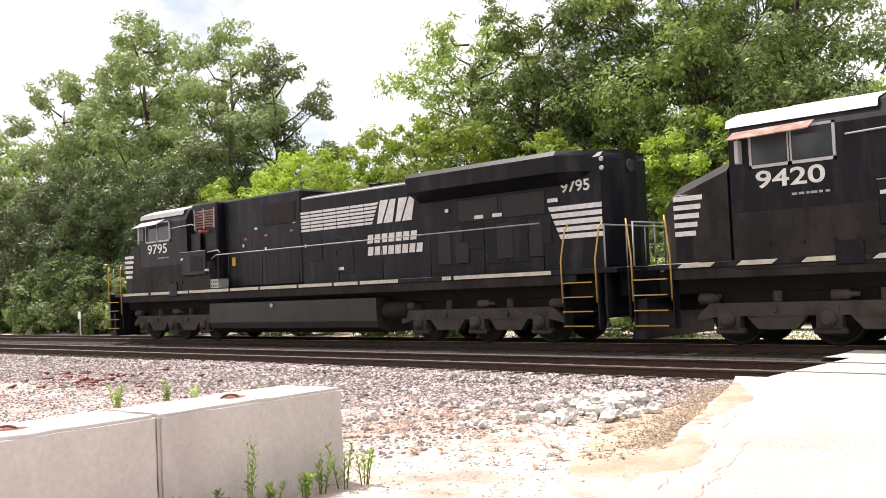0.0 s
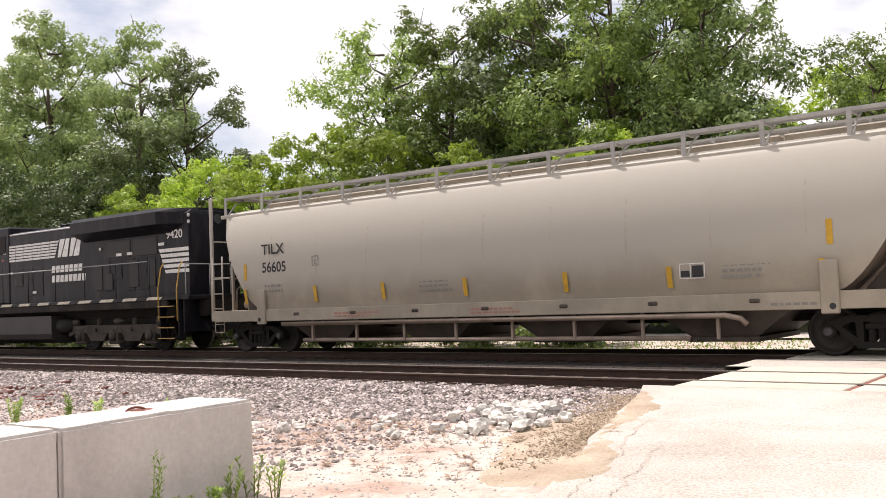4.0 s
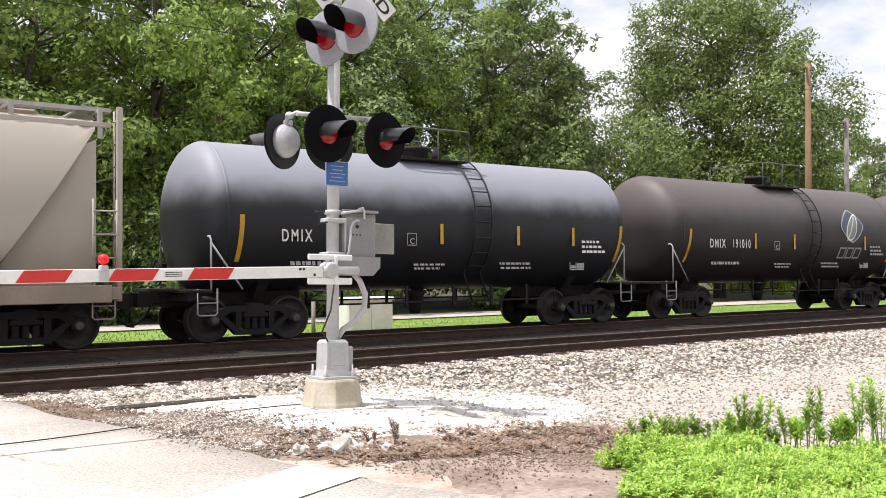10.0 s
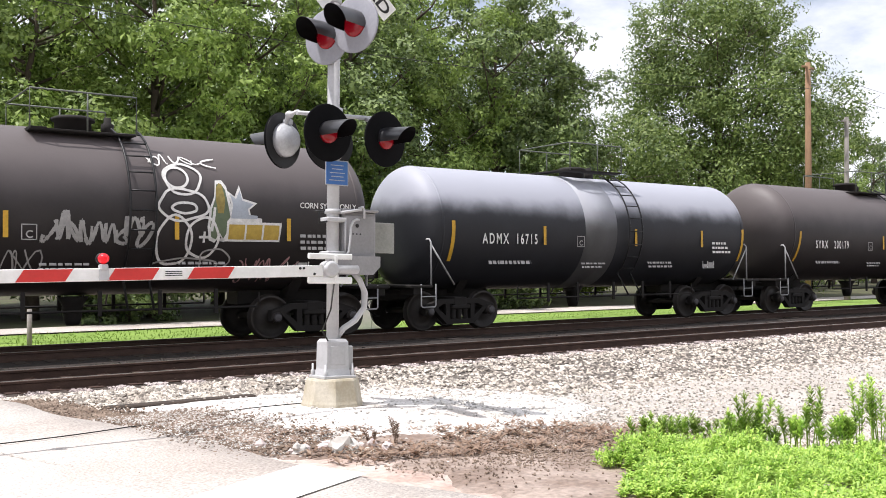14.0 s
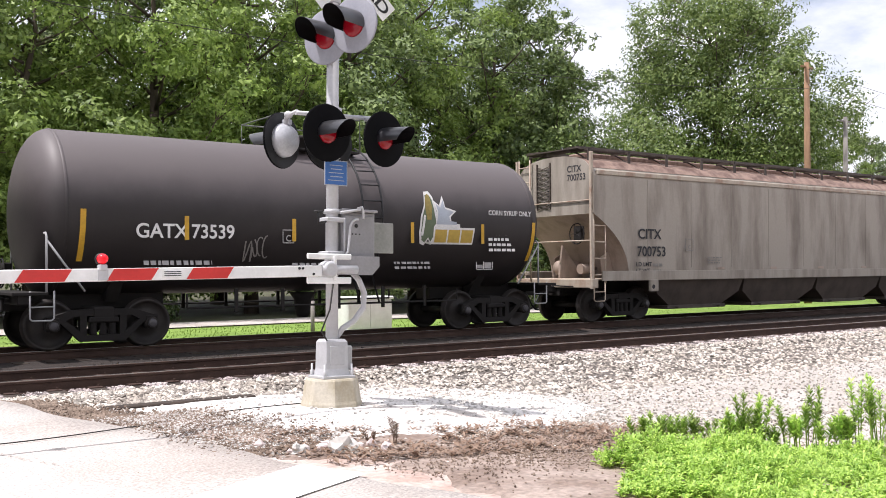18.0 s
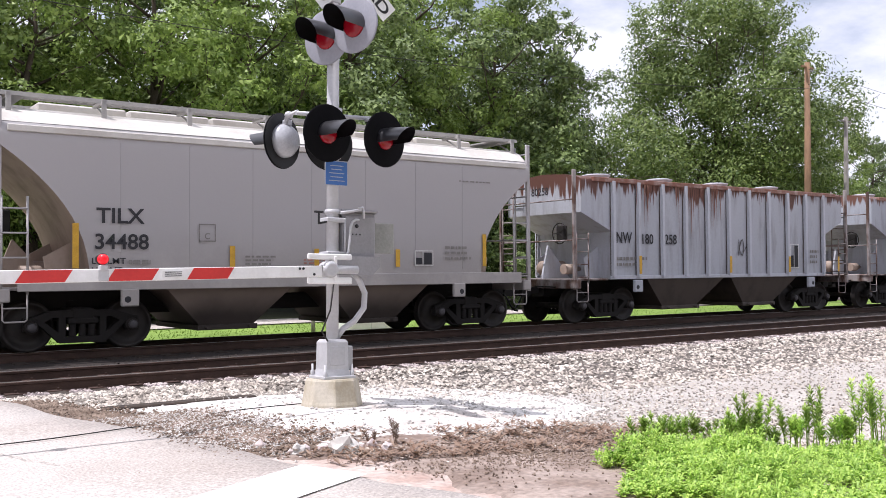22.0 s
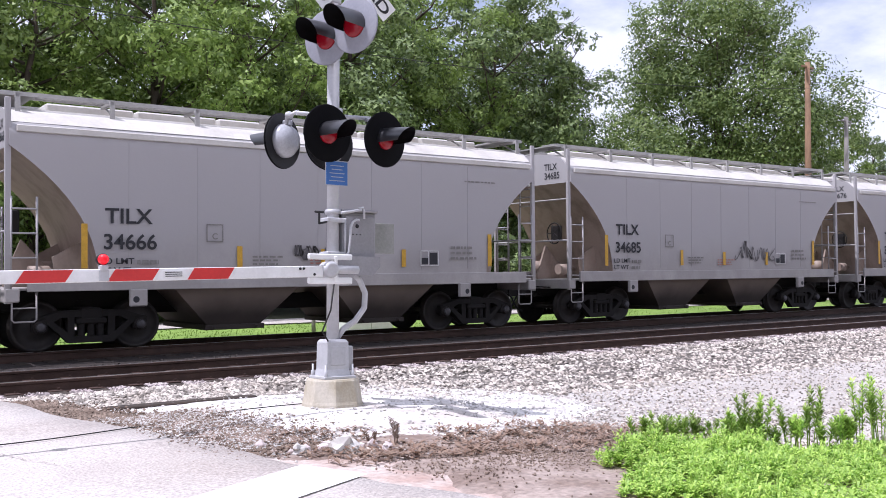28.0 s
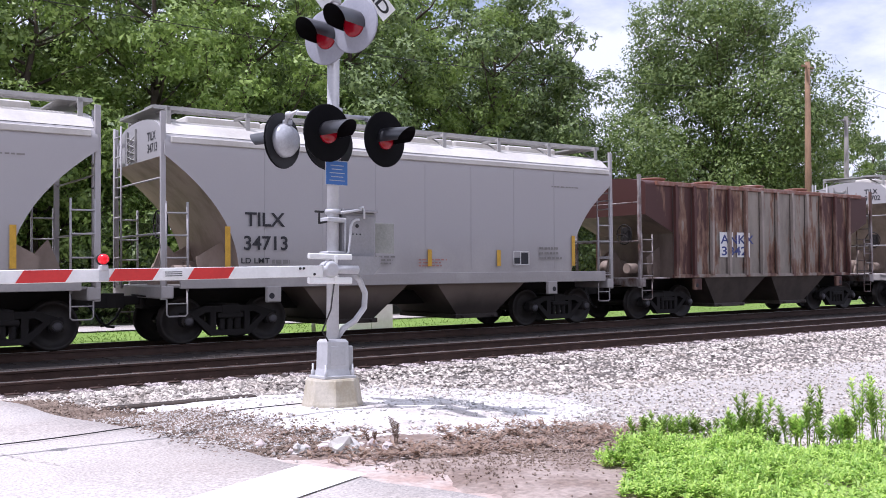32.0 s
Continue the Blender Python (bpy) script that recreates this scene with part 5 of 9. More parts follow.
P_GLASS = mat("cab_glass", (0.05, 0.055, 0.06), 0.06, vary=0.1, bump=0.0)
P_PINKTAG = mat("graffiti_pink", (0.45, 0.26, 0.26), 0.6, vary=0.2, bump=0.0)
P_DKTAG = mat("graffiti_dark", (0.13, 0.12, 0.12), 0.6, vary=0.2, bump=0.0)
# cap colour raised to paint the highlight dots at the axle ends
P_CAP = mat("worn_bearing_cap", (0.085, 0.08, 0.085), 0.45, metal=0.4, vary=0.3, scale=9.0, bump=0.0)
P_REDTAG = mat("red_notice", (0.50, 0.12, 0.11), 0.6, vary=0.2, bump=0.0)
P_GRATING = mat("galvanized_grating", (0.42, 0.41, 0.39), 0.6, metal=0.3, vary=0.2, bump=0.0)

letter_meshes(["9795", "9420", "TILX", "56605", "56350", "VTGX", "560083", "SSPX", "1257", "DMIX", "191194", "191010", "GATX", "73441", "ADMX", "16715", "SYRX", "200179", "73539", "CITX", "700753", "34488",
               "NW", "180258", "180024", "8029", "34666", "34685", "34676", "34713", "ANKX", "3842", "CORN SYRUP ONLY", "LD LMT", "LT WT", "PLATE", "C", "DANGER", "RAILROAD", "CROSSING", "34702", "18", "00", "24", "180", "258", "80", "29"])

letter_meshes(["18", "00", "24", "80", "29"], 1.75, "far ")
letter_meshes(["DMIX", "191194", "191010", "ADMX", "16715", "SYRX", "200179"], 1.38, "wide ")
AXLES = []         # (wheelset, local pose, wheel radius, thing)
SHARED = {}


def shared(key, make, material):
    if key not in SHARED:
        SHARED[key] = fixed(make().mesh(key, material))
    return SHARED[key]


def make_wheelset(rad):
    g = Geo()
    g.tube([(0, -1.08, 0), (0, 1.08, 0)], 0.075, 12)
    for s in (-1, 1):
        # flange inside, tread, rim, dished plate, hub
        prof = [(0.06, 0.10), (0.06, 0.16), (0.025, 0.24), (0.03, rad - 0.07), (0.066, rad - 0.06), (0.066, rad - 0.012), (0.05, rad), (-0.045, rad + 0.003), (-0.055, rad + 0.028), (-0.068, rad + 0.025), (-0.068, rad - 0.06), (-0.02, rad - 0.07), (-0.03, 0.24), (-0.09, 0.16), (-0.09, 0.10)]
        g.lathe((0, s * 0.757, 0), (0, s, 0), prof, 28, cap=False)
        g.lathe((0, s * 1.06, 0), (0, s, 0), [(0, 0.12), (0.05, 0.12), (0.06, 0.10), (0.085, 0.10)], 14)
        for k in range(3):
            a = 2.094 * k
            g.lathe((0.06 * math.cos(a), s * 1.14, 0.06 * math.sin(a)), (0, s, 0), [(0, 0.02), (0.02, 0.018)], 6)
    return g


def make_sideframe():
    g = Geo()
    w = 0.09
    g.prism([(-0.98, 0.60), (-0.55, 0.74), (0.55, 0.74), (0.98, 0.60), (0.98, 0.50), (0.75, 0.50), (0.52, 0.62), (-0.52, 0.62), (-0.75, 0.50), (-0.98, 0.50)], -w, w)
    g.prism([(-0.78, 0.52), (-0.66, 0.54), (-0.33, 0.27), (0.33, 0.27), (0.66, 0.54), (0.78, 0.52), (0.40, 0.155), (-0.40, 0.155)], -w, w)
    for s in (-1, 1):
        g.prism([(s * 0.30, 0.26), (s * 0.42, 0.26), (s * 0.42, 0.64), (s * 0.30, 0.64)], -w * 0.9, w * 0.9)
        g.box(s * 0.89 - 0.13, s * 0.89 + 0.13, -w * 1.1, w * 1.1, 0.36, 0.62, 0.03)
    return g


def make_springs():
    g = Geo()
    for x in (-0.17, 0.0, 0.17):
        prof = []
        for k in range(13):
            prof.append((k * 0.019, 0.072 if k % 2 else 0.060))
        g.lathe((x, -0.02, 0.27), (0, 0, 1), prof, 10)
    g.box(-0.27, 0.27, -0.12, 0.12, 0.50, 0.60, 0.02)
    return g


def truck(car, xc, rad=0.457):
    for s in (-1, 1):
        part("side_frame", shared("side_frame", make_sideframe, P_UNDER), None, car, at=pose(xc, s * 1.0, 0))
        part("spring_nest", shared("spring_nest", make_springs, P_UNDER), None, car, at=pose(xc, s * 1.0, 0))
    part("bolster", shared("bolster", lambda: Geo().box(-0.2, 0.2, -1.1, 1.1, 0.5, 0.78, 0.03).lathe((0, 0, 0.78), (0, 0, 1), [(0, 0.3), (0.12, 0.3)], 16), P_UNDER), None, car, at=pose(xc, 0, 0))
    part("brake_beam", shared("brake_beam", lambda: Geo().box(-0.45, -0.38, -0.8, 0.8, 0.34, 0.42, 0.01).box(0.38, 0.45, -0.8, 0.8, 0.34, 0.42, 0.01), P_UNDER), None, car, at=pose(xc, 0, 0))
    for dx in (-0.89, 0.89):
        m = pose(xc + dx, 0, rad)
        ob = part("wheelset", shared("wheelset_%d" % (rad * 1000), lambda: make_wheelset(rad), P_STEEL), None, car, at=m)
        AXLES.append((ob, m, rad, car))
        for s in (-1, 1):
            part("bearing_cap", shared("bearing_cap", lambda: Geo().lathe((0, 0, 0), (0, -1, 0), [(0, 0.085), (0.02, 0.085), (0.03, 0.06), (0.035, 0.02)], 14), P_CAP), None, car, at=pose(xc + dx, s * 1.145, rad, 0, 0, 0 if s < 0 else 180))


def coupler(car, x, s):
    def make():
        g = Geo()
        g.box(-0.30, 0.28, -0.09, 0.09, 0.78, 0.96, 0.02)
        g.prism([(0.22, -0.15), (0.48, -0.16), (0.60, -0.06), (0.52, 0.0), (0.50, 0.10), (0.56, 0.18), (0.40, 0.20), (0.22, 0.14)], 0.73, 1.01, "xy")
        g.tube([(0.05, 0.1, 0.98), (0.05, 0.9, 0.96)], 0.018, 6)
        return g
    part("coupler", shared("coupler", make, P_UNDER), None, car, at=pose(x, 0, 0, 0, 0, 0 if s > 0 else 180))
    hose = shared("air_hose", lambda: Geo().tube([(0.02, -0.33, 0.82), (0.12, -0.36, 0.70), (0.24, -0.36, 0.50), (0.40, -0.32, 0.38), (0.55, -0.26, 0.36)], 0.024, 8), M_BLACK)
    part("air_hose", hose, None, car, at=pose(x, 0, 0, 0, 0, 0 if s > 0 else 180))
    part("draft_pocket", shared("draft_pocket", lambda: Geo().box(-0.9, 0.0, -0.22, 0.22, 0.70, 1.05, 0.02), P_UNDER), None, car, at=pose(x - (0.1 if s > 0 else -0.1), 0, 0, 0, 0, 0 if s > 0 else 180))


def ladder(car, x, y, z0, z1, w, rungs, material, along="x", name="ladder", r0=0.017):
    def make():
        g = Geo()
        for s in (0, 1):
            a = (s * w, 0) if along == "x" else (0, s * w)
            g.tube([(a[0], a[1], z0), (a[0], a[1], z1)], r0 * 1.25, 6)
        for k in range(rungs):
            z = z0 + (z1 - z0) * (k + 0.5) / rungs
            b = (w, 0) if along == "x" else (0, w)
            g.tube([(0, -0.012, z), (b[0], b[1] - 0.012, z)], r0, 6)
        return g
    return part(name, shared("ladder_%s_%.2f_%.2f_%.2f_%d_%s" % (along, z0, z1, w, rungs, material.name), make, material), None, car, at=pose(x, y, 0))


def stirrup(car, x, y, material):
    part("sill_step", shared("sill_step_" + material.name, lambda: Geo().tube([(-0.2, 0, 1.1), (-0.2, 0, 0.62), (-0.16, 0, 0.58), (0.16, 0, 0.58), (0.2, 0, 0.62), (0.2, 0, 1.1)], 0.016, 6).tube([(-0.2, 0, 0.82), (0.2, 0, 0.82)], 0.013, 6), material), None, car, at=pose(x, y, 0))


def brake_wheel(car, x, y, z, material):
    def make():
        g = Geo()
        g.tube([(0, 0.27 * math.cos(a), 0.27 * math.sin(a)) for a in [2 * math.pi * k / 20 for k in range(21)]], 0.016, 6)
        for k in range(5):
            a = 2 * math.pi * k / 5
            g.tube([(0, 0, 0), (0, 0.27 * math.cos(a), 0.27 * math.sin(a))], 0.012, 5)
        g.box(-0.0, 0.16, -0.14, 0.14, -0.2, 0.2, 0.02)
        return g
    part("brake_wheel", shared("brake_wheel_" + material.name, make, material), None, car, at=pose(x, y, z))


def hull(car, wz, z0, z1, line, material, name="body", n=11, xs=None, under=None, under_top=0.0, ends_only=False):
    """A closed body: wz gives half the width at a height, line(x) the underside's height along the car."""
    g = Geo()
    rings = []
    for x in xs:
        zb = line(x)
        zs = [zb + (z1 - zb) * (1 - (1 - i / n) ** 1.5) for i in range(n + 1)]
        ring = [(x, -wz(z), z) for z in zs] + [(x, wz(z), z) for z in reversed(zs)]
        rings.append(ring)
    g.rings(rings, True)
    me = g.mesh(name, material)
    bm = bmesh.new()
    bm.from_mesh(me)
    bmesh.ops.remove_doubles(bm, verts=bm.verts, dist=0.0005)
    bmesh.ops.recalc_face_normals(bm, faces=bm.faces)
    # second colour for faces turned down and for low end faces
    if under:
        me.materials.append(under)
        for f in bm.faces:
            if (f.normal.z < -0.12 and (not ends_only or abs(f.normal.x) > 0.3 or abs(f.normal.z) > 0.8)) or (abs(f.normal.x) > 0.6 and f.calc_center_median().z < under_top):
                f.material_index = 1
    for e in bm.edges:
        if len(e.link_faces) == 2 and e.calc_face_angle(0) > 0.5:
            e.smooth = False
    bm.to_mesh(me)
    bm.free()
    return part(name, me, None, car)


def bay(car, x, L, W, z0, z1, material, bottom=0.75, knee=0.0):
    def make():
        g = Geo()
        g.rings([[(a * l / 2, b * w / 2, z) for a, b in ((-1, -1), (1, -1), (1, 1), (-1, 1))] for z, l, w in (((z1, L, W), (z0 + 0.09, bottom, W * 0.80)) if not knee else ((z1, L, W), (z0 + 0.46, knee, W * 0.90), (z0 + 0.09, bottom, W * 0.80)))], False)
        g.box(-bottom * 0.56, bottom * 0.56, -W * 0.42, W * 0.42, z0, z0 + 0.10, 0.01)
        g.tube([(-bottom * 0.4, -W * 0.46, z0 + 0.05), (-bottom * 0.4, W * 0.46, z0 + 0.05)], 0.035, 8)
        g.tube([(bottom * 0.4, -W * 0.46, z0 + 0.05), (bottom * 0.4, W * 0.46, z0 + 0.05)], 0.035, 8)
        return g
    part("discharge_bay", shared("bay_%.2f_%.2f_%.2f_%.2f_%.2f_%s" % (L, W, z0, z1, bottom, material.name), make, material), None, car, at=pose(x, 0, 0))


def running_boards(car, B, zr, yo, yi, material, step, zfoot, yfoot):
    """Gratings along both roof edges on bent brackets, with cross walks at the ends."""
    key = "boards_%.2f_%.2f_%s" % (B, zr, material.name)

    def make():
        g = Geo()
        g.box(-B, B, yo, yo + 0.035, zr - 0.075, zr, 0)
        g.box(-B, B, yi - 0.035, yi, zr - 0.05, zr, 0)
        n = int(2 * B / 0.075)
        for k in range(n + 1):
            x = -B + 2 * B * k / n
            g.box(x - 0.011, x + 0.011, yo + 0.035, yi - 0.035, zr - 0.02, zr - 0.002)
        for k in range(1, 6):
            y = yo + (yi - yo) * k / 6
            g.box(-B, B, y - 0.006, y + 0.006, zr - 0.022, zr - 0.001)
        return g
    for s in (1, -1):
        me = shared(key, make, material)
        ob = part("running_board", me, None, car, "open steel roof walkway")
        if s < 0:
            ob.matrix_basis = pose(0, 0, 0, 0, 0, 180)
        n = max(3, round(2 * B / step))
        for k in range(n + 1):
            x = (-B + 0.25) + (2 * B - 0.5) * k / n
            bk = part("bracket", shared("bracket_%.2f_%.2f_%.2f_%s" % (zr, zfoot, yo, material.name), lambda: Geo().box(-0.045, 0.045, yfoot, yfoot + 0.03, zfoot, zr - 0.03, 0).box(-0.03, 0.03, yfoot, yi, zr - 0.11, zr - 0.05).tube([(0.045, yfoot + 0.03, zfoot + 0.02), (0.05, (yfoot + yi) / 2, zr - 0.22), (0.05, yi, zr - 0.06)], 0.022, 5), material), None, car)
            bk.matrix_basis = pose(x, 0, 0) if s > 0 else pose(x, 0, 0, 0, 0, 180)
    for s in (-1, 1):
        g = Geo()
        g.box(-0.30, 0.30, yo, -yo, zr - 0.06, zr - 0.03)
        part("end_walk", shared("end_walk_%.2f_%.2f_%s" % (zr, yo, material.name), lambda: g, material), None, car, at=pose(s * (B - 0.28), 0, 0))


def small_print(car, x, y, z, w, h, rows, material, seed=0, name="data_stencil", lean=0.0):
    """Unreadable small lettering: rows of short bars."""
    r = random.Random(seed)
    g = Geo()
    rh = h / rows
    for k in range(rows):
        u = 0.0
        end = w * r.uniform(0.72, 1.0)
        while u < end:
            d = min(r.uniform(0.05, 0.14), end - u) + 0.001
            g.add([(u, 0, k * rh), (u + d, 0, k * rh), (u + d, 0, k * rh + rh * 0.5), (u, 0, k * rh + rh * 0.5)], [(0, 1, 2, 3)])
            u += d + r.uniform(0.02, 0.05)
    me = g.mesh(name, material)
    ob = part(name, me, None, car, at=pose(x, y, z, -lean, 0, 0))
    return tagged(ob, kind="stuff")


def reflector(car, x, y, z, h=0.40, lean=0.0, w=0.11, material=None, turn=0.0):
    part("reflector", shared("reflector_%.2f_%.2f_%s" % (h, w, (material or P_YELLOW).name), lambda: Geo().box(-w / 2, w / 2, -0.004, 0.0, 0, h), material or P_YELLOW), None, car, at=pose(x, y, z, lean, 0, turn))


def frame_box(car, x, y, z, w, h, material, seed=0, fill=None):
    """A stencilled panel: border, upright and dark fields."""
    g = Geo()
    t = 0.018
    for a in ((0, w, 0, t), (0, w, h - t, h), (0, t, 0, h), (w - t, w, 0, h), (w * 0.42, w * 0.42 + t, 0, h)):
        g.box(a[0], a[1], -0.003, 0, a[2], a[3])
    ob = part("service_panel", g, material, car, at=pose(x, y, z))
    f = Geo()
    f.box(0.03, w * 0.40, -0.002, 0, 0.04, h * 0.52), f.box(w * 0.5, w - 0.04, -0.002, 0, 0.03, h - 0.05)
    part("panel_field", f, fill or P_BLACKST, ob)


def scribble(car, x, y, z, w, h, material, seed, lean=0.0, loops=7, thick=0.018, name="graffiti", bend=None):
    """Painted strokes without meaning, flat on the car's side."""
    r = random.Random(seed)
    g = Geo()
    for k in range(loops):
        cx, cz = w * (k + 0.5) / loops, h * r.uniform(0.35, 0.65)
        a0, sx, sz = r.uniform(0, 6.28), w / loops * r.uniform(0.45, 0.8), h * r.uniform(0.3, 0.5)
        f1, f2 = r.choice((1, 1, 2)), r.choice((1, 2, 3))
        pts = [(cx + sx * math.sin(f1 * 6.28 * i / 22 + a0), cz + sz * math.sin(f2 * 6.28 * i / 22 + a0 * 1.7)) for i in range(r.randint(12, 22))]
        for (x0, z0), (x1, z1) in zip(pts, pts[1:]):
            d = Vector((x1 - x0, z1 - z0))
            if d.length < 1e-5:
                continue
            nrm = Vector((-d.y, d.x)).normalized() * thick * r.uniform(0.7, 1.2)
            q = [(x0 - nrm.x, z0 - nrm.y), (x1 - nrm.x, z1 - nrm.y), (x1 + nrm.x, z1 + nrm.y), (x0 + nrm.x, z0 + nrm.y)]
            g.add([(a, bend(b + z) - bend(z) if bend else -0.0004 * k, b) for a, b in q], [(0, 1, 2, 3)])
    return tagged(part(name, g.mesh(name, material), None, car, at=pose(x, y, z, -lean, 0, 0)), kind="stuff")


# ---- covered hoppers
def end_cage(car, B, zt, material, yw=1.45, side_top=None, brake=False, rungs=8, gate=True):
    """Posts, platform, ladders, steps and the coupler at both ends."""
    for s in (-1, 1):
        part("end_sill", shared("end_sill_%s" % material.name, lambda: Geo().box(-0.12, 0.12, -1.5, 1.5, 0.92, 1.16, 0.02), material), None, car, at=pose(s * (B - 0.12), 0, 0))
        part("platform", shared("platform_%s" % material.name, lambda: Geo().box(-0.55, 0.55, -1.4, 1.4, 1.12, 1.17, 0.01), material), None, car, at=pose(s * (B - 0.75), 0, 0))
        for y in (-yw, yw):
            part("corner_post", shared("post_%.2f_%s" % (zt, material.name), lambda: Geo().box(-0.05, 0.05, -0.035, 0.035, 0.9, zt, 0.008), material), None, car, at=pose(s * (B - 0.05), y, 0))
            ladder(car, s * (B - 0.10) - (0.42 if s > 0 else 0), y * 1.015, 1.05, min(zt - 1.6, 2.75), 0.42, 4, material, "x", "side_ladder")
            stirrup(car, s * (B - 0.32), y, material)
        ladder(car, s * (B + 0.02), 0.85 if s < 0 else -1.35, 1.1, zt, 0.45, rungs, material, "y", "end_ladder")
        part("end_rail", shared("end_rail_%.2f_%s" % (yw, material.name), lambda: Geo().tube([(0, -yw, 2.15), (0, yw, 2.15)], 0.022, 6).tube([(0, -yw, 3.2), (0, yw, 3.2)], 0.018, 6), material), None, car, at=pose(s * (B - 0.03), 0, 0))
        part("center_sill", shared("center_sill", lambda: Geo().box(-1.6, 1.6, -0.28, 0.28, 0.75, 1.12, 0.02), P_UNDER), None, car, at=pose(s * (B - 1.7), 0, 0))
        coupler(car, s * (B + 0.05), s)
    brake_wheel(car, -(B - 0.2), -0.75, 2.35, P_UNDER)
    part("brake_reservoir", shared("reservoir", lambda: Geo().lathe((-0.5, 0, 0), (1, 0, 0), [(0, 0.02), (0.03, 0.15), (0.1, 0.2), (0.85, 0.2), (0.95, 0.15), (1.0, 0.02)], 16), P_TAN), None, car, at=pose(-(B - 0.95), 0.35, 1.45))
    part("brake_cylinder", shared("brake_cylinder", lambda: Geo().lathe((-0.3, 0, 0), (1, 0, 0), [(0, 0.14), (0.35, 0.14), (0.4, 0.08), (0.6, 0.05)], 14), P_TAN), None, car, at=pose(-(B - 0.9), -0.45, 1.42))


def round_section(zc):
    """Half width by height of a round-sided car: an oval side up to the chord at zc, then a low roof."""
    up = (zc - 2.25) / 0.69
    low = [(z, 1.55 * max(0.0, 1 - ((2.25 - z) / 2.35) ** 2.5) ** 0.4) for z in [1.15 + 1.1 * k / 12 for k in range(12)]]
    high = [(z, 1.55 * math.sqrt(1 - ((z - 2.25) / up) ** 2)) for z in [2.25 + (zc - 2.25) * k / 16 for k in range(17)]]
    return low + high + [(zc + 0.10, 0.98), (zc + 0.17, 0.62), (zc + 0.21, 0.0)]


ROUND, TALL = round_section(3.92), round_section(4.14)
FLAT = [(1.15, 1.50), (3.82, 1.53), (3.90, 1.50), (4.05, 1.40), (4.26, 1.16), (4.37, 0.85), (4.43, 0.4), (4.44, 0.0)]
NWSEC = [(1.15, 1.42), (3.72, 1.45), (3.78, 1.40), (3.90, 0.8), (3.95, 0.0)]


def curve(tab):
    zs, ws = [a for a, b in tab], [b for a, b in tab]
    return lambda z: float(np.interp(z, zs, ws))


def hopper(c, B, kind, paint, label, tagline=(), bays=2, slope=2.3, hook=0.35, ztop_end=3.7, end_paint=None, board=None, bay_paint=None, bayz=0.28, power=1.0, mouth=0.33, tall=False):
    car = thing("covered_hopper_car", pose(c, YF, 0), label, "hopper car", "freight train")
    tab = {"round": TALL if tall else ROUND, "flat": FLAT, "nw": NWSEC}[kind]
    wz, ztop = curve(tab), tab[-1][0]
    sill = 1.16

    def line(x):
        u = (B - hook - abs(x)) / slope
        if u >= 1:
            return sill
        u = max(0.0, u)
        if kind == "nw":
            return ztop_end - 0.5 * u
        return sill + (ztop_end - sill) * (1 - u) ** power
    e = [B - hook - slope * (1 - (1 - k / 12) ** 1.8) for k in range(13)]
    xs = sorted(set([round(v, 4) for v in e] + [round(-v, 4) for v in e]))
    mid = steps(-(B - hook - slope), B - hook - slope, 1.6)[1:-1]
    body = hull(car, wz, sill, ztop, line, paint, "body", 22, sorted(set(xs + mid)), P_ENDBROWN if kind == "round" else end_paint or P_TAN, ztop_end - 0.03, kind == "round")
    for s in (-1, 1):
        # dusty slope sheet, side fins that carry the overhang
        ang = math.atan2(ztop_end - sill, slope)
        part("slope_brace", Geo().prism([(s * (B - hook - slope + 0.2), sill), (s * (B - 0.25), sill), (s * (B - 0.25), sill + 0.12), (s * (B - hook - slope + 1.0), sill + 0.9)], -0.03, 0.03), end_paint or P_TAN, car)
        for y in (-0.9, 0.9):
            part("bolster_web", Geo().prism([(s * (B - 2.0), sill - 0.02), (s * (B - 1.0), sill - 0.02), (s * (B - 0.9), sill + 0.55), (s * (B - 1.7), sill + 1.0)], y - 0.02, y + 0.02), end_paint or P_TAN, car)
    if kind == "round":
        for y in (-1, 1):
            part("side_sill", Geo().box(-(B - 0.2), B - 0.2, y * 1.50 - 0.05, y * 1.50 + 0.05, 0.88, 1.20, 0.012), paint, car)
    for s in (-1, 1):
        for y in (-1.56, 1.56):
            jb = part("jacking_bracket", Geo().box(s * (B - 2.25) - 0.16, s * (B - 2.25) + 0.16, y - 0.05, y + 0.05, 0.80, 1.75 if kind == "round" else 1.12, 0.02), paint, car)
            part("jacking_hole", Geo().lathe((s * (B - 2.20), y - 0.05, 0.93), (0, -1, 0), [(0, 0.06), (0.004, 0.055)], 12), P_BLACKST, jb)
    end_cage(car, B, 4.45 if kind != "nw" else 3.95, board or paint)
    L = 2 * (B - 2.6) / bays
    for k in range(bays):
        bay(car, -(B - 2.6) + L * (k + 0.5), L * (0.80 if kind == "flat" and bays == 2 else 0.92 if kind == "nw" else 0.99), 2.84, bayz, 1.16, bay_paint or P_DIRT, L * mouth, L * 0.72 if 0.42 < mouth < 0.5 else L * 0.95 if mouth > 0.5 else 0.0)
    part("center_sill", Geo().box(-(B - 3.0), B - 3.0, -0.2, 0.2, 0.62, 0.95, 0.02), P_UNDER, car)
    truck(car, -(B - 1.55))
    truck(car, B - 1.55)
    return car, wz, body


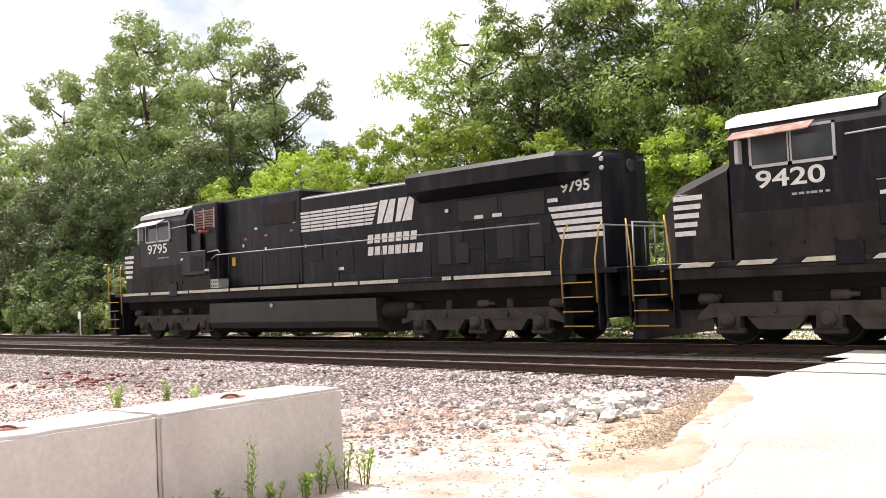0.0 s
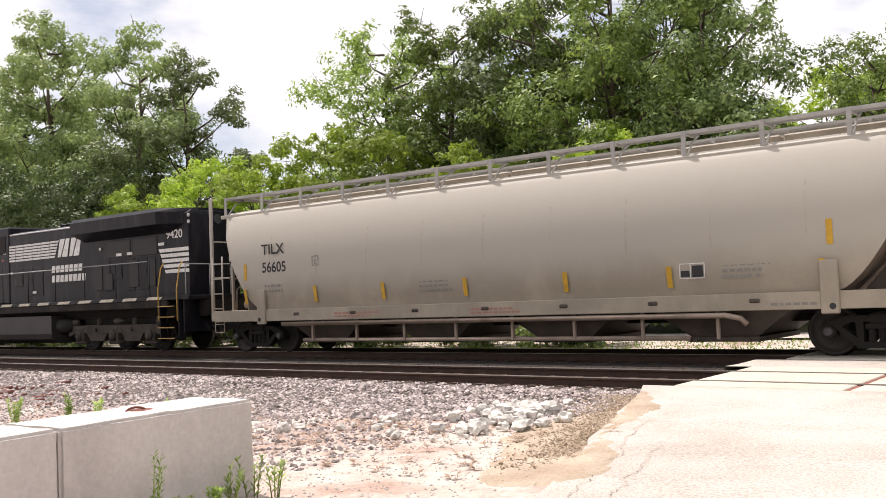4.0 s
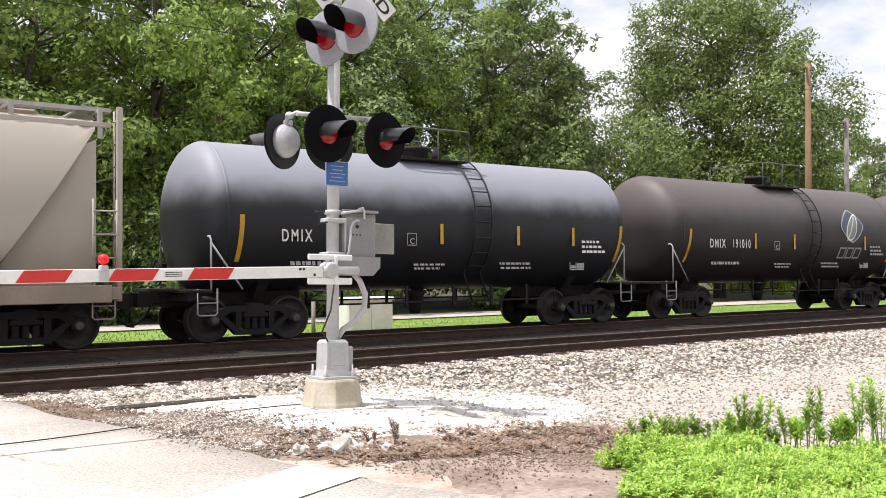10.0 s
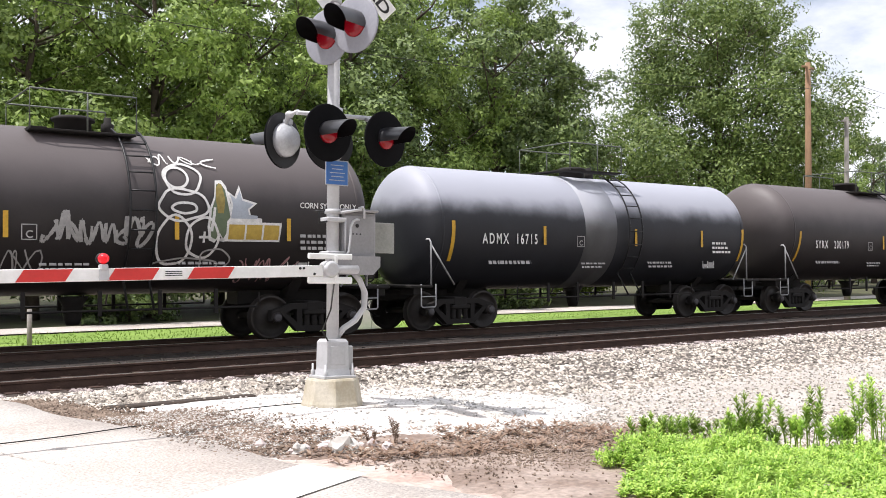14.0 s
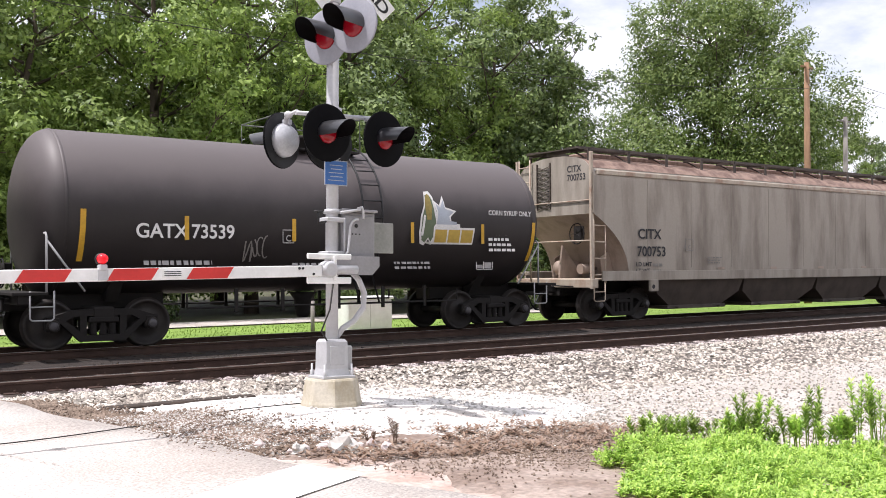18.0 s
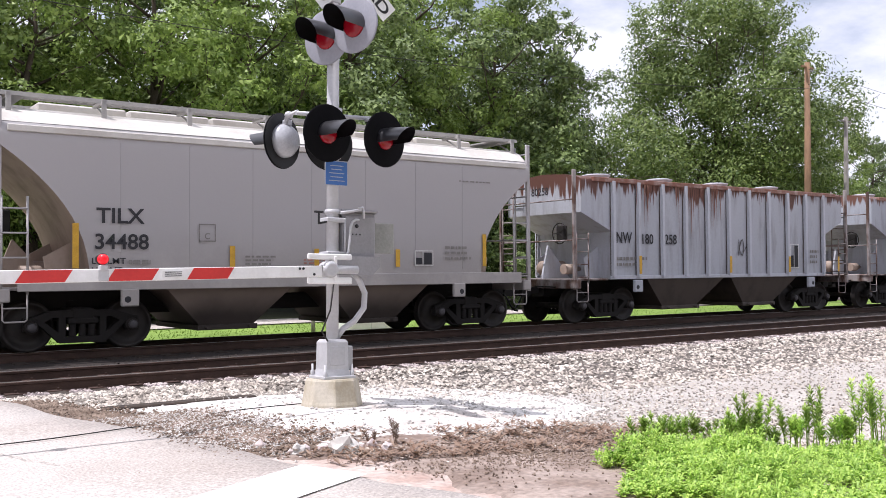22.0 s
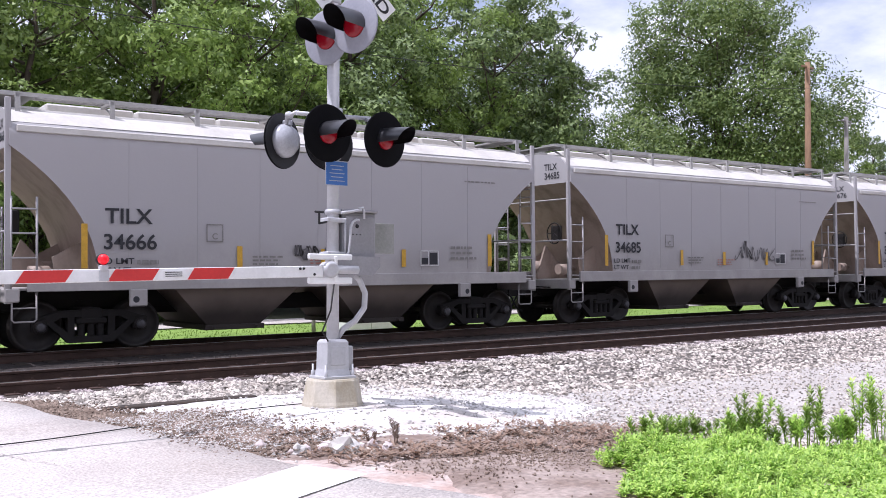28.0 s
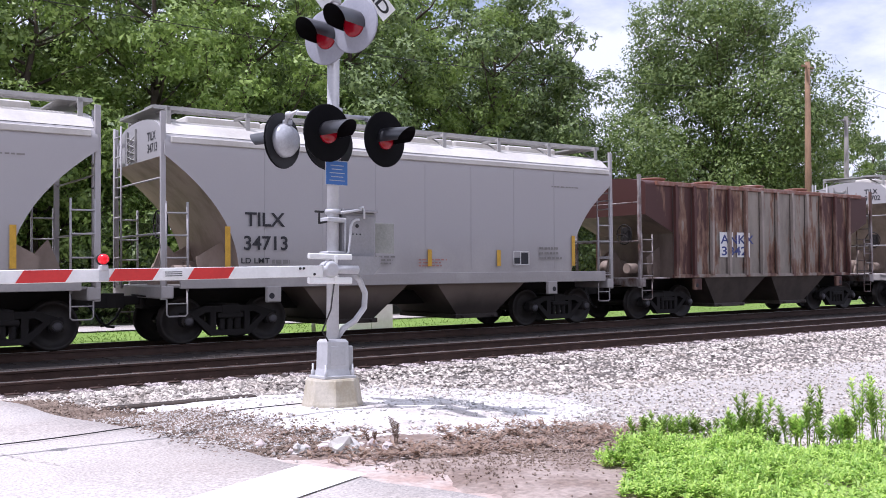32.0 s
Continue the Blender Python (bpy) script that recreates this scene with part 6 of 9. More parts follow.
def seams(car, wz, xs, z0, z1, material, w=0.022, y=-1, proud=0.007):
    """Raised welded seams that follow the side."""
    for x in xs:
        g = Geo()
        zs = steps(z0, z1, 0.3)
        g.rings([[(x + a, y * (wz(z) + b), z) for a, b in ((-w, -0.004), (-w * 0.8, proud), (w * 0.8, proud), (w, -0.004))] for z in zs], False)
        part("seam", g, material, car)


def hatches(car, B, zt, n, material, roundh=False, w=0.5):
    for k in range(n):
        x = -B + 2 * B * (k + 0.5) / n
        if roundh:
            for y in (-0.55, 0.55) if n > 5 else (0.0,):
                part("roof_hatch", shared("round_hatch_" + material.name, lambda: Geo().lathe((0, 0, 0), (0, 0, 1), [(-0.12, 0.36), (0.06, 0.36), (0.08, 0.40), (0.11, 0.40), (0.13, 0.32), (0.14, 0.05)], 20), material), None, car, at=pose(x, y, zt))
        else:
            part("roof_hatch", shared("hatch_%.2f_%s" % (2 * B / n, material.name), lambda: Geo().box(-B / n + 0.03, B / n - 0.03, -0.32, 0.32, -0.05, 0.14, 0.03), material), None, car, at=pose(x, 0, zt))


def round_hopper(c, B, paint, mark, number, label, pipes=False, tag=False, bays=4, power=1.7, slope=1.85, tall=False):
    car, wz, body = hopper(c, B, "round", paint, label, bays=bays, slope=slope, hook=0.40, ztop_end=4.05 if tall else 3.85, bay_paint=P_DIRT, power=power, tall=tall, end_paint=P_DIRT, mouth=0.36)
    running_boards(car, B - 0.05, 4.50, -0.92, -0.44, P_GRATING, 1.62, 3.90, -1.12)
    zc = 4.10 if tall else 3.86
    part("roof_chord", Geo().box(-(B - 0.1), B - 0.1, -1.135, -1.06, zc, zc + 0.10, 0.01), paint, car)
    part("roof_chord", Geo().box(-(B - 0.1), B - 0.1, 1.06, 1.135, zc, zc + 0.10, 0.01), paint, car)
    hatches(car, B - 1.2, 4.32 if tall else 4.12, 8, paint)
    seams(car, wz, [-(B - 2.6) + 2 * (B - 2.6) * k / 8 for k in range(9)], 2.05, 3.20, P_SEAM, 0.030, proud=0.0025)
    y = -(wz(2.4) + 0.006)
    ts, tx = (0.74, 0.36) if tall else (1.0, 0.0)
    word(mark, -(B - 2.30) + tx, y, 2.70 - 0.09 * (ts < 1), 0.28 * ts, P_BLACKST, car, 1.12)
    word(number, -(B - 2.30) + tx, y, 2.21 - 0.15 * (ts < 1), 0.28 * ts, P_BLACKST, car, 1.0)
    if tall:
        for s in (-1, 1):
            for q in (-1.22, 1.22):
                part("end_sheet", Geo().prism([(s * (B - 0.40), 1.2), (s * (B - 0.40), 3.85), (s * (B - 0.62), 3.75), (s * (B - 2.25), 1.2)], q - 0.015, q + 0.015), paint, car, "cream end side sheet")
            part("end_panel", Geo().box(s * (B - 0.42) - 0.02, s * (B - 0.42) + 0.02, -1.2, 1.2, 1.2, 3.85, 0.006), paint, car)
            for k in range(9):
                part("louvre", Geo().box(s * (B - 0.38) - 0.03, s * (B - 0.38) + 0.02, -0.75, -0.1, 2.35 + 0.13 * k, 2.41 + 0.13 * k), paint, car)
    else:
        for s in (-1, 1):
            part("end_panel", Geo().box(s * (B - 0.40) - 0.02, s * (B - 0.40) + 0.02, -0.98, 0.98, 2.75, 3.88, 0.006), P_ENDBROWN, car, "brown framed end sheet")
            for q in (-0.95, -0.35, 0.35, 0.95):
                part("end_stiffener", Geo().box(s * (B - 0.35) - 0.04, s * (B - 0.35) + 0.04, q - 0.04, q + 0.04, 1.16, 3.88, 0.008), paint, car)
            part("end_beam", Geo().box(s * (B - 0.35) - 0.05, s * (B - 0.35) + 0.05, -1.05, 1.05, 2.62, 2.76, 0.01), paint, car)
            part("end_hopper_sheet", Geo().prism([(s * (B - 0.42), 2.75), (s * (B - 0.46), 2.62), (s * (B - 1.9), 1.2), (s * (B - 1.8), 1.2)], -1.0, 1.0), P_ENDBROWN, car)
            for q in (-0.62, 0.1, 0.66):
                part("brake_gear", Geo().lathe((s * (B - 0.75) - 0.24, q, 1.36 + 0.16 * (q > 0)), (1, 0, 0), [(0, 0.04), (0.03, 0.12), (0.34, 0.12), (0.40, 0.07), (0.48, 0.05)], 12), P_TAN, car)
            part("brake_pipe", Geo().tube([(s * (B - 0.30), -0.8, 1.2), (s * (B - 0.34), -0.8, 1.8), (s * (B - 0.55), -0.6, 2.1), (s * (B - 0.6), 0.2, 2.2)], 0.025, 6), P_ENDBROWN, car)
    small_print(car, -(B - 2.38), -(wz(1.75) + 0.012), 1.66, 0.95, 0.28, 2, P_GREYST, 1)
    small_print(car, -1.9, -(wz(1.6) + 0.012), 1.5, 1.0, 0.32, 3, P_GREYST, 2)
    small_print(car, B - 4.2, -(wz(1.6) + 0.012), 1.5, 1.0, 0.34, 3, P_GREYST, 3)
    small_print(car, -(B - 5.0), -1.556, 0.95, 1.6, 0.16, 2, P_REDST, 4)
    small_print(car, -0.4, -1.556, 0.95, 1.5, 0.16, 2, P_REDST, 5)
    small_print(car, B - 3.3, -1.556, 0.96, 0.9, 0.1, 1, P_GREYST, 6)
    frame_box(car, B - 5.05, -(wz(1.6) + 0.014), 1.52, 0.52, 0.30, P_WHITE)
    g = Geo()
    for a in ((0, 0.24, 0, 0.02), (0, 0.24, 0.24, 0.26), (0, 0.02, 0, 0.26), (0.22, 0.24, 0, 0.26)):
        g.box(a[0], a[1], -0.003, 0, a[2], a[3])
    part("plate_box", g, P_GREYST, car, at=pose(-(B - 4.25), y, 2.30))
    word("C", -(B - 4.32), y - 0.003, 2.34, 0.12, P_GREYST, car)
    if tall:
        reflector(car, -6.88, -(wz(2.0) + 0.008), 1.62, 0.84, 0)
    for x in [-(B - (1.62 if not tall else 2.57)), -(B - 4.35), -(B - 6.7), -(B - 9.2), B - 7.6, B - 5.25, B - 2.35]:
        reflector(car, x, -(wz(1.5) + 0.02), 1.36, 0.42, 8)
    for x in ((B - 2.2,) if tall else (-(B - 1.62), B - 2.2)):
        reflector(car, x, -(wz(2.2) + 0.008), 2.02, 0.45, 0)
    if pipes:
        p = Geo().tube([(-(B - 3.4), -1.35, 0.78), (-(B - 3.0), -1.5, 0.80), (B - 4.2, -1.5, 0.80), (B - 3.9, -1.5, 0.74), (B - 3.8, -1.45, 0.62)], 0.055, 10)
        part("air_pipe", p, P_TAN, car, "long discharge pipe below the sill")
        part("air_pipe", Geo().tube([(-(B - 3.6), -1.3, 0.36), (B - 5.0, -1.3, 0.36)], 0.05, 10), P_TAN, car)
        for x in steps(-(B - 4.0), B - 4.4, 1.6):
            part("pipe_hanger", Geo().box(x - 0.03, x + 0.03, -1.38, -1.32, 0.34, 0.92), P_TAN, car)
        for x in steps(-(B - 3.6), B - 3.6, 2.0):
            part("valve", Geo().box(x - 0.1, x + 0.1, -1.58, -1.5, 1.02, 1.1, 0.02), P_DIRT, car)
    return car, wz


def flat_hopper(c, B, paint, mark, number, label, bays=2, size=0.28, text_x=1.62, zmark=2.32, slope=1.5, zt=3.62, power=0.43, citx=False, tags=(), reflect=(), seam_n=6, endlabel=True, narrow=1.08):
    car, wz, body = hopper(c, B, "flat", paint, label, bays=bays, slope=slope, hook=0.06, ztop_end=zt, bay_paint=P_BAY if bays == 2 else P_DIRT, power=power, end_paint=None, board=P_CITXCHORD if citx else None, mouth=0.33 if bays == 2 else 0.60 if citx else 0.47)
    running_boards(car, B - 0.02, 4.64, -1.02, -0.50, P_DIRT if citx else P_GRATING, 1.62, 4.20, -1.16)
    for y in (-1.52, 1.52):
        part("roof_chord", Geo().box(-(B - 0.18), B - 0.18, y - 0.035, y + 0.035, 3.86, 3.98, 0.012), P_CITXCHORD if citx else P_ROOFLIT if bays == 2 else paint, car)
        part("side_chord", Geo().box(-(B - 0.35), B - 0.35, y - 0.03, y + 0.03, 1.10, 1.36, 0.01), paint, car)
    if citx:
        prof = [(y, z + 0.006) for y, z in ((-1.41, 4.04), (-1.17, 4.255), (-0.86, 4.368), (-0.4, 4.43), (0.4, 4.43), (0.86, 4.368), (1.17, 4.255), (1.41, 4.04))]
        part("roof_sheet", Geo().rings([[(x, y, z) for y, z in prof] for x in steps(-(B - 0.1), B - 0.1, 1.2)], False, cap=False, closed=False), P_CITXROOF, car, "rust-mottled roof sheet")
    elif bays == 2:
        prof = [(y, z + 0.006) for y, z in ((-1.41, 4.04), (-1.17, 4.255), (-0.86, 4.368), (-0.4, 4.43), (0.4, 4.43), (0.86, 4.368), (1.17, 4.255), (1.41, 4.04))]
        part("roof_sheet", Geo().rings([[(x, y, z) for y, z in prof] for x in steps(-(B - 0.1), B - 0.1, 1.2)], False, cap=False, closed=False), P_ROOFLIT, car, "cream roof sheet, paled in colour for sunlight")
    hatches(car, B - 0.9, 4.46, 6, P_CITXROOF if citx else P_ROOFLIT if bays == 2 else paint)
    seams(car, wz, [-(B - 2.1) + 2 * (B - 2.1) * k / seam_n for k in range(seam_n + 1)], 1.45, 3.8, paint, 0.010)
    y = -1.538
    word(mark, -(B - text_x) + 0.04, y, zmark, size, P_BLACKST, car, narrow)
    word(number, -(B - text_x) - (0.2 if len(number) > 5 and size > 0.3 else 0), y, zmark - 0.47, size, P_BLACKST, car, narrow * (1.25 if narrow < 1 else 0.95))
    word("LD LMT", -(B - text_x) - 0.05, y, zmark - 0.74, 0.11, P_BLACKST, car, 1.2)
    word("LT WT", -(B - text_x) - 0.05, y, zmark - 0.91, 0.11, P_BLACKST, car, 1.2)
    small_print(car, -(B - text_x) + 0.62, y, zmark - 0.91, 0.42, 0.32, 2, P_GREYST, 1)
    small_print(car, B - 2.62, y, 1.66, 0.78, 0.36, 3, P_GREYST, 2)
    small_print(car, -(B - text_x) + 2.9, y, 1.55, 0.7, 0.22, 3, P_GREYST, 3)
    small_print(car, B - 6.2, y, 1.5, 0.8, 0.2, 3, P_REDST, 4)
    small_print(car, B - 2.2, y, 3.45, 1.2, 0.06, 1, P_GREYST, 4)
    frame_box(car, B - 3.45, y, 1.52, 0.50, 0.34, P_WHITE)
    g = Geo()
    for a in ((0, 0.34, 0, 0.02), (0, 0.34, 0.32, 0.34), (0, 0.02, 0, 0.34), (0.32, 0.34, 0, 0.34)):
        g.box(a[0], a[1], -0.003, 0, a[2], a[3])
    part("plate_box", g, P_GREYST, car, at=pose(-(B - text_x) + 1.95, y, zmark - 0.32))
    word("C", -(B - text_x) + 2.06, y - 0.003, zmark - 0.27, 0.12, P_GREYST, car)
    for x, z, h in reflect:
        reflector(car, x, y, z, h, 0.0, 0.30 if h < 0.15 else 0.11, P_TAN if citx else None)
    # lattice step and marks on the end sheet
    lat = Geo()
    z0, z1 = max(zt, 3.0) + 0.04, 4.30
    for y0 in (0.10, 0.62):
        lat.box(-(B - 0.02), -(B - 0.06), y0 - 0.015, y0 + 0.015, z0, z1)
    for k in range(int((z1 - z0) / 0.13)):
        za = z0 + 0.13 * k
        for q in ((0.10, 0.62), (0.62, 0.10)):
            lat.tube([(-(B - 0.035), q[0], za), (-(B - 0.035), (q[0] + q[1]) / 2, za + 0.065), (-(B - 0.035), q[1], za + 0.13)], 0.012, 4)
    part("end_lattice", lat, P_DIRT if citx else P_GRATING, car, "open lattice step at the end of the roof")
    if endlabel:
        word(mark, -(B - 0.054), -0.55, 3.98, 0.17, P_BLACKST, car, 1.0, turn=90)
        word(number, -(B - 0.054), -0.55, 3.75, 0.17, P_BLACKST, car, 1.0, turn=90)
    for x, z, w, h, m, sd in tags:
        scribble(car, x, y - 0.002, z, w, h, m, sd)
    return car, wz


def rib_hopper(c, B, paint, rib_paint, mark, number, label, ribs=10, words=(), dark=False):
    car, wz, body = hopper(c, B, "nw", paint, label, bays=2, slope=1.15, hook=0.30, ztop_end=2.88, bay_paint=P_DIRT, mouth=0.40, end_paint=P_ENDBROWN if mark == "ANKX" else P_DIRT if dark else P_NWPOST, board=P_NWCAGE if mark == "ANKX" or not dark else P_BLACKCAGE)
    X0 = B - (1.42 if ribs == 10 else 1.47)
    for y in (-1, 1):
        part("roof_edge", Geo().box(-(B - 0.7), B - 0.7, y * 1.46 - 0.05, y * 1.46 + 0.05, 3.68, 3.80, 0.012), P_RUST, car, "rust-eaten roof edge")
        part("side_chord", Geo().box(-(X0 + 0.1), X0 + 0.1, y * 1.45 - 0.03, y * 1.45 + 0.03, 1.14, 1.24, 0.012), rib_paint, car)
        for k in range(ribs + 1):
            x = -X0 + 2 * X0 * k / ribs
            g = Geo()
            g.rings([[(x + a, y * b, z) for a, b in ((-0.06, 1.42), (-0.045, 1.545), (0.045, 1.545), (0.06, 1.42))] for z in (1.2, 3.72)], False)
            part("side_post", g, rib_paint, car)
            # thin dark strip paints the shade line beside the post
            part("post_seam", Geo().box(x - 0.085, x - 0.055, y * 1.451 - 0.004, y * 1.451 + 0.004, 1.24, 3.68), P_DIRT, car)
    part("roof", Geo().rings([[(x, y, z) for y, z in ((-1.44, 3.74), (-0.75, 3.90), (0, 3.955), (0.75, 3.90), (1.44, 3.74))] for x in (-(B - 0.7), B - 0.7)], False, cap=False, closed=False), P_RUST, car)
    hatches(car, B - 1.0, 3.93, 4, rib_paint if not dark else P_RUST, True)
    y = -1.458
    return car, X0, y


# ---- tank cars
def clip(poly, z, keep_above):
    out = []
    for (xa, za), (xb, zb) in zip(poly, poly[1:] + poly[:1]):
        ia, ib = (za >= z) == keep_above, (zb >= z) == keep_above
        if ia:
            out.append((xa, za))
        if ia != ib:
            k = (z - za) / (zb - za)
            out.append((xa + (xb - xa) * k, z))
    return out


def outline(car, pts, side, off, thick, material, name="graffiti"):
    """A closed painted line that follows the round of the tank."""
    g = Geo()
    n = len(pts)
    for i in range(n):
        (xa, za), (xb, zb) = pts[i], pts[(i + 1) % n]
        d = math.hypot(xb - xa, zb - za) + 1e-6
        nx, nz = -(zb - za) / d * thick, (xb - xa) / d * thick
        ex, ez = (xb - xa) / d * thick * 0.6, (zb - za) / d * thick * 0.6
        q = [(xa - ex - nx, za - ez - nz), (xb + ex - nx, zb + ez - nz), (xb + ex + nx, zb + ez + nz), (xa - ex + nx, za - ez + nz)]
        g.add([(x, side(z) - off - 0.0003 * (i % 7), z) for x, z in q], [(0, 1, 2, 3)])
    return tagged(part(name, g.mesh(name, material), None, car), kind="stuff")


def bubbles(car, side):
    """Overlapping bubble outlines, sprayed in white."""
    k = 0
    for x, z, a, b, w in ((1.62, 3.18, 0.36, 0.30, 0.3), (1.50, 3.20, 0.22, 0.20, 0.0), (1.60, 2.68, 0.48, 0.30, 0.4), (1.45, 2.00, 0.34, 0.46, 0.25), (2.00, 2.06, 0.32, 0.38, 0.25), (1.62, 2.62, 0.24, 0.10, 0.2), (1.75, 1.50, 0.62, 0.18, 0.6), (2.30, 1.62, 0.30, 0.24, 0.5)):
        pts = []
        for i in range(36):
            u = 2 * math.pi * i / 36
            r0 = 1 + 0.12 * w * math.sin(3 * u + k) + 0.10 * w * math.sin(5 * u + 2 * k)
            pts.append((x + a * r0 * math.cos(u), z + b * r0 * math.sin(u)))
        outline(car, pts, side, 0.006 + 0.003 * k, 0.024 if z > 1.7 else 0.016, P_WHITE if z > 1.7 else P_DIMWHITE)
        k += 1
    decal(car, [(1.92, 2.05), (2.12, 2.05), (2.12, 2.10), (1.92, 2.10)], side, 0.03, P_WHITE, "graffiti_cross")
    decal(car, [(2.0, 1.97), (2.045, 1.97), (2.045, 2.18), (2.0, 2.18)], side, 0.034, P_WHITE, "graffiti_cross")


def decal(car, poly, side, off, material, name, label=""):
    """A painted shape that follows the round of the tank, cut into level strips."""
    g = Geo()
    z0, z1 = min(p[1] for p in poly), max(p[1] for p in poly)
    zs = steps(z0 - 1e-4, z1 + 1e-4, 0.09)
    for a, b in zip(zs, zs[1:]):
        q = clip(clip(poly, a, True), b, False)
        if len(q) > 2:
            g.add([(x, side(z) - off, z) for x, z in q], [tuple(range(len(q)))])
    me = g.mesh(name, material)
    bm = bmesh.new()
    bm.from_mesh(me)
    bmesh.ops.remove_doubles(bm, verts=bm.verts, dist=0.0005)
    bm.to_mesh(me)
    bm.free()
    return part(name, me, None, car, label)


def tank_car(c, paint, mark, number, label, R=1.58, zc=2.56, H=5.42, emblem="", wrap=True, condensed=False, tags=(), extra=(), textx=-4.3, band=None, sprayed=False, marks=(-0.32, 1.95, 3.75)):
    car = thing("tank_car", pose(c, YF, 0), label, "tank car", "freight train")
    B = 6.15
    g = Geo()
    prof = [(-H - 0.58 * math.sin(a), R * math.cos(a) ** 0.8) for a in [math.pi / 2 * (1 - k / 9) for k in range(10)]]
    prof = prof + [(-H * 0.5, R), (0, R), (H * 0.5, R)] + [(H + 0.58 * math.sin(a), R * max(0.001, math.cos(a)) ** 0.8) for a in [math.pi / 2 * k / 9 for k in range(10)]]
    g.lathe((0, 0, zc), (1, 0, 0), prof, 48)
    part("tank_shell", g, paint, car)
    for x in (-H, H):
        part("shell_seam", Geo().lathe((x - 0.03, 0, zc), (1, 0, 0), [(0, R - 0.003), (0.01, R + 0.009), (0.05, R + 0.009), (0.06, R - 0.003)], 48, cap=False), paint, car)
    if band:
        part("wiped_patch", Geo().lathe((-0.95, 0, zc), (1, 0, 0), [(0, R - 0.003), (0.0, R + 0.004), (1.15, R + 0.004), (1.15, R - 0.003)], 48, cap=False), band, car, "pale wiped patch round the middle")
    # stub sills, saddles
    for s in (-1, 1):
        part("stub_sill", shared("stub_sill", lambda: Geo().box(-1.5, 1.5, -0.3, 0.3, 0.72, 1.06, 0.02), P_UNDER), None, car, at=pose(s * (B - 1.4), 0, 0))
        part("saddle", Geo().prism([(-0.55, 0.86)] + [((R - 0.08) * math.sin(a), zc - (R - 0.03) * math.cos(a)) for a in [radians(-44 + 88 * k / 10) for k in range(11)]] + [(0.55, 0.86)], s * 4.35 - 0.12, s * 4.35 + 0.12, "yz"), P_UNDER, car)
        part("end_platform", shared("tank_platform", lambda: Geo().box(-0.30, 0.30, -1.45, 1.45, 1.02, 1.08, 0.01), P_UNDER), None, car, at=pose(s * (B - 0.15), 0, 0))
        hr = Geo().tube([(0, -1.42, 1.05), (0, -1.42, 2.05), (0, -1.36, 2.12), (0, 1.36, 2.12), (0, 1.42, 2.05), (0, 1.42, 1.05)], 0.022, 8)
        part("end_handrail", shared("tank_handrail", lambda: hr, M_HOUSING), None, car, at=pose(s * (B - 0.42), 0, 0))
        for y in (-1.42, 1.42):
            part("rail_stay", shared("rail_stay%d%d" % (s, y > 0), lambda: Geo().tube([(-s * 0.65, y, 1.08), (s * 0.0, y, 2.0)], 0.02, 6), M_HOUSING), None, car, at=pose(s * (B - 0.42), 0, 0))
            stirrup(car, s * (B - 0.35), y, M_HOUSING)
        coupler(car, s * (B + 0.05), s)
        part("end_bumper", shared("end_bumper", lambda: Geo().box(-0.1, 0.1, -1.4, 1.4, 0.86, 1.04, 0.015), P_UNDER), None, car, at=pose(s * (B - 0.05), 0, 0))
    brake_wheel(car, -(B - 0.1), 0.7, 1.42, P_UNDER)
    for y in (-1.44, 1.44):
        part("grab_rail", shared("side_walk", lambda: Geo().tube([(-3.2, 0, 0.72), (3.2, 0, 0.72)], 0.022, 6).tube([(-3.2, 0, 1.0), (-3.2, 0, 0.72)], 0.018, 6).tube([(3.2, 0, 1.0), (3.2, 0, 0.72)], 0.018, 6), P_UNDER), None, car, at=pose(0, y, 0))
        for x in (-2.2, -1.2, 0.1, 1.2, 2.3):
            part("hanger", shared("tank_hanger", lambda: Geo().box(-0.035, 0.035, -0.02, 0.02, 0.62, 1.08), P_UNDER), None, car, at=pose(x, y, 0))
    part("bottom_valve", Geo().lathe((0, 0, 0.40), (0, 0, 1), [(0, 0.12), (0.12, 0.16), (0.4, 0.2), (0.55, 0.3)], 14), P_UNDER, car)
    # ladder up the side, platform with rails over the manway
    for s in (-1, 1):
        g = Geo()
        arc = [(0, -(R + 0.10) * math.sin(a), zc - (R + 0.10) * math.cos(a)) for a in [radians(45 + 118 * k / 12) for k in range(13)]]
        for x in (-0.24, 0.24):
            g.tube([(x, q[1] * s, q[2]) for q in [(0, -1.52, 0.72)] + arc], 0.022, 6)
        for k in range(9):
            a = radians(52 + 100 * k / 8)
            yy, zz = -(R + 0.10) * math.sin(a) * s, zc - (R + 0.10) * math.cos(a)
            g.tube([(-0.24, yy, zz), (0.24, yy, zz)], 0.016, 6)
        part("side_ladder", shared("tank_ladder_%d_%.1f" % (s, R), lambda: g, M_BLACK), None, car, at=pose(0.82, 0, 0))
    part("manway_platform", shared("manway_platform", lambda: Geo().box(-1.0, 0.9, -1.0, -0.62, 3.98, 4.02, 0.005).box(-1.0, 0.9, 0.62, 1.0, 3.98, 4.02, 0.005).box(-1.0, -0.7, -1.0, 1.0, 4.00, 4.04, 0.005), P_UNDER), None, car)
    g = Geo()
    for y in (-1.0, 1.0):
        g.tube([(-1.0, y, 4.00), (-1.0, y, 4.72), (0.9, y, 4.72), (0.9, y, 4.00)], 0.018, 6)
        g.tube([(0.0, y, 4.00), (0.0, y, 4.72)], 0.016, 6)
    g.tube([(-1.0, -1.0, 4.72), (-1.0, 1.0, 4.72)], 0.016, 6)
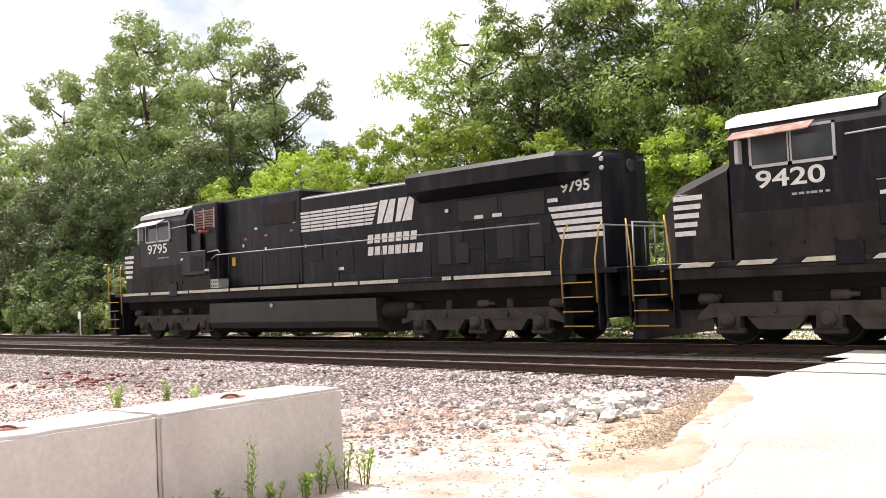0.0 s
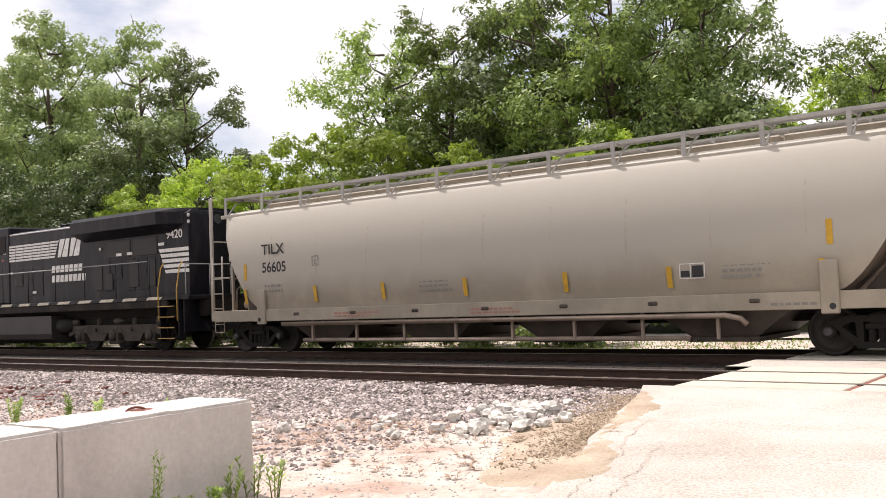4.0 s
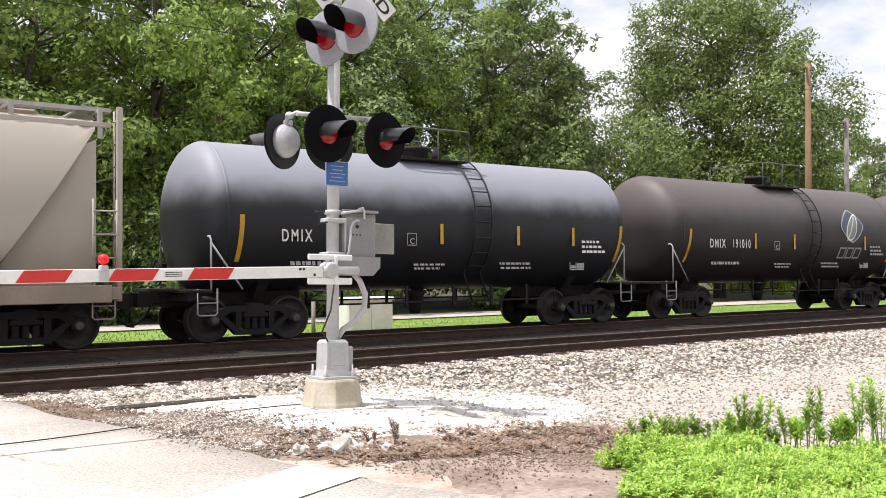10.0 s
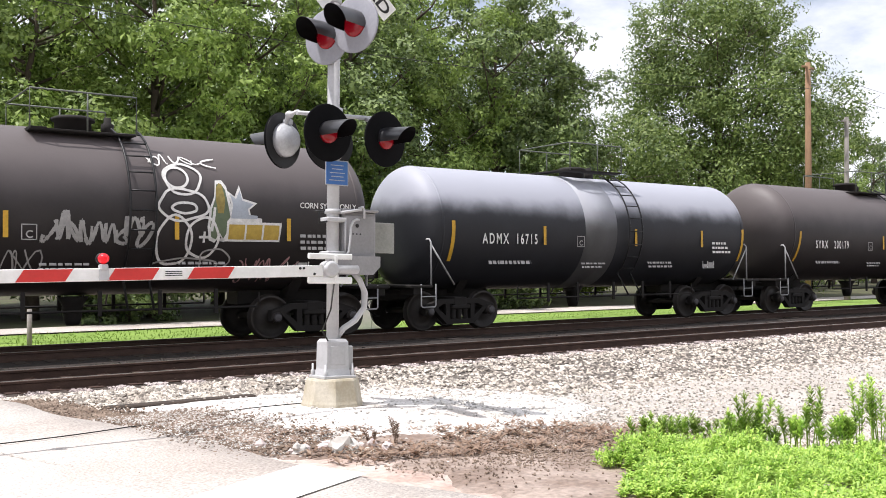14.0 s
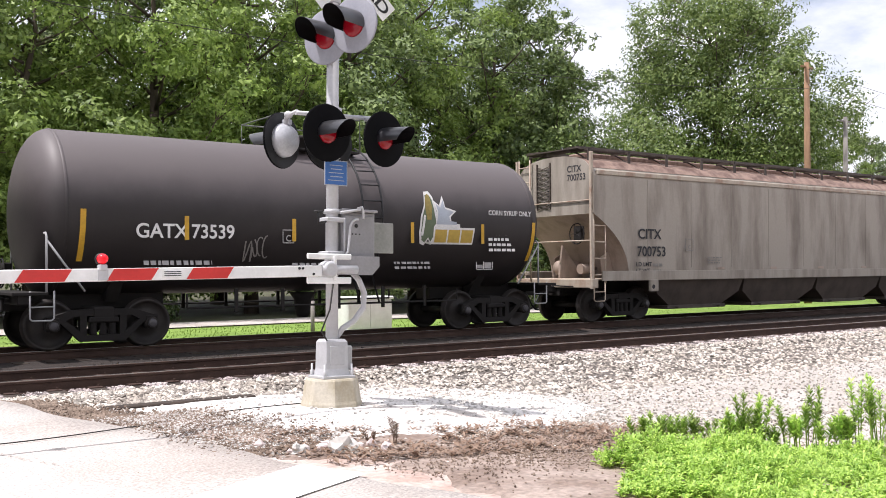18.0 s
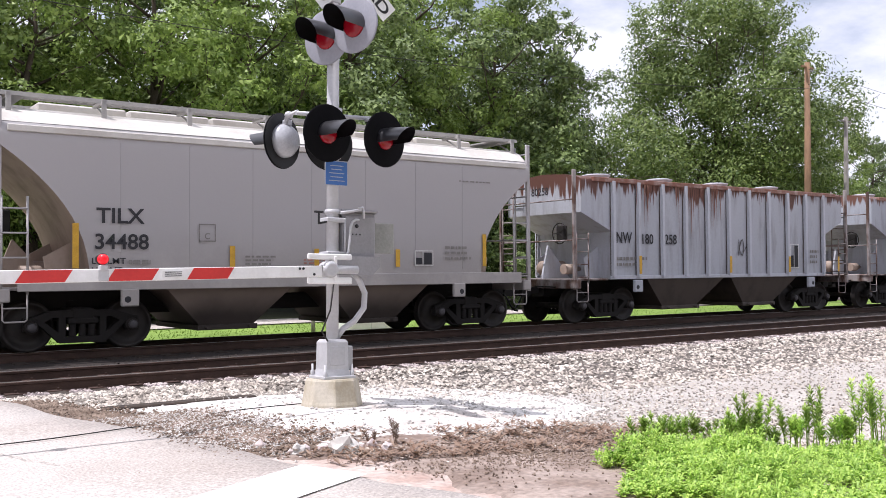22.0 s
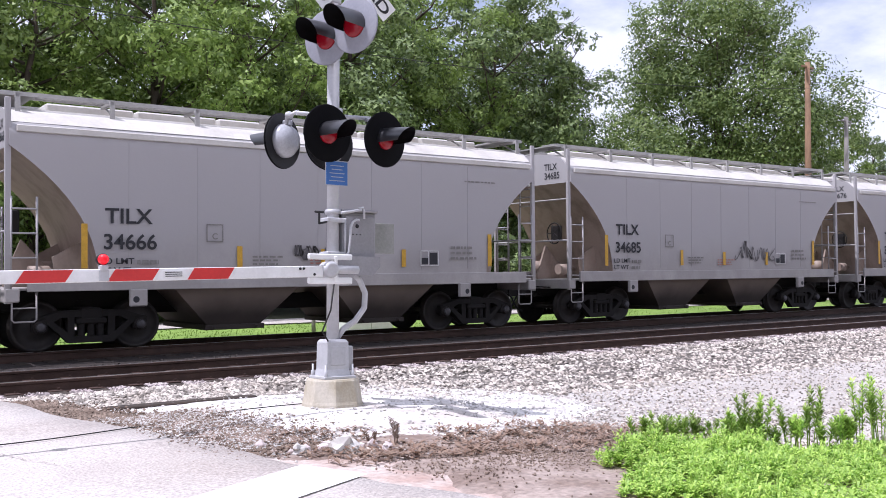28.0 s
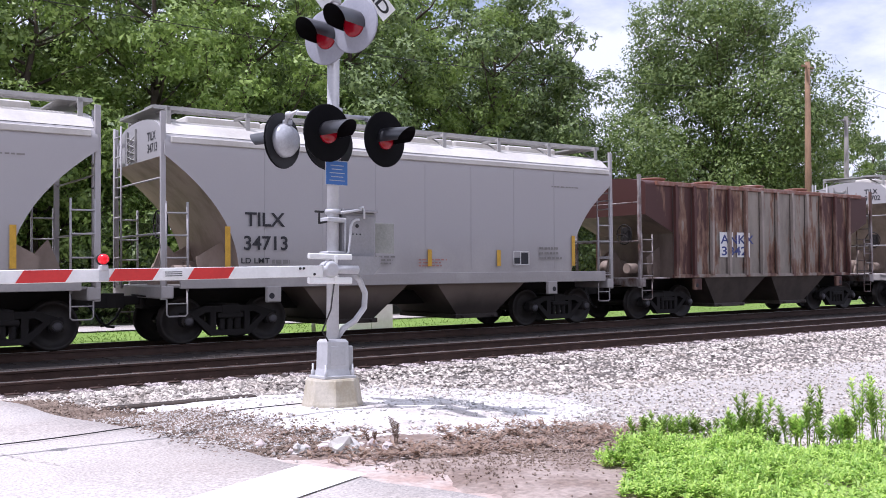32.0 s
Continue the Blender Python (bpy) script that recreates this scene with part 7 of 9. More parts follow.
    part("platform_rail", shared("platform_rail", lambda: g, P_RAILDK), None, car)
    part("manway", shared("manway_%.1f" % R, lambda: Geo().lathe((0, 0, zc + R - 0.05), (0, 0, 1), [(0, 0.34), (0.22, 0.34), (0.23, 0.40), (0.28, 0.40), (0.32, 0.3), (0.34, 0.05)], 20), P_UNDER), None, car)
    part("safety_valve", shared("safety_valve_%.1f" % R, lambda: Geo().lathe((0.65, 0, zc + R - 0.03), (0, 0, 1), [(0, 0.12), (0.2, 0.12), (0.24, 0.07), (0.34, 0.07)], 12), P_UNDER), None, car)
    truck(car, -(B - 1.5))
    truck(car, B - 1.5)

    def side(z):
        return -math.sqrt(max(0.01, R * R - (z - zc) ** 2)) - 0.012
    st = 0.78 if condensed else 1.0
    tx = textx
    if condensed:
        word("wide " + mark, tx, side(2.25), 2.04, 0.25, P_WHITE, car, 0.66)
        word("wide " + number, tx + 1.02, side(2.25), 2.04, 0.25, P_WHITE, car, 0.62)
    else:
        word(mark, tx + 0.08, side(2.3), 2.06, 0.27, P_WHITE, car, 0.98)
        word(number, tx + 1.14, side(2.3), 2.06, 0.27, P_WHITE, car, 0.94)
    small_print(car, tx + 0.3, side(1.72) - 0.01, 1.55, 1.7, 0.34, 2, P_DIMWHITE, 3, lean=14)
    small_print(car, -0.9, side(1.65) - 0.01, 1.45, 0.9, 0.28, 3, P_DIMWHITE, 4, lean=16)
    small_print(car, 1.6, side(1.65) - 0.01, 1.45, 1.1, 0.22, 2, P_DIMWHITE, 5, lean=16)
    small_print(car, H - 1.35, side(2.2) - 0.01, 1.85, 0.85, 0.75, 6, P_WHITE if wrap else P_DIMWHITE, 6, lean=3)
    frame_box(car, H - 1.5, side(1.55) - 0.03, 1.42, 0.50, 0.22, P_WHITE, fill=P_DIMWHITE)
    # marks on the tank head
    word(mark, -(H + 0.42), 0.35, 2.95, 0.14, P_WHITE, car, 1.0, turn=90)
    word(number, -(H + 0.42), -0.15, 2.95, 0.14, P_WHITE, car, 0.9, turn=90)
    for x in (-H + 0.27, H + 0.03):
        g = Geo()
        zs = steps(1.62, 2.55, 0.16)
        g.rings([[(x - 0.05, side(z), z), (x + 0.05, side(z), z)] for z in zs], True, cap=False, closed=False)
        part("reflector", g, P_YELLOW, car)
    for x in marks:
        reflector(car, x, side(2.3), 2.02, 0.46, 0, 0.085)
    g = Geo()
    for a in ((0, 0.26, 0, 0.018), (0, 0.26, 0.26, 0.278), (0, 0.018, 0, 0.278), (0.242, 0.26, 0, 0.278)):
        g.box(a[0], a[1], -0.003, 0, a[2], a[3])
    part("plate_box", g, P_DIMWHITE, car, at=pose(-1.25, side(2.2), 1.98))
    word("C", -1.18, side(2.2) - 0.004, 2.02, 0.13, P_DIMWHITE, car)
    if emblem == "leaf":
        x0, z0 = 2.96, 2.80

        def rounded(k):
            out = []
            for i in range(28):
                a = 2 * math.pi * i / 28
                c, d = math.cos(a), math.sin(a)
                r0 = 0.60 * k / (abs(c) ** 1.35 + abs(d) ** 1.35) ** (1 / 1.35)
                out.append((x0 + 1.12 * r0 * c - 0.08 * r0 * d, z0 + 0.92 * r0 * d + 0.05 * r0 * c))
            return out
        decal(car, rounded(1.0), side, 0.004, P_EMRIM, "emblem", "slate diamond emblem with a pale leaf")
        decal(car, rounded(0.92), side, 0.008, P_SLATE, "emblem_field")
        leaf = []
        for i in range(24):
            a = 2 * math.pi * i / 24
            u, v = 0.52 * math.cos(a), 0.26 * math.sin(a) * (1 - 0.35 * math.cos(a))
            leaf.append((x0 + 0.02 + u * 0.55 - v * 0.84, z0 - 0.02 + u * 0.84 + v * 0.55))
        decal(car, leaf, side, 0.011, P_WHITE, "emblem_leaf")
        decal(car, [(x0 + 0.02 + (p[0] - x0 - 0.02) * 0.82, z0 - 0.02 + (p[1] - z0 + 0.02) * 0.86) for p in leaf], side, 0.014, P_EMGREEN, "emblem_leaf_field")
        decal(car, [(x0 - 0.34, z0 - 0.50), (x0 - 0.29, z0 - 0.50), (x0 + 0.20, z0 + 0.30), (x0 + 0.16, z0 + 0.32)], side, 0.017, P_WHITE, "emblem_vein")
        for k in range(3):
            u = x0 - 0.62 + 0.44 * k
            decal(car, [(u, 1.74), (u + 0.38, 1.74), (u + 0.38, 2.10), (u, 2.10)], side, 0.004, P_DIMWHITE, "emblem_word_bar")
            decal(car, [(u + 0.05, 1.79), (u + 0.33, 1.79), (u + 0.33, 2.05), (u + 0.05, 2.05)], side, 0.008, P_BLACKST, "emblem_word_field")
    if emblem == "gold":
        x0, zb, em = 2.50, 2.02, 0.84
        husk = [(-0.44, 0.0), (-0.30, -0.06), (-0.18, 0.10), (-0.06, -0.04), (0.02, 0.10), (0.02, 0.42), (0.12, 0.52), (0.06, 0.80), (-0.02, 1.24), (-0.12, 1.40), (-0.28, 1.38), (-0.34, 1.00), (-0.46, 0.72), (-0.50, 0.30)]
        decal(car, [(x0 + a * em, zb + b * em) for a, b in husk], side, 0.003, P_WHITE, "emblem", "white-edged corn stalk emblem")
        decal(car, [(x0 + em * (-0.22 + (a + 0.22) * 0.78), zb + em * (0.62 + (b - 0.62) * 0.88)) for a, b in husk], side, 0.006, P_HUSK, "emblem_leaf")
        decal(car, [(x0 + a * em, zb + b * em) for a, b in ((-0.26, 0.62), (-0.12, 0.62), (-0.08, 0.95), (-0.13, 1.28), (-0.20, 1.33), (-0.28, 1.20), (-0.30, 0.9))], side, 0.009, P_COB, "emblem_cob")
        decal(car, [(x0 + a * em, zb + b * em) for a, b in ((-0.44, 0.2), (-0.36, 0.75), (-0.30, 0.75), (-0.36, 0.2))], side, 0.009, P_WHITE, "emblem_vein")
        star = [(0.0, 0.50), (0.06, 0.86), (-0.02, 1.16), (0.16, 1.02), (0.30, 1.30), (0.36, 0.98), (0.72, 0.88), (0.52, 0.72), (0.56, 0.55), (0.84, 0.52), (0.84, 0.42), (0.0, 0.42)]
        decal(car, [(x0 + a * em, zb + b * em) for a, b in star], side, 0.003, P_WHITE, "emblem_star")
        decal(car, [(x0 + em * (0.30 + (a - 0.30) * 0.78), zb + em * (0.78 + (b - 0.78) * 0.76)) for a, b in star], side, 0.006, P_EMPALE, "emblem_star_field")
        decal(car, [(x0 - 0.04, zb - 0.02), (x0 + 1.12, zb - 0.02), (x0 + 1.14, zb + 0.36), (x0 + 0.02, zb + 0.36)], side, 0.005, P_WHITE, "emblem_edge")
        for k in range(3):
            u = x0 + 0.02 + k * 0.37
            decal(car, [(u, zb + 0.02), (u + 0.33, zb + 0.02), (u + 0.33, zb + 0.31), (u, zb + 0.31)], side, 0.008, P_GOLD, "emblem_word_bar")
        word("CORN SYRUP ONLY", H - 1.38, side(2.62) - 0.004, 2.70, 0.115, P_WHITE, car, 0.92)
    if sprayed:
        bubbles(car, side)
    for x, z, w, h, m, sd, th in tags:
        scribble(car, x, side(z) - 0.016, z, w, h, m, sd, loops=max(4, int(w * 5)), thick=th, bend=side)
    return car

# ---- crossing signal with gate
LEAN = Vector((0, 0, 1)).rotation_difference(UP).to_matrix().to_4x4()
sig = thing("crossing_signal", Matrix.Translation((4.92, 8.82, 0.0)) @ LEAN, "grey railway crossing signal mast with flashers and crossbuck", "crossing signal")
g = Geo()
g.rings([[(k * math.cos(a), k * math.sin(a), z) for a in [math.pi / 8 + math.pi / 4 * i for i in range(8)]] for z, k in ((-0.25, 0.335), (0.02, 0.325), (0.05, 0.315), (0.26, 0.28), (0.28, 0.265))], False)
part("foundation", g, M_BASE, sig, "stained octagonal concrete foot")
g = Geo().box(-0.19, 0.19, -0.17, 0.17, 0.28, 0.31, 0.005)
g.rings([[(w * (1 if i in (0, 3) else -1) * -1, d * (1 if i < 2 else -1) * -1, z) for i in range(4)] for z, w, d in ((0.31, 0.15, 0.14), (0.38, 0.13, 0.12), (0.66, 0.125, 0.115), (0.69, 0.10, 0.10))], False)
part("base_casting", g, M_ALU, sig)
for sx in (-1, 1):
    for sy in (-1, 1):
        part("anchor_bolt", Geo().lathe((sx * 0.16, sy * 0.14, 0.27), (0, 0, 1), [(0, 0.022), (0.09, 0.022), (0.10, 0.012), (0.16, 0.012)], 6), M_ALU, sig)
part("base_door", Geo().box(-0.09, 0.09, -0.128, -0.118, 0.42, 0.62, 0.01), M_ALU, sig)
part("base_side_box", Geo().box(0.12, 0.20, -0.10, 0.10, 0.36, 0.62, 0.015), M_HOUSING, sig)
part("mast", Geo().tube([(0, 0, 0.6), (0, 0, 5.1)], 0.066, 20), M_ALU, sig)
for z in (2.02, 2.62, 3.0, 3.75, 4.3):
    part("mast_clamp", Geo().lathe((0, 0, z), (0, 0, 1), [(0, 0.085), (0.05, 0.085)], 18), M_ALU, sig)
# gate machine
part("gate_machine", Geo().box(0.085, 0.50, -0.06, 0.32, 1.44, 2.05, 0.012), M_CASE, sig, "grey gate machine case")
part("machine_door", Geo().box(0.11, 0.475, -0.082, -0.06, 1.50, 2.01, 0.008), M_CASE, sig)
part("machine_lid", Geo().box(0.07, 0.515, -0.10, 0.34, 2.05, 2.08, 0.008), M_CASE, sig)
part("machine_base", Geo().prism([(-0.14, 1.37), (0.40, 1.37), (0.49, 1.46), (0.49, 1.57), (-0.14, 1.57)], -0.17, -0.085), M_CASE, sig, "grey bracket casting across the mast")
part("machine_hinge", Geo().tube([(0.10, -0.088, 1.55), (0.10, -0.088, 1.98)], 0.012, 8), M_ALU, sig)
part("machine_vent", Geo().lathe((0.25, -0.082, 1.90), (0, -1, 0), [(0, 0.022), (0.008, 0.02), (0.008, 0.0)], 12), M_INK, sig, "dark round vent in the machine door")
for x in (0.20, 0.245, 0.29):
    part("door_screw", Geo().lathe((x, -0.082, 1.81), (0, -1, 0), [(0, 0.009), (0.004, 0.008), (0.004, 0.0)], 8), M_INK, sig)
part("mast_bracket", Geo().box(-0.12, 0.10, -0.10, 0.10, 1.57, 1.62, 0.01), M_ALU, sig)
part("mast_bracket", Geo().box(-0.12, 0.10, -0.10, 0.10, 1.93, 1.98, 0.01), M_ALU, sig)
part("hand_lever", Geo().tube([(0.03, -0.115, 1.57), (0.09, -0.12, 1.575), (0.125, -0.12, 1.62), (0.14, -0.12, 1.73), (0.15, -0.12, 1.88), (0.175, -0.12, 1.94), (0.22, -0.12, 1.965), (0.26, -0.11, 1.965)], 0.014, 8), M_ALU, sig, "thin bent pale lever")
part("lid_rod", Geo().tube([(0.03, -0.12, 2.03), (0.15, -0.12, 2.05), (0.28, -0.12, 2.075)], 0.016, 8), M_ALU, sig)
part("lid_catch", Geo().tube([(0.245, -0.12, 2.085), (0.30, -0.12, 2.10), (0.315, -0.12, 2.06), (0.315, -0.12, 1.98)], 0.014, 8), M_ALU, sig)
part("t_handle", Geo().tube([(-0.22, -0.10, 1.90), (-0.22, -0.10, 2.03)], 0.012, 8).tube([(-0.27, -0.10, 2.03), (-0.17, -0.10, 2.03)], 0.012, 8).tube([(-0.22, -0.10, 1.91), (-0.12, -0.08, 1.93)], 0.012, 8), M_INK, sig, "dark crank with a T handle")
part("flat_shield", Geo().box(0.52, 0.82, 0.06, 0.075, 1.62, 1.96, 0.01), M_SHIELD, sig, "plain dull grey metal plate")
part("plate_bracket", Geo().box(-0.17, -0.13, -0.34, -0.28, 1.30, 1.56, 0.008), M_WHITE, sig)
part("arm_plate", Geo().box(-0.46, 0.05, -0.33, -0.29, 1.52, 1.58, 0.01), M_WHITE, sig)
part("arm_plate", Geo().box(-0.46, 0.05, -0.33, -0.29, 1.27, 1.34, 0.01), M_WHITE, sig)
part("pivot_drum", Geo().lathe((-0.20, -0.36, 1.42), (0, 1, 0), [(0, 0.06), (0.02, 0.085), (0.16, 0.085), (0.2, 0.06)], 18), M_ALU, sig)
part("pivot_shaft", Geo().tube([(-0.30, -0.31, 1.42), (0.12, -0.31, 1.42)], 0.045, 12), M_ALU, sig)
part("conduit", Geo().tube([(0.20, -0.05, 1.42), (0.30, -0.05, 1.32), (0.37, -0.05, 1.18), (0.36, -0.05, 1.02), (0.25, -0.04, 0.88), (0.12, -0.02, 0.80), (0.05, 0, 0.70)], 0.032, 10), M_ALU, sig, "bent flexible cable conduit")
part("cable_loop", Geo().tube([(-0.02, -0.08, 1.35), (-0.08, -0.10, 1.0), (-0.18, -0.10, 0.78), (-0.10, -0.10, 0.66)], 0.009, 6), M_CABLE, sig)
# gate arm, level across the road
ARM0, ARM1 = -0.30, -5.05


def slab(x0, x1, slant, z0, z1, y0, y1):
    return Geo().prism([(x0, z0), (x1, z0), (x1 + slant, z1), (x0 + slant, z1)], y0, y1)


arm_z, arm_h = 1.40, 0.115
arm = part("gate_arm", Geo().box(ARM1, ARM0, -0.335, -0.305, arm_z - arm_h / 2, arm_z + arm_h / 2, 0.006), M_WHITE, sig, "red and white striped gate arm, lowered")
for x in (-1.31, -2.04, -2.80, -3.58, -4.36):
    part("red_stripe", slab(x - 0.42, x - 0.02, 0.07, arm_z - arm_h / 2 + 0.004, arm_z + arm_h / 2 - 0.004, -0.340, -0.334), M_RED, arm)
part("arm_label", Geo().box(-1.96, -1.76, -0.341, -0.334, arm_z - 0.03, arm_z + 0.03), M_WHITE, arm)
for k in range(3):
    part("label_line", Geo().box(-1.94, -1.78, -0.3425, -0.340, arm_z - 0.022 + k * 0.018, arm_z - 0.014 + k * 0.018), M_INK, arm)
for x in (-0.52, -0.40, -0.56):
    part("arm_bolt", Geo().lathe((x, -0.335, arm_z + (0.03 if x != -0.40 else -0.03)), (0, -1, 0), [(0, 0.014), (0.012, 0.012)], 8), M_INK, arm)
for x in (-2.49, -3.62, -4.80):
    lampb = part("arm_lamp", Geo().box(x - 0.035, x + 0.035, -0.36, -0.28, arm_z + arm_h / 2 - 0.02, arm_z + arm_h / 2 + 0.035, 0.008), M_ALU, arm)
    part("lens", Geo().lathe((x, -0.27, arm_z + arm_h / 2 + 0.085), (0, -1, 0), [(0, 0.040), (0.05, 0.048), (0.09, 0.042), (0.11, 0.015)], 16), M_REDLIT, lampb, "glowing red arm lamp")
    part("lens_ring", Geo().lathe((x, -0.262, arm_z + arm_h / 2 + 0.085), (0, -1, 0), [(0, 0.052), (0.05, 0.054), (0.05, 0.042)], 16), M_BLACK, lampb)
    part("bracket", Geo().box(x - 0.045, x + 0.045, -0.345, -0.338, arm_z - 0.05, arm_z + 0.05, 0.003), M_ALU, lampb)

arm.matrix_basis = Matrix.Translation((ARM0, 0, arm_z)) @ pose(0, 0, 0, 0, -1.75, 0) @ Matrix.Translation((-ARM0, 0, -arm_z))     # the arm sags towards its tip


def flasher(x, y, z, face, disc=0.30, back=None, k=1.0):
    """A lamp with a round backing, a hood and a red lens, that looks along face."""
    f = Vector(face).normalized()
    m = Matrix.Translation((x, y, z)) @ f.to_track_quat("-Y", "Z").to_matrix().to_4x4()
    bk = part("flasher", Geo().lathe((0, 0, 0), (0, -1, 0), [(-0.012, 0.10), (-0.012, disc - 0.01), (-0.002, disc), (0.008, disc), (0.012, disc - 0.012), (0.012, 0.1)], 32), back or M_DISC, sig, "round flasher backing")
    bk.matrix_basis = m
    part("lamp_case", Geo().lathe((0, 0.012, 0), (0, 1, 0), [(0, 0.185), (0.06, 0.18), (0.13, 0.13), (0.16, 0.06)], 24), M_BACK, bk, "pale domed lamp case")
    part("case_ring", Geo().lathe((0, 0.012, 0), (0, 1, 0), [(0, disc - 0.005), (0.003, disc - 0.005)], 28), back or M_BLACK, bk)
    part("latch", Geo().box(-0.03, 0.03, 0.02, 0.12, 0.16, 0.22, 0.008), M_BACK, bk)
    part("lens", Geo().lathe((0, -0.012, 0), (0, -1, 0), [(0, 0.112 * k), (0.02, 0.105 * k), (0.035, 0.065 * k), (0.04, 0.01)], 24), M_REDLENS, bk, "deep red round lens")
    g = Geo()
    out, inn = [], []
    for i in range(17):
        a = radians(-20 + 220 * i / 16)
        out.append((math.cos(a), math.sin(a)))
    rows = []
    for d, rr in ((0.012, 0.122 * k), (0.14, 0.120 * k), (0.41 * (0.75 + 0.25 * k), 0.105 * k)):
        rows.append([(c * rr, -d * (0.78 + 0.22 * s) if d > 0.2 else -d, s * rr) for c, s in out])
    g.rings(rows, True, cap=False, closed=False)
    part("hood", g, M_HOOD, bk, "long black lamp hood")
    part("hood_lining", Geo().rings([[(x0 * 0.965, y0, z0 * 0.965) for x0, y0, z0 in row] for row in rows][::-1], True, cap=False, closed=False), M_DISC, bk)
    return bk


part("cross_arm", Geo().tube([(-0.43, 0.02, 3.07), (0.0, 0.02, 3.09), (0.48, 0.02, 3.11)], 0.024, 10), M_ALU, sig)
for x, y, z, face in ((-0.235, -0.30, 2.83, (0.14, -1, -0.04)), (0.465, -0.30, 2.83, (0.22, -1, -0.04)), (-0.455, 0.30, 2.81, (-0.43, 0.90, 0)), (0.14, 0.34, 2.84, (0, 1, 0))):
    part("drop_pipe", Geo().tube([(x * 0.9, 0.02, 3.09), (x, y * 0.6, 3.06), (x, y * 0.85, 2.90)], 0.022, 8), M_ALU, sig)
    part("pipe_elbow", Geo().lathe((x * 0.97, y * 0.55, 3.03), (0, 0, 1), [(0, 0.015), (0.015, 0.04), (0.04, 0.048), (0.065, 0.04), (0.08, 0.012)], 12), M_ALU, sig)
    flasher(x, y, z, face)
part("junction_box", Geo().lathe((0, 0, 3.02), (0, 0, 1), [(0, 0.10), (0.14, 0.10), (0.16, 0.05)], 16), M_ALU, sig)
part("cross_arm", Geo().tube([(-0.12, 0.22, 4.02), (0.20, -0.26, 4.10)], 0.028, 10), M_ALU, sig)
flasher(-0.09, -0.02, 3.92, (-0.91, -0.36, -0.02), 0.30, M_DISCGREY, 1.2)
flasher(0.03, -0.40, 3.985, (-0.91, -0.36, -0.02), 0.30, M_DISCGREY, 1.2)
part("sign_edge", Geo().box(-0.14, 0.14, -0.080, -0.074, 2.32, 2.59, 0.01), M_BACK, sig)
part("id_sign", Geo().box(-0.13, 0.13, -0.085, -0.078, 2.33, 2.58, 0.008), M_BLUE, sig, "blue emergency notice plate")
for k, w in enumerate((0.19, 0.15, 0.18, 0.13, 0.16)):
    part("notice_line", Geo().box(-w / 2, w / 2, -0.0885, -0.085, 2.37 + k * 0.04, 2.378 + k * 0.04), M_BACK, sig)
cross = part("crossbuck", Geo().box(-0.66, 0.66, -0.085, -0.075, -0.115, 0.115, 0.004), M_WHITE, sig, "white crossbuck board")
cross.matrix_basis = pose(0.20, 0, 4.74, 0, 45, 0)
cross2 = part("crossbuck", Geo().box(-0.66, 0.66, -0.097, -0.087, -0.115, 0.115, 0.004), M_WHITE, sig, "white crossbuck board")
cross2.matrix_basis = pose(0.20, 0, 4.74, 0, -45, 0)
word("RAILROAD", -0.62, -0.0885, -0.07, 0.14, M_INK, cross, 1.24 / (0.14 * max(v.co.x for v in LETTERS["RAILROAD"].vertices)))
word("CROSSING", -0.62, -0.1005, -0.07, 0.14, M_INK, cross2, 1.24 / (0.14 * max(v.co.x for v in LETTERS["CROSSING"].vertices)))

# ---- locomotives
def make_loco_frame():
    g = Geo()
    w = 0.11
    g.prism([(-2.65, 0.62), (-2.35, 0.86), (2.35, 0.86), (2.65, 0.62), (2.65, 0.50), (2.2, 0.60), (-2.2, 0.60), (-2.65, 0.50)], -w, w)
    for x in (-1.98, 0.0, 1.98):
        g.box(x - 0.24, x + 0.24, -w * 1.25, w * 1.25, 0.32, 0.80, 0.04)
        g.lathe((x, -w * 1.25, 0.53), (0, -1, 0), [(0, 0.17), (0.06, 0.16), (0.07, 0.10), (0.10, 0.09)], 18)
        g.box(x - 0.30, x + 0.30, -w, w, 0.24, 0.36, 0.03)
    for x in (-1.0, 1.0):
        g.prism([(x - 0.62, 0.62), (x + 0.62, 0.62), (x + 0.38, 0.34), (x - 0.38, 0.34)], -w * 0.8, w * 0.8)
        g.lathe((x, -w * 1.1, 0.72), (0, -1, 0), [(0, 0.06), (0.05, 0.05)], 12)
    for x in (-2.5, 2.5):
        g.lathe((x, 0.0, 0.95), (1 if x > 0 else -1, 0, 0), [(-0.3, 0.05), (-0.2, 0.12), (0.1, 0.12), (0.15, 0.06)], 14)
    return g


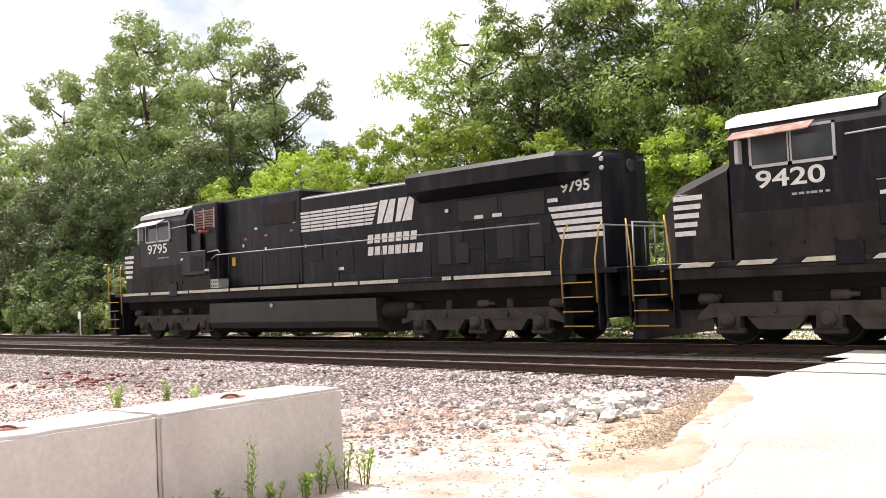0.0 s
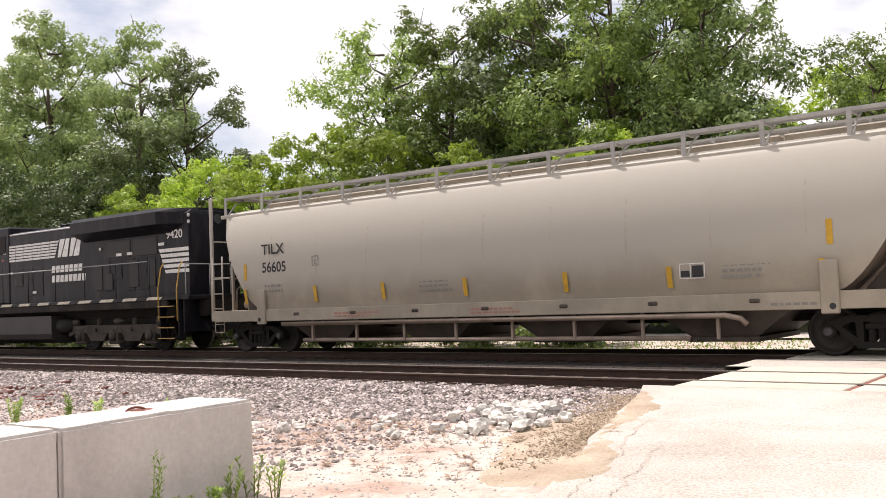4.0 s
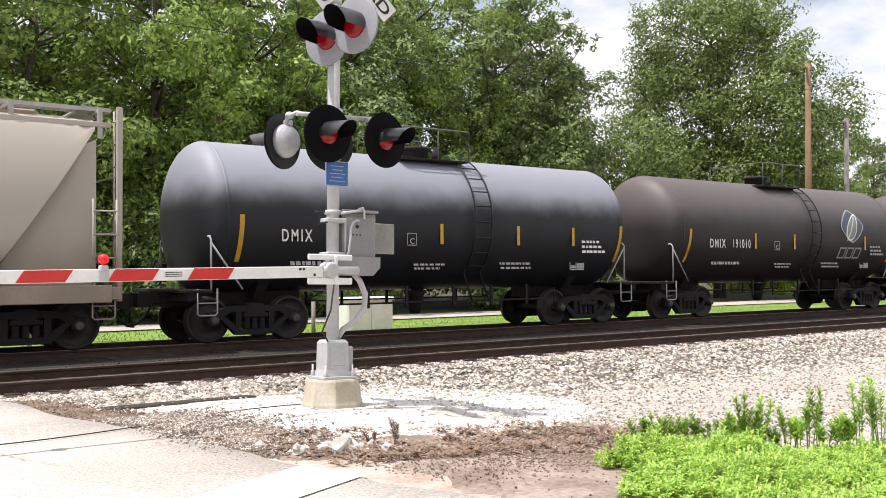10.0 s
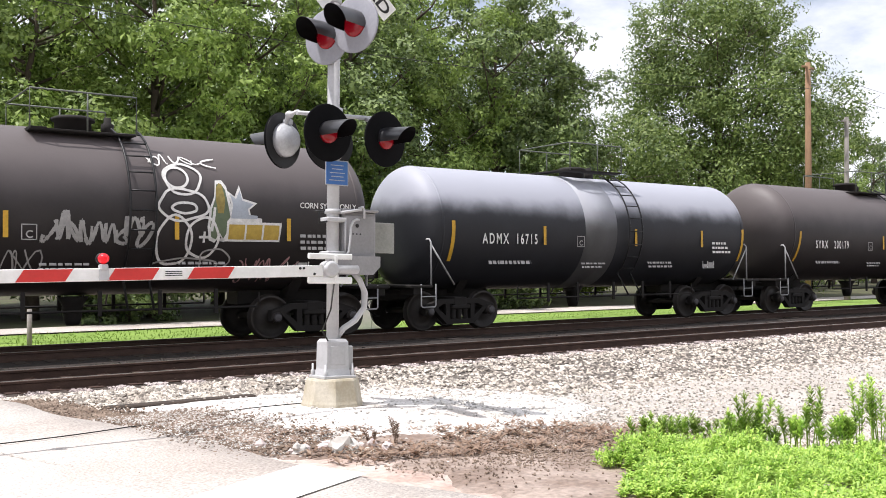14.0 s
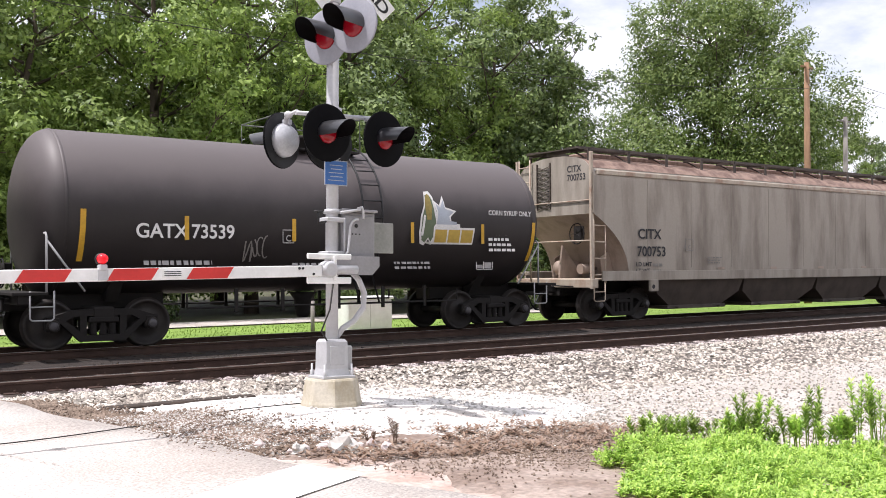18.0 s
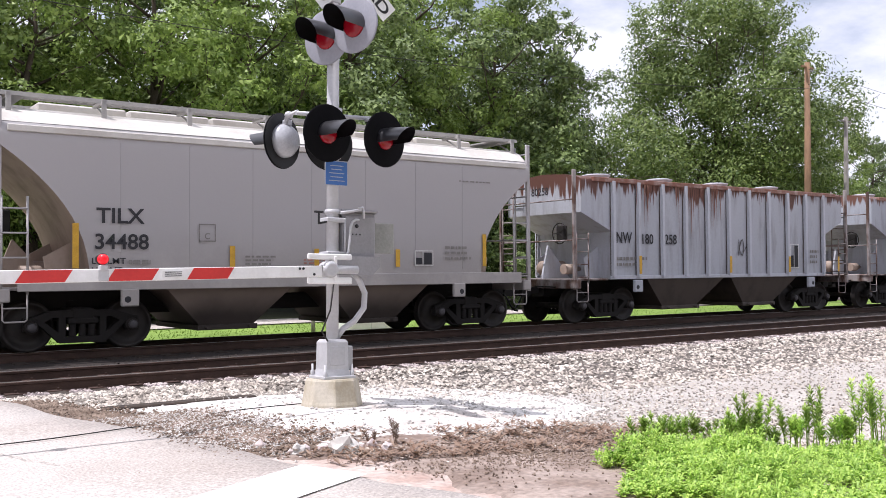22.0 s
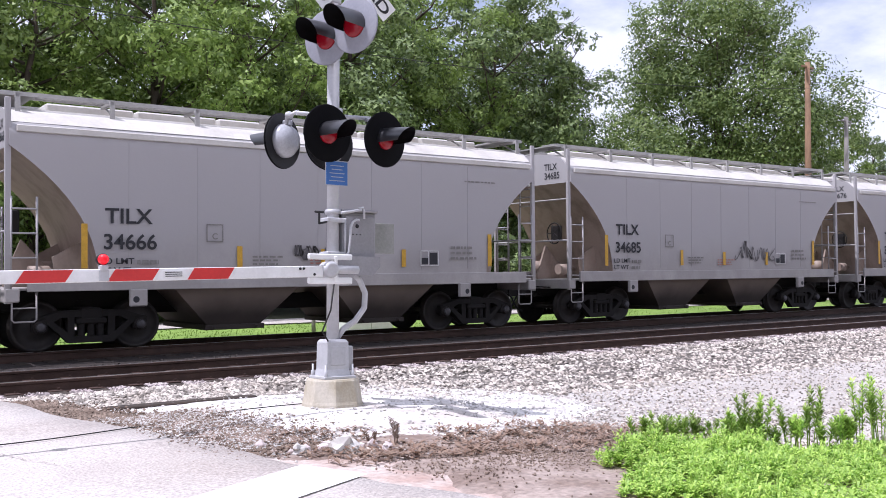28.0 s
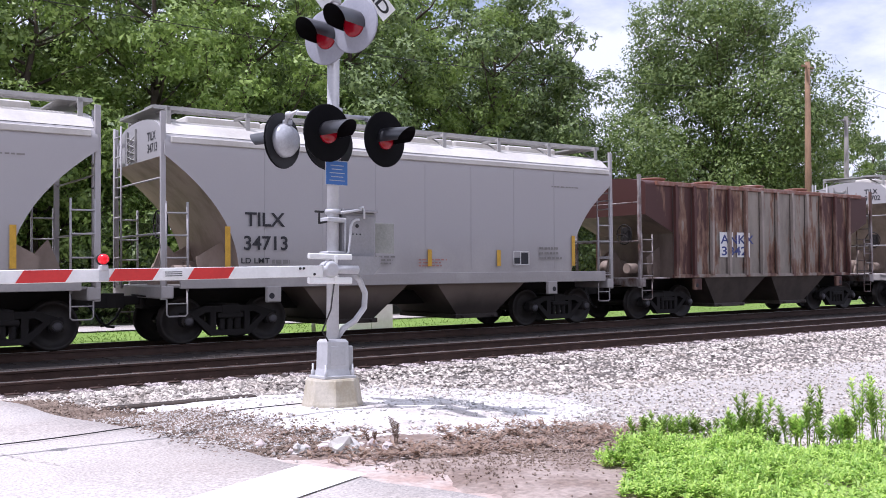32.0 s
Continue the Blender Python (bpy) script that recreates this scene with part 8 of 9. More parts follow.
def loco_truck(car, xc):
    for s in (-1, 1):
        part("truck_frame", shared("loco_frame", make_loco_frame, P_LOCOTRUCK), None, car, at=pose(xc, s * 1.16, 0, 0, 0, 0 if s < 0 else 180))
        for x in (-1.0, 1.0):
            part("coil_spring", shared("loco_spring", lambda: Geo().lathe((0, 0, 0.86), (0, 0, 1), [(k * 0.02, 0.10 if k % 2 else 0.085) for k in range(12)], 12), P_LOCOTRUCK), None, car, at=pose(xc + x, s * 1.12, 0))
        part("brake_cylinder", shared("loco_brake", lambda: Geo().lathe((-0.22, 0, 0.98), (1, 0, 0), [(0, 0.10), (0.3, 0.10), (0.34, 0.05), (0.5, 0.04)], 12), P_LOCOTRUCK), None, car, at=pose(xc + 0.3, s * 1.22, 0))
    part("truck_bolster", shared("loco_bolster", lambda: Geo().box(-2.3, 2.3, -0.9, 0.9, 0.55, 1.1, 0.05), P_UNDER), None, car, at=pose(xc, 0, 0))
    for dx in (-1.98, 0.0, 1.98):
        m = pose(xc + dx, 0, 0.533)
        ob = part("wheelset", shared("loco_wheelset", lambda: make_wheelset(0.533), P_STEEL), None, car, at=m)
        AXLES.append((ob, m, 0.533, car))


def bars(car, x, y, z, w, h, n, material, slant=0.2, gap=0.22):
    """Lettering of a trade name as plain slanted bars."""
    d = w / n
    for k in range(n):
        part("name_bar", Geo().prism([(x + k * d, z), (x + k * d + d * (1 - gap), z), (x + k * d + d * (1 - gap) + slant * h, z + h), (x + k * d + slant * h, z + h)], y - 0.004, y), material, car)


def locomotive(c, number, label, dashes):
    car = thing("diesel_locomotive", pose(c, YF, 0), label, "locomotive", "freight train")
    E = 11.15
    # frame and walkway
    part("walkway", Geo().box(-E + 0.5, E + 0.2, -1.53, 1.53, 1.58, 1.70, 0.012), P_LOCO, car)
    part("side_sill", Geo().box(-E + 1.0, E - 0.9, -1.50, -1.42, 1.36, 1.60, 0.01), P_LOCODUST, car)
    part("side_sill", Geo().box(-E + 1.0, E - 0.9, 1.42, 1.50, 1.36, 1.60, 0.01), P_LOCODUST, car)
    part("underframe", Geo().box(-E + 0.4, E + 0.2, -0.9, 0.9, 1.05, 1.58, 0.03), P_UNDER, car)
    if dashes:
        x = -9.95
        while x < 9.3:
            if not (-9.0 < x < -8.8):
                part("sill_dash", Geo().prism([(x, 1.60), (x + 0.72, 1.60), (x + 0.84, 1.69), (x + 0.12, 1.69)], -1.545, -1.532), P_SILL, car)
            x += 1.28
    else:
        for x0, x1 in ((-10.0, -8.2), (-8.0, -5.6), (-5.5, -3.2), (-3.1, -1.6), (-1.5, 0.3), (0.4, 1.9), (2.0, 3.0), (3.1, 4.6), (6.2, 6.5), (6.6, 9.6)):
            part("sill_stripe", Geo().box(x0, x1, -1.545, -1.532, 1.60, 1.69), P_SILL, car)
    # nose, cab
    nose = Geo()
    nose.rings([[(x, y, z) for y, z in ((-w, 1.70), (-w, zt - 0.22), (-w + 0.28, zt), (w - 0.28, zt), (w, zt - 0.22), (w, 1.70))] for x, w, zt in ((-10.42, 1.05, 3.0), (-10.25, 1.22, 3.16), (-10.08, 1.32, 3.28), (-8.8, 1.46, 3.70))], False)
    part("nose", nose, P_LOCODUST, car)
    cab = Geo()
    cab.rings([[(x, y, z) for y, z in ((-1.50, 1.70), (-1.50, 4.10), (-1.34, 4.44), (-0.8, 4.62), (0.8, 4.62), (1.34, 4.44), (1.50, 4.10), (1.50, 1.70))] for x in (-8.72, -5.62)], False)
    part("cab", cab, P_LOCO, car)
    # pale sheet paints the sun's glare onto the black roof edge
    part("cab_roof", Geo().rings([[(x, y, z) for y, z in ((-1.44, 4.30), (-1.38, 4.46), (-0.82, 4.645), (0.82, 4.645), (1.38, 4.46), (1.44, 4.30))] for x in (-8.80, -5.9)], False, cap=False, closed=False), M_WHITE if dashes else P_GRATING, car, "cab roof edge coloured pale for sun glare")
    part("cab_skirt", Geo().box(-8.72, -4.3, -1.51, 1.51, 1.50, 2.62, 0.02), P_LOCODUST, car)
    for x0, x1 in ((-8.25, -7.52), (-7.46, -6.68)):
        w = part("cab_window", Geo().box(x0, x1, -1.525, -1.50, 3.50, 4.10, 0.01), P_GLASS, car, "dark glass in a pale frame")
        for a in ((x0 - 0.04, x1 + 0.04, 3.44, 3.50), (x0 - 0.04, x1 + 0.04, 4.10, 4.15), (x0 - 0.04, x0 + 0.01, 3.44, 4.15), (x1 - 0.01, x1 + 0.04, 3.44, 4.15)):
            part("window_frame", Geo().box(a[0], a[1], -1.54, -1.50, a[2], a[3]), M_ALU, w)
    part("sunshade", Geo().add([(-8.6, -1.52, 4.17), (-7.0, -1.52, 4.20), (-7.0, -1.86, 4.02), (-8.6, -1.86, 3.99), (-8.6, -1.52, 4.19), (-7.0, -1.52, 4.22), (-7.0, -1.86, 4.04), (-8.6, -1.86, 4.01)], [(0, 1, 2, 3), (7, 6, 5, 4), (0, 4, 5, 1), (1, 5, 6, 2), (2, 6, 7, 3), (3, 7, 4, 0)]), P_RUST if dashes else M_ALU, car, "tilted window awning")
    part("mirror", Geo().box(-8.50, -8.42, -1.72, -1.54, 3.55, 4.0, 0.01), M_ALU, car)
    for x in (-8.0, -7.35, -6.75, -6.35, -5.95):
        part("cover_bolt", Geo().lathe((x, -1.51, 1.98), (0, -1, 0), [(0, 0.05), (0.03, 0.045)], 10), P_LOCO, car)
    part("cab_door", Geo().box(-5.55, -4.95, -1.40, -1.36, 1.75, 3.6, 0.02), P_LOCO, car)
    part("battery_box", Geo().box(-6.75, -6.25, -1.56, -1.50, 1.52, 1.95, 0.015), P_LOCO, car)
    # equipment hood behind the cab, engine hood, radiator
    part("equipment_hood", Geo().box(-5.62, -4.15, -1.28, 1.28, 1.70, 4.60, 0.05), P_LOCO, car)
    part("blower_hood", Geo().box(-4.15, -0.05, -1.0, 1.0, 1.70, 4.60, 0.06), P_LOCO, car)
    # rusty intake louvres in a pale frame, the screen over the blower, the side box and steps behind the cab
    for k in range(7):
        part("grille_slat", Geo().box(-5.38, -4.27, -1.31, -1.275, 3.78 + k * 0.085, 3.83 + k * 0.085, 0.008), P_RUST, car)
    for x in (-5.42, -4.86, -4.25):
        part("grille_post", Geo().box(x - 0.02, x + 0.02, -1.32, -1.275, 3.72, 4.40, 0.005), P_GRATING, car)
    part("intake_frame", Geo().box(-5.45, -4.22, -1.30, -1.272, 3.68, 3.73), P_LOCODUST, car)
    part("intake_grille", Geo().box(-1.95, -0.32, -1.02, -0.99, 3.60, 4.27, 0.02), P_SCREEN, car, "dark brown intake screen")
    part("side_box", Geo().box(-5.95, -4.42, -1.57, -1.20, 2.18, 2.98, 0.03), P_LOCO, car)
    part("box_louvre", Geo().box(-5.35, -4.62, -1.582, -1.565, 2.34, 2.82, 0.01), P_SCREEN, car)
    part("box_edge", Geo().tube([(-5.95, -1.575, 2.985), (-4.42, -1.575, 2.985)], 0.012, 6), P_GRATING, car)
    part("cab_handrail", Geo().tube([(-6.45, -1.56, 3.86), (-5.20, -1.56, 3.90), (-5.02, -1.56, 3.84), (-5.0, -1.50, 3.62)], 0.018, 6), M_HOUSING, car)
    part("grab_iron", Geo().tube([(-4.35, -1.53, 2.92), (-3.75, -1.53, 2.95), (-3.62, -1.53, 2.86)], 0.018, 6), M_HOUSING, car)
    st = part("filter_step", Geo().box(-4.28, -3.82, -1.50, -1.10, 1.72, 2.02, 0.01), P_GRATING, car, "perforated steel step")
    for k in range(4):
        for q in (1.80, 1.93):
            part("step_hole", Geo().lathe((-4.20 + 0.10 * k, -1.50, q), (0, -1, 0), [(0, 0.03), (0.004, 0.028)], 8), M_BLACK, st)
    part("yellow_tag", Geo().box(-3.70, -3.52, -1.02, -1.0, 2.42, 2.70), P_YELLOW, car)
    for x, z, m in ((-3.0, 3.22, P_REDTAG), (-1.9, 3.27, P_REDTAG), (-0.6, 3.33, P_REDTAG), (-4.75, 3.60, P_REDTAG), (-2.42, 3.52, P_WHITE), (-0.45, 3.58, P_WHITE), (-5.9, 2.72, P_WHITE), (-4.45, 2.30, P_WHITE)):
        part("notice_label", Geo().box(x, x + 0.13, -1.012 if x > -4 else -1.59, -1.0 if x > -4 else -1.28, z, z + 0.07), m, car)
    for k in range(6):
        part("door_seam", Geo().box(-3.9 + k * 0.66, -3.885 + k * 0.66, -1.006, -0.998, 1.85, 3.45 if k % 2 else 3.15), M_BLACK, car)
    hood = Geo()
    hood.rings([[(x, y, z) for y, z in ((-0.97 * k, 1.70), (-0.97 * k, zt - 0.12), (-0.82 * k, zt), (0.82 * k, zt), (0.97 * k, zt - 0.12), (0.97 * k, 1.70))] for x, zt, k in ((-0.05, 4.36, 1), (5.4, 4.34, 1), (10.68, 4.34, 1), (10.84, 4.30, 0.35))], False)
    part("engine_hood", hood, P_LOCO, car)
    # bright rod drawn in as the highlight along the hood top
    part("hood_edge", Geo().tube([(0.0, -0.975, 4.27), (5.4, -0.975, 4.25)], 0.03, 6), M_ALU, car)
    rad = Geo()
    rad.rings([[(x, y, z) for y, z in ((-0.95, 3.66), (-1.50, 3.92), (-1.52, 4.30), (-1.40, 4.42), (1.40, 4.42), (1.52, 4.30), (1.50, 3.92), (0.95, 3.66))] for x in (5.0, 9.8)] + [[(x, y * k, z) for y, z in ((-0.95, 3.66), (-1.50, 3.92), (-1.52, 4.28), (-1.40, 4.40), (1.40, 4.40), (1.52, 4.28), (1.50, 3.92), (0.95, 3.66))] for x, k in ((10.3, 0.74), (10.74, 0.42))], False)
    part("radiator_wing", rad, P_LOCO, car, "overhanging radiator housing")
    for x0, x1 in ((6.35, 7.65), (7.8, 9.1)):
        part("radiator_grille", Geo().box(x0, x1, -0.99, -0.96, 3.05, 3.62, 0.02), M_BLACK, car)
    part("exhaust_stack", Geo().box(4.2, 5.2, -0.35, 0.35, 4.34, 4.60, 0.03), P_LOCO, car)
    for x in (2.6, 3.0):
        part("air_horn", Geo().lathe((x, -0.2, 4.50), (-1, 0, 0), [(0, 0.02), (0.25, 0.03), (0.36, 0.08)], 10), P_LOCO, car)
    part("roof_fan", Geo().lathe((8.0, 0, 4.42), (0, 0, 1), [(0, 0.8), (0.1, 0.8), (0.12, 0.7)], 24), P_LOCO, car)
    part("antenna_dome", Geo().lathe((-7.2, 0.3, 4.63), (0, 0, 1), [(0, 0.22), (0.06, 0.2), (0.1, 0.08)], 14), P_LOCO, car)
    part("air_conditioner", Geo().box(-7.9, -6.9, -0.4, 0.4, 4.62, 4.74, 0.03), P_LOCO, car)
    # hood doors with latches, louvres
    x = 0.25
    k = 0
    while x < 8.9:
        if not (2.0 < x < 5.2):
            d = part("hood_door", Geo().box(x, x + 0.62, -0.985, -0.965, 1.95 if k % 3 else 2.35, 3.0, 0.012), P_LOCO, car)
            part("latch", Geo().box(x + 0.52, x + 0.57, -1.0, -0.985, 2.5, 2.62), M_BLACK, d)
        x += 0.70
        k += 1
    # raised black boxes stand in for the dark of recessed doors
    for x0, z0, w, h in ((5.6, 2.0, 0.45, 0.8), (6.2, 2.0, 0.45, 0.55), (7.6, 2.05, 0.5, 0.9), (8.6, 2.05, 0.4, 0.9)):
        part("access_hatch", Geo().box(x0, x0 + w, -1.005, -0.97, z0, z0 + h, 0.015), M_BLACK, car)
    for x0, z0, w in ((-1.9, 2.85, 0.08), (-3.1, 3.0, 0.08), (0.1, 2.8, 0.06), (5.9, 3.35, 0.12), (6.9, 3.1, 0.3), (7.5, 3.1, 0.3), (9.2, 3.3, 0.3), (1.6, 2.05, 0.25)):
        part("notice_label", Geo().box(x0, x0 + w, -1.012, -1.004, z0, z0 + 0.09), P_WHITE, car)
    # paint scheme: horse-head block reduced to stripes and plain shapes
    for k in range(6):
        z = 3.27 + k * 0.105
        part("hood_stripe", Geo().prism([(-0.2, z), (3.05 + k * 0.05, z), (3.12 + k * 0.05, z + 0.07), (-0.2, z + 0.07)], -0.982, -0.972), P_WHITE, car)
    for k in range(5):
        part("stripe_gap", Geo().box(0.35 + k * 0.6, 0.37 + k * 0.6, -0.984, -0.981, 3.25, 3.89), P_LOCO, car)
    for x0 in (3.28, 4.02):
        part("emblem_block", Geo().prism([(x0, 3.27), (x0 + 0.62, 3.27), (x0 + 0.78, 3.90), (x0 + 0.16, 3.90)], -0.984, -0.972), P_WHITE, car)
        part("emblem_cut", Geo().prism([(x0 + 0.20, 3.27), (x0 + 0.26, 3.27), (x0 + 0.56, 3.90), (x0 + 0.50, 3.90)], -0.988, -0.983), P_LOCO, car)
    bars(car, 2.85, -0.975, 2.74, 2.0, 0.24, 7, P_WHITE, 0.15)
    bars(car, 2.85, -0.975, 2.40, 2.2, 0.24, 8, P_WHITE, 0.15)
    word(number, -8.20, -1.512, 3.06, 0.33, P_WHITE, car, 1.48)
    small_print(car, -7.5, -1.513, 2.86, 0.9, 0.09, 1, P_DIMWHITE, 3)
    word(number, 9.58, -0.985, 3.50, 0.26, P_WHITE, car, 1.15)
    # rear and front bands
    for k in range(5):
        z = 2.42 + k * 0.165
        part("end_stripe", Geo().prism([(9.52 - k * 0.07, z), (10.68, z), (10.68, z + 0.11), (9.47 - k * 0.07, z + 0.11)], -0.985, -0.972), P_WHITE, car)
        z = 2.25 + k * 0.18
        part("nose_stripe", Geo().prism([(-10.05, z), (-9.50 + k * 0.06, z), (-9.44 + k * 0.06, z + 0.10), (-10.05, z + 0.10)], -1.375 - 0.005 * k, -1.31), P_WHITE, car)
    part("nose_side_skin", Geo().box(-10.05, -8.75, -1.365, -1.30, 1.7, 3.1, 0.01), P_LOCO, car)
    # fuel tank
    part("fuel_tank", Geo().prism([(-1.42, 0.42), (-1.48, 0.60), (-1.48, 1.22), (1.48, 1.22), (1.48, 0.60), (1.42, 0.42), (1.0, 0.26), (-1.0, 0.26)], -4.4, 3.65, "yz"), P_FUEL, car, "long sooty fuel tank")
    part("air_reservoir", Geo().lathe((3.70, -1.15, 0.85), (1, 0, 0), [(0, 0.1), (0.05, 0.24), (0.9, 0.24), (0.95, 0.1)], 16), P_UNDER, car)
    part("fuel_filler", Geo().lathe((-1.0, -1.48, 1.1), (0, -1, 0), [(0, 0.07), (0.05, 0.06)], 12), M_ALU, car)
    # plow, steps, rails
    part("snow_plow", Geo().prism([(-11.15, 0.15), (-10.75, 0.15), (-10.75, 1.0), (-10.95, 1.0)], -1.45, 1.45), P_LOCO, car)
    for s, xe in ((-1, -10.55), (1, 10.37)):
        for y in (-1, 1):
            for k in range(4):
                part("step", Geo().box(xe - 0.42, xe + 0.42, y * 1.50 - 0.14, y * 1.50 + 0.04 if y < 0 else y * 1.5 + 0.14, 0.42 + k * 0.32, 0.45 + k * 0.32, 0.006), P_LOCO, car)
                part("step_edge", Geo().box(xe - 0.40, xe + 0.40, y * 1.50 + (-0.15 if y < 0 else 0.14), y * 1.50 + (-0.14 if y < 0 else 0.15), 0.425 + k * 0.32, 0.447 + k * 0.32), P_HANDRAIL, car, "yellow step edge")
            for xx in (xe - 0.46, xe + 0.46):
                part("step_side", Geo().box(xx - 0.02, xx + 0.02, y * 1.40 - 0.12, y * 1.40 + 0.12, 0.36, 1.62, 0.006), P_LOCO, car)
                rail_pts = [(xx, y * 1.56, 0.95), (xx, y * 1.57, 1.9), (xx + s * 0.10, y * 1.52, 2.55), (xx + s * 0.16, y * 1.45, 2.72)]
                part("stair_rail", Geo().tube(rail_pts, 0.019, 8), P_HANDRAIL, car, "worn yellow handrail")
        part("end_plate", Geo().box(xe + s * 0.62 - 0.03, xe + s * 0.62 + 0.03, -1.45, 1.45, 0.60, 1.70, 0.015), P_LOCO, car)
        part("end_rail", Geo().tube([(xe + s * 0.55, -1.3, 1.7), (xe + s * 0.55, -1.3, 2.65), (xe + s * 0.55, 1.3, 2.65), (xe + s * 0.55, 1.3, 1.7)], 0.022, 6).tube([(xe + s * 0.55, -0.4, 1.7), (xe + s * 0.55, -0.4, 2.65)], 0.018, 6).tube([(xe + s * 0.55, 0.4, 1.7), (xe + s * 0.55, 0.4, 2.65)], 0.018, 6), M_HOUSING, car)
        coupler(car, s * (E + 0.05), s)
        for k in range(3):
            part("jumper_hose", Geo().tube([(xe + s * 0.62, -0.75 + k * 0.2, 1.1), (xe + s * 0.85, -0.75 + k * 0.2, 0.75), (xe + s * 1.0, -0.72 + k * 0.2, 0.55)], 0.022, 6), M_BLACK, car)
    for y in (-1, 1):
        part("walkway_rail", Geo().tube([(-4.2, y * 1.50, 2.68), (-3.9, y * 1.50, 2.80), (9.3, y * 1.50, 2.80)], 0.017, 6), M_HOUSING, car)
        for x in steps(-3.2, 9.4, 1.8):
            part("rail_post", Geo().tube([(x, y * 1.50, 1.70), (x, y * 1.50, 2.80)], 0.014, 6), P_LOCO, car)
    part("headlight", Geo().lathe((10.84, 0, 4.05), (1, 0, 0), [(0, 0.16), (0.05, 0.15)], 14), P_GLASS, car)
    for dz in (3.95, 4.15):
        part("marker_light", Geo().lathe((10.75, -1.0, dz), (0, -1, 0), [(0, 0.06), (0.03, 0.05)], 10), M_ALU, car)
    loco_truck(car, -7.05)
    loco_truck(car, 7.05)
    return car


# ---- the consist, where each stands as the clip begins
TRAIN = []


def consist():
    add = TRAIN.append
    add((locomotive(-22.5, "9795", "dusty black six-axle diesel locomotive with white nose bands, leading", False), -22.5))
    add((locomotive(0.25, "9420", "black six-axle diesel locomotive with dashed white sill stripe, second unit", True), 0.25))
    car, wz = round_hopper(22.3, 9.72, P_CREAM, "TILX", "56605", "cream-grey round-sided covered hopper with discharge pipes", pipes=True)
    add((car, 22.3))
    car, wz = round_hopper(43.15, 9.63, P_CREAM, "TILX", "56350", "cream-grey round-sided covered hopper with open bays", bays=5)
    scribble(car, 0.9, -1.50, 1.5, 1.3, 0.25, P_WHITE, 5, thick=0.010)
    add((car, 43.15))
    car, wz = flat_hopper(62.85, 9.05, P_GREY, "VTGX", "560083", "mid-grey straight-sided covered hopper with white number panels", bays=4, size=0.345, text_x=2.18, zmark=2.77, slope=1.35, zt=2.95, power=0.5, seam_n=10, narrow=0.80,
                          reflect=[(x, 1.58, 0.08) for x in (-7.1, -6.6, -3.86, -0.72, 1.85, 4.65)], endlabel=False)
    for q in (-1.56, 1.56):
        part("lower_side_plate", Geo().box(-8.6, 8.6, q - 0.02, q + 0.02, 1.05, 1.54, 0.008), P_GREY, car)
    for k, x in enumerate((-7.0, -5.6, -4.4, 0.4, 3.4)):
        small_print(car, x, -1.582, 1.24, 0.8, 0.20, 3, P_REDST if k < 3 else P_GREYST, 20 + k)
    part("number_panel", Geo().box(-3.6, -2.5, -1.586, -1.580, 1.14, 1.24), M_WHITE, car)
    part("number_panel", Geo().box(-6.92, -5.80, -1.536, -1.531, 2.72, 3.16), M_WHITE, car)
    part("number_panel", Geo().box(-7.08, -5.50, -1.536, -1.531, 2.25, 2.66), M_WHITE, car)
    part("blank_panel", Geo().box(7.1, 8.6, -1.5365, -1.531, 3.02, 3.5), M_WHITE, car, "white painted-out panel")
    add((car, 62.85))
    car, wz = round_hopper(82.65, 9.45, P_SSPX, "SSPX", "1257", "tan-grey round-sided covered hopper with black graffiti", bays=5, power=1.05, slope=2.0, tall=True)
    scribble(car, 2.6, -1.556, 1.5, 2.3, 0.5, P_DKTAG, 9, thick=0.009, loops=12)
    scribble(car, 4.6, -1.56, 0.93, 2.0, 0.22, P_WHITE, 10, thick=0.014, loops=9)
    add((car, 82.65))
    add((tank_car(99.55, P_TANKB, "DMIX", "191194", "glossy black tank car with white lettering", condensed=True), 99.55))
    add((tank_car(112.95, P_TANKG, "DMIX", "191010", "black tank car with a leaf emblem", condensed=True, emblem="leaf", wrap=False, marks=(-2.2, -0.24, 3.74)), 112.95))
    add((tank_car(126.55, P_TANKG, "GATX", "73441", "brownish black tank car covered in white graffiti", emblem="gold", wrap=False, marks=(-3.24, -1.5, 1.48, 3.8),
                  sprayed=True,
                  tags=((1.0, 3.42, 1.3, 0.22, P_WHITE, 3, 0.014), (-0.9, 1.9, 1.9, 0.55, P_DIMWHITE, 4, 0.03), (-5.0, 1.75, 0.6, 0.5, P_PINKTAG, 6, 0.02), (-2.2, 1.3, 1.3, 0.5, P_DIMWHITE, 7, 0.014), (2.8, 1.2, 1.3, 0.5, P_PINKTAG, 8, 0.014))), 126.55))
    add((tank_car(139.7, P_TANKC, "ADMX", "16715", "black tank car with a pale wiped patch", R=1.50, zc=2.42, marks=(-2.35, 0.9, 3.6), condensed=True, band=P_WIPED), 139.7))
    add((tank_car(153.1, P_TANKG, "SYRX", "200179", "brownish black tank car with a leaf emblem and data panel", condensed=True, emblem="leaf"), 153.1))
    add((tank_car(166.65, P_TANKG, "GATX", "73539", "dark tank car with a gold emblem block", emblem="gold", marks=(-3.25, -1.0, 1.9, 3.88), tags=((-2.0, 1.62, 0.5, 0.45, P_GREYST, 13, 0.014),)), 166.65))
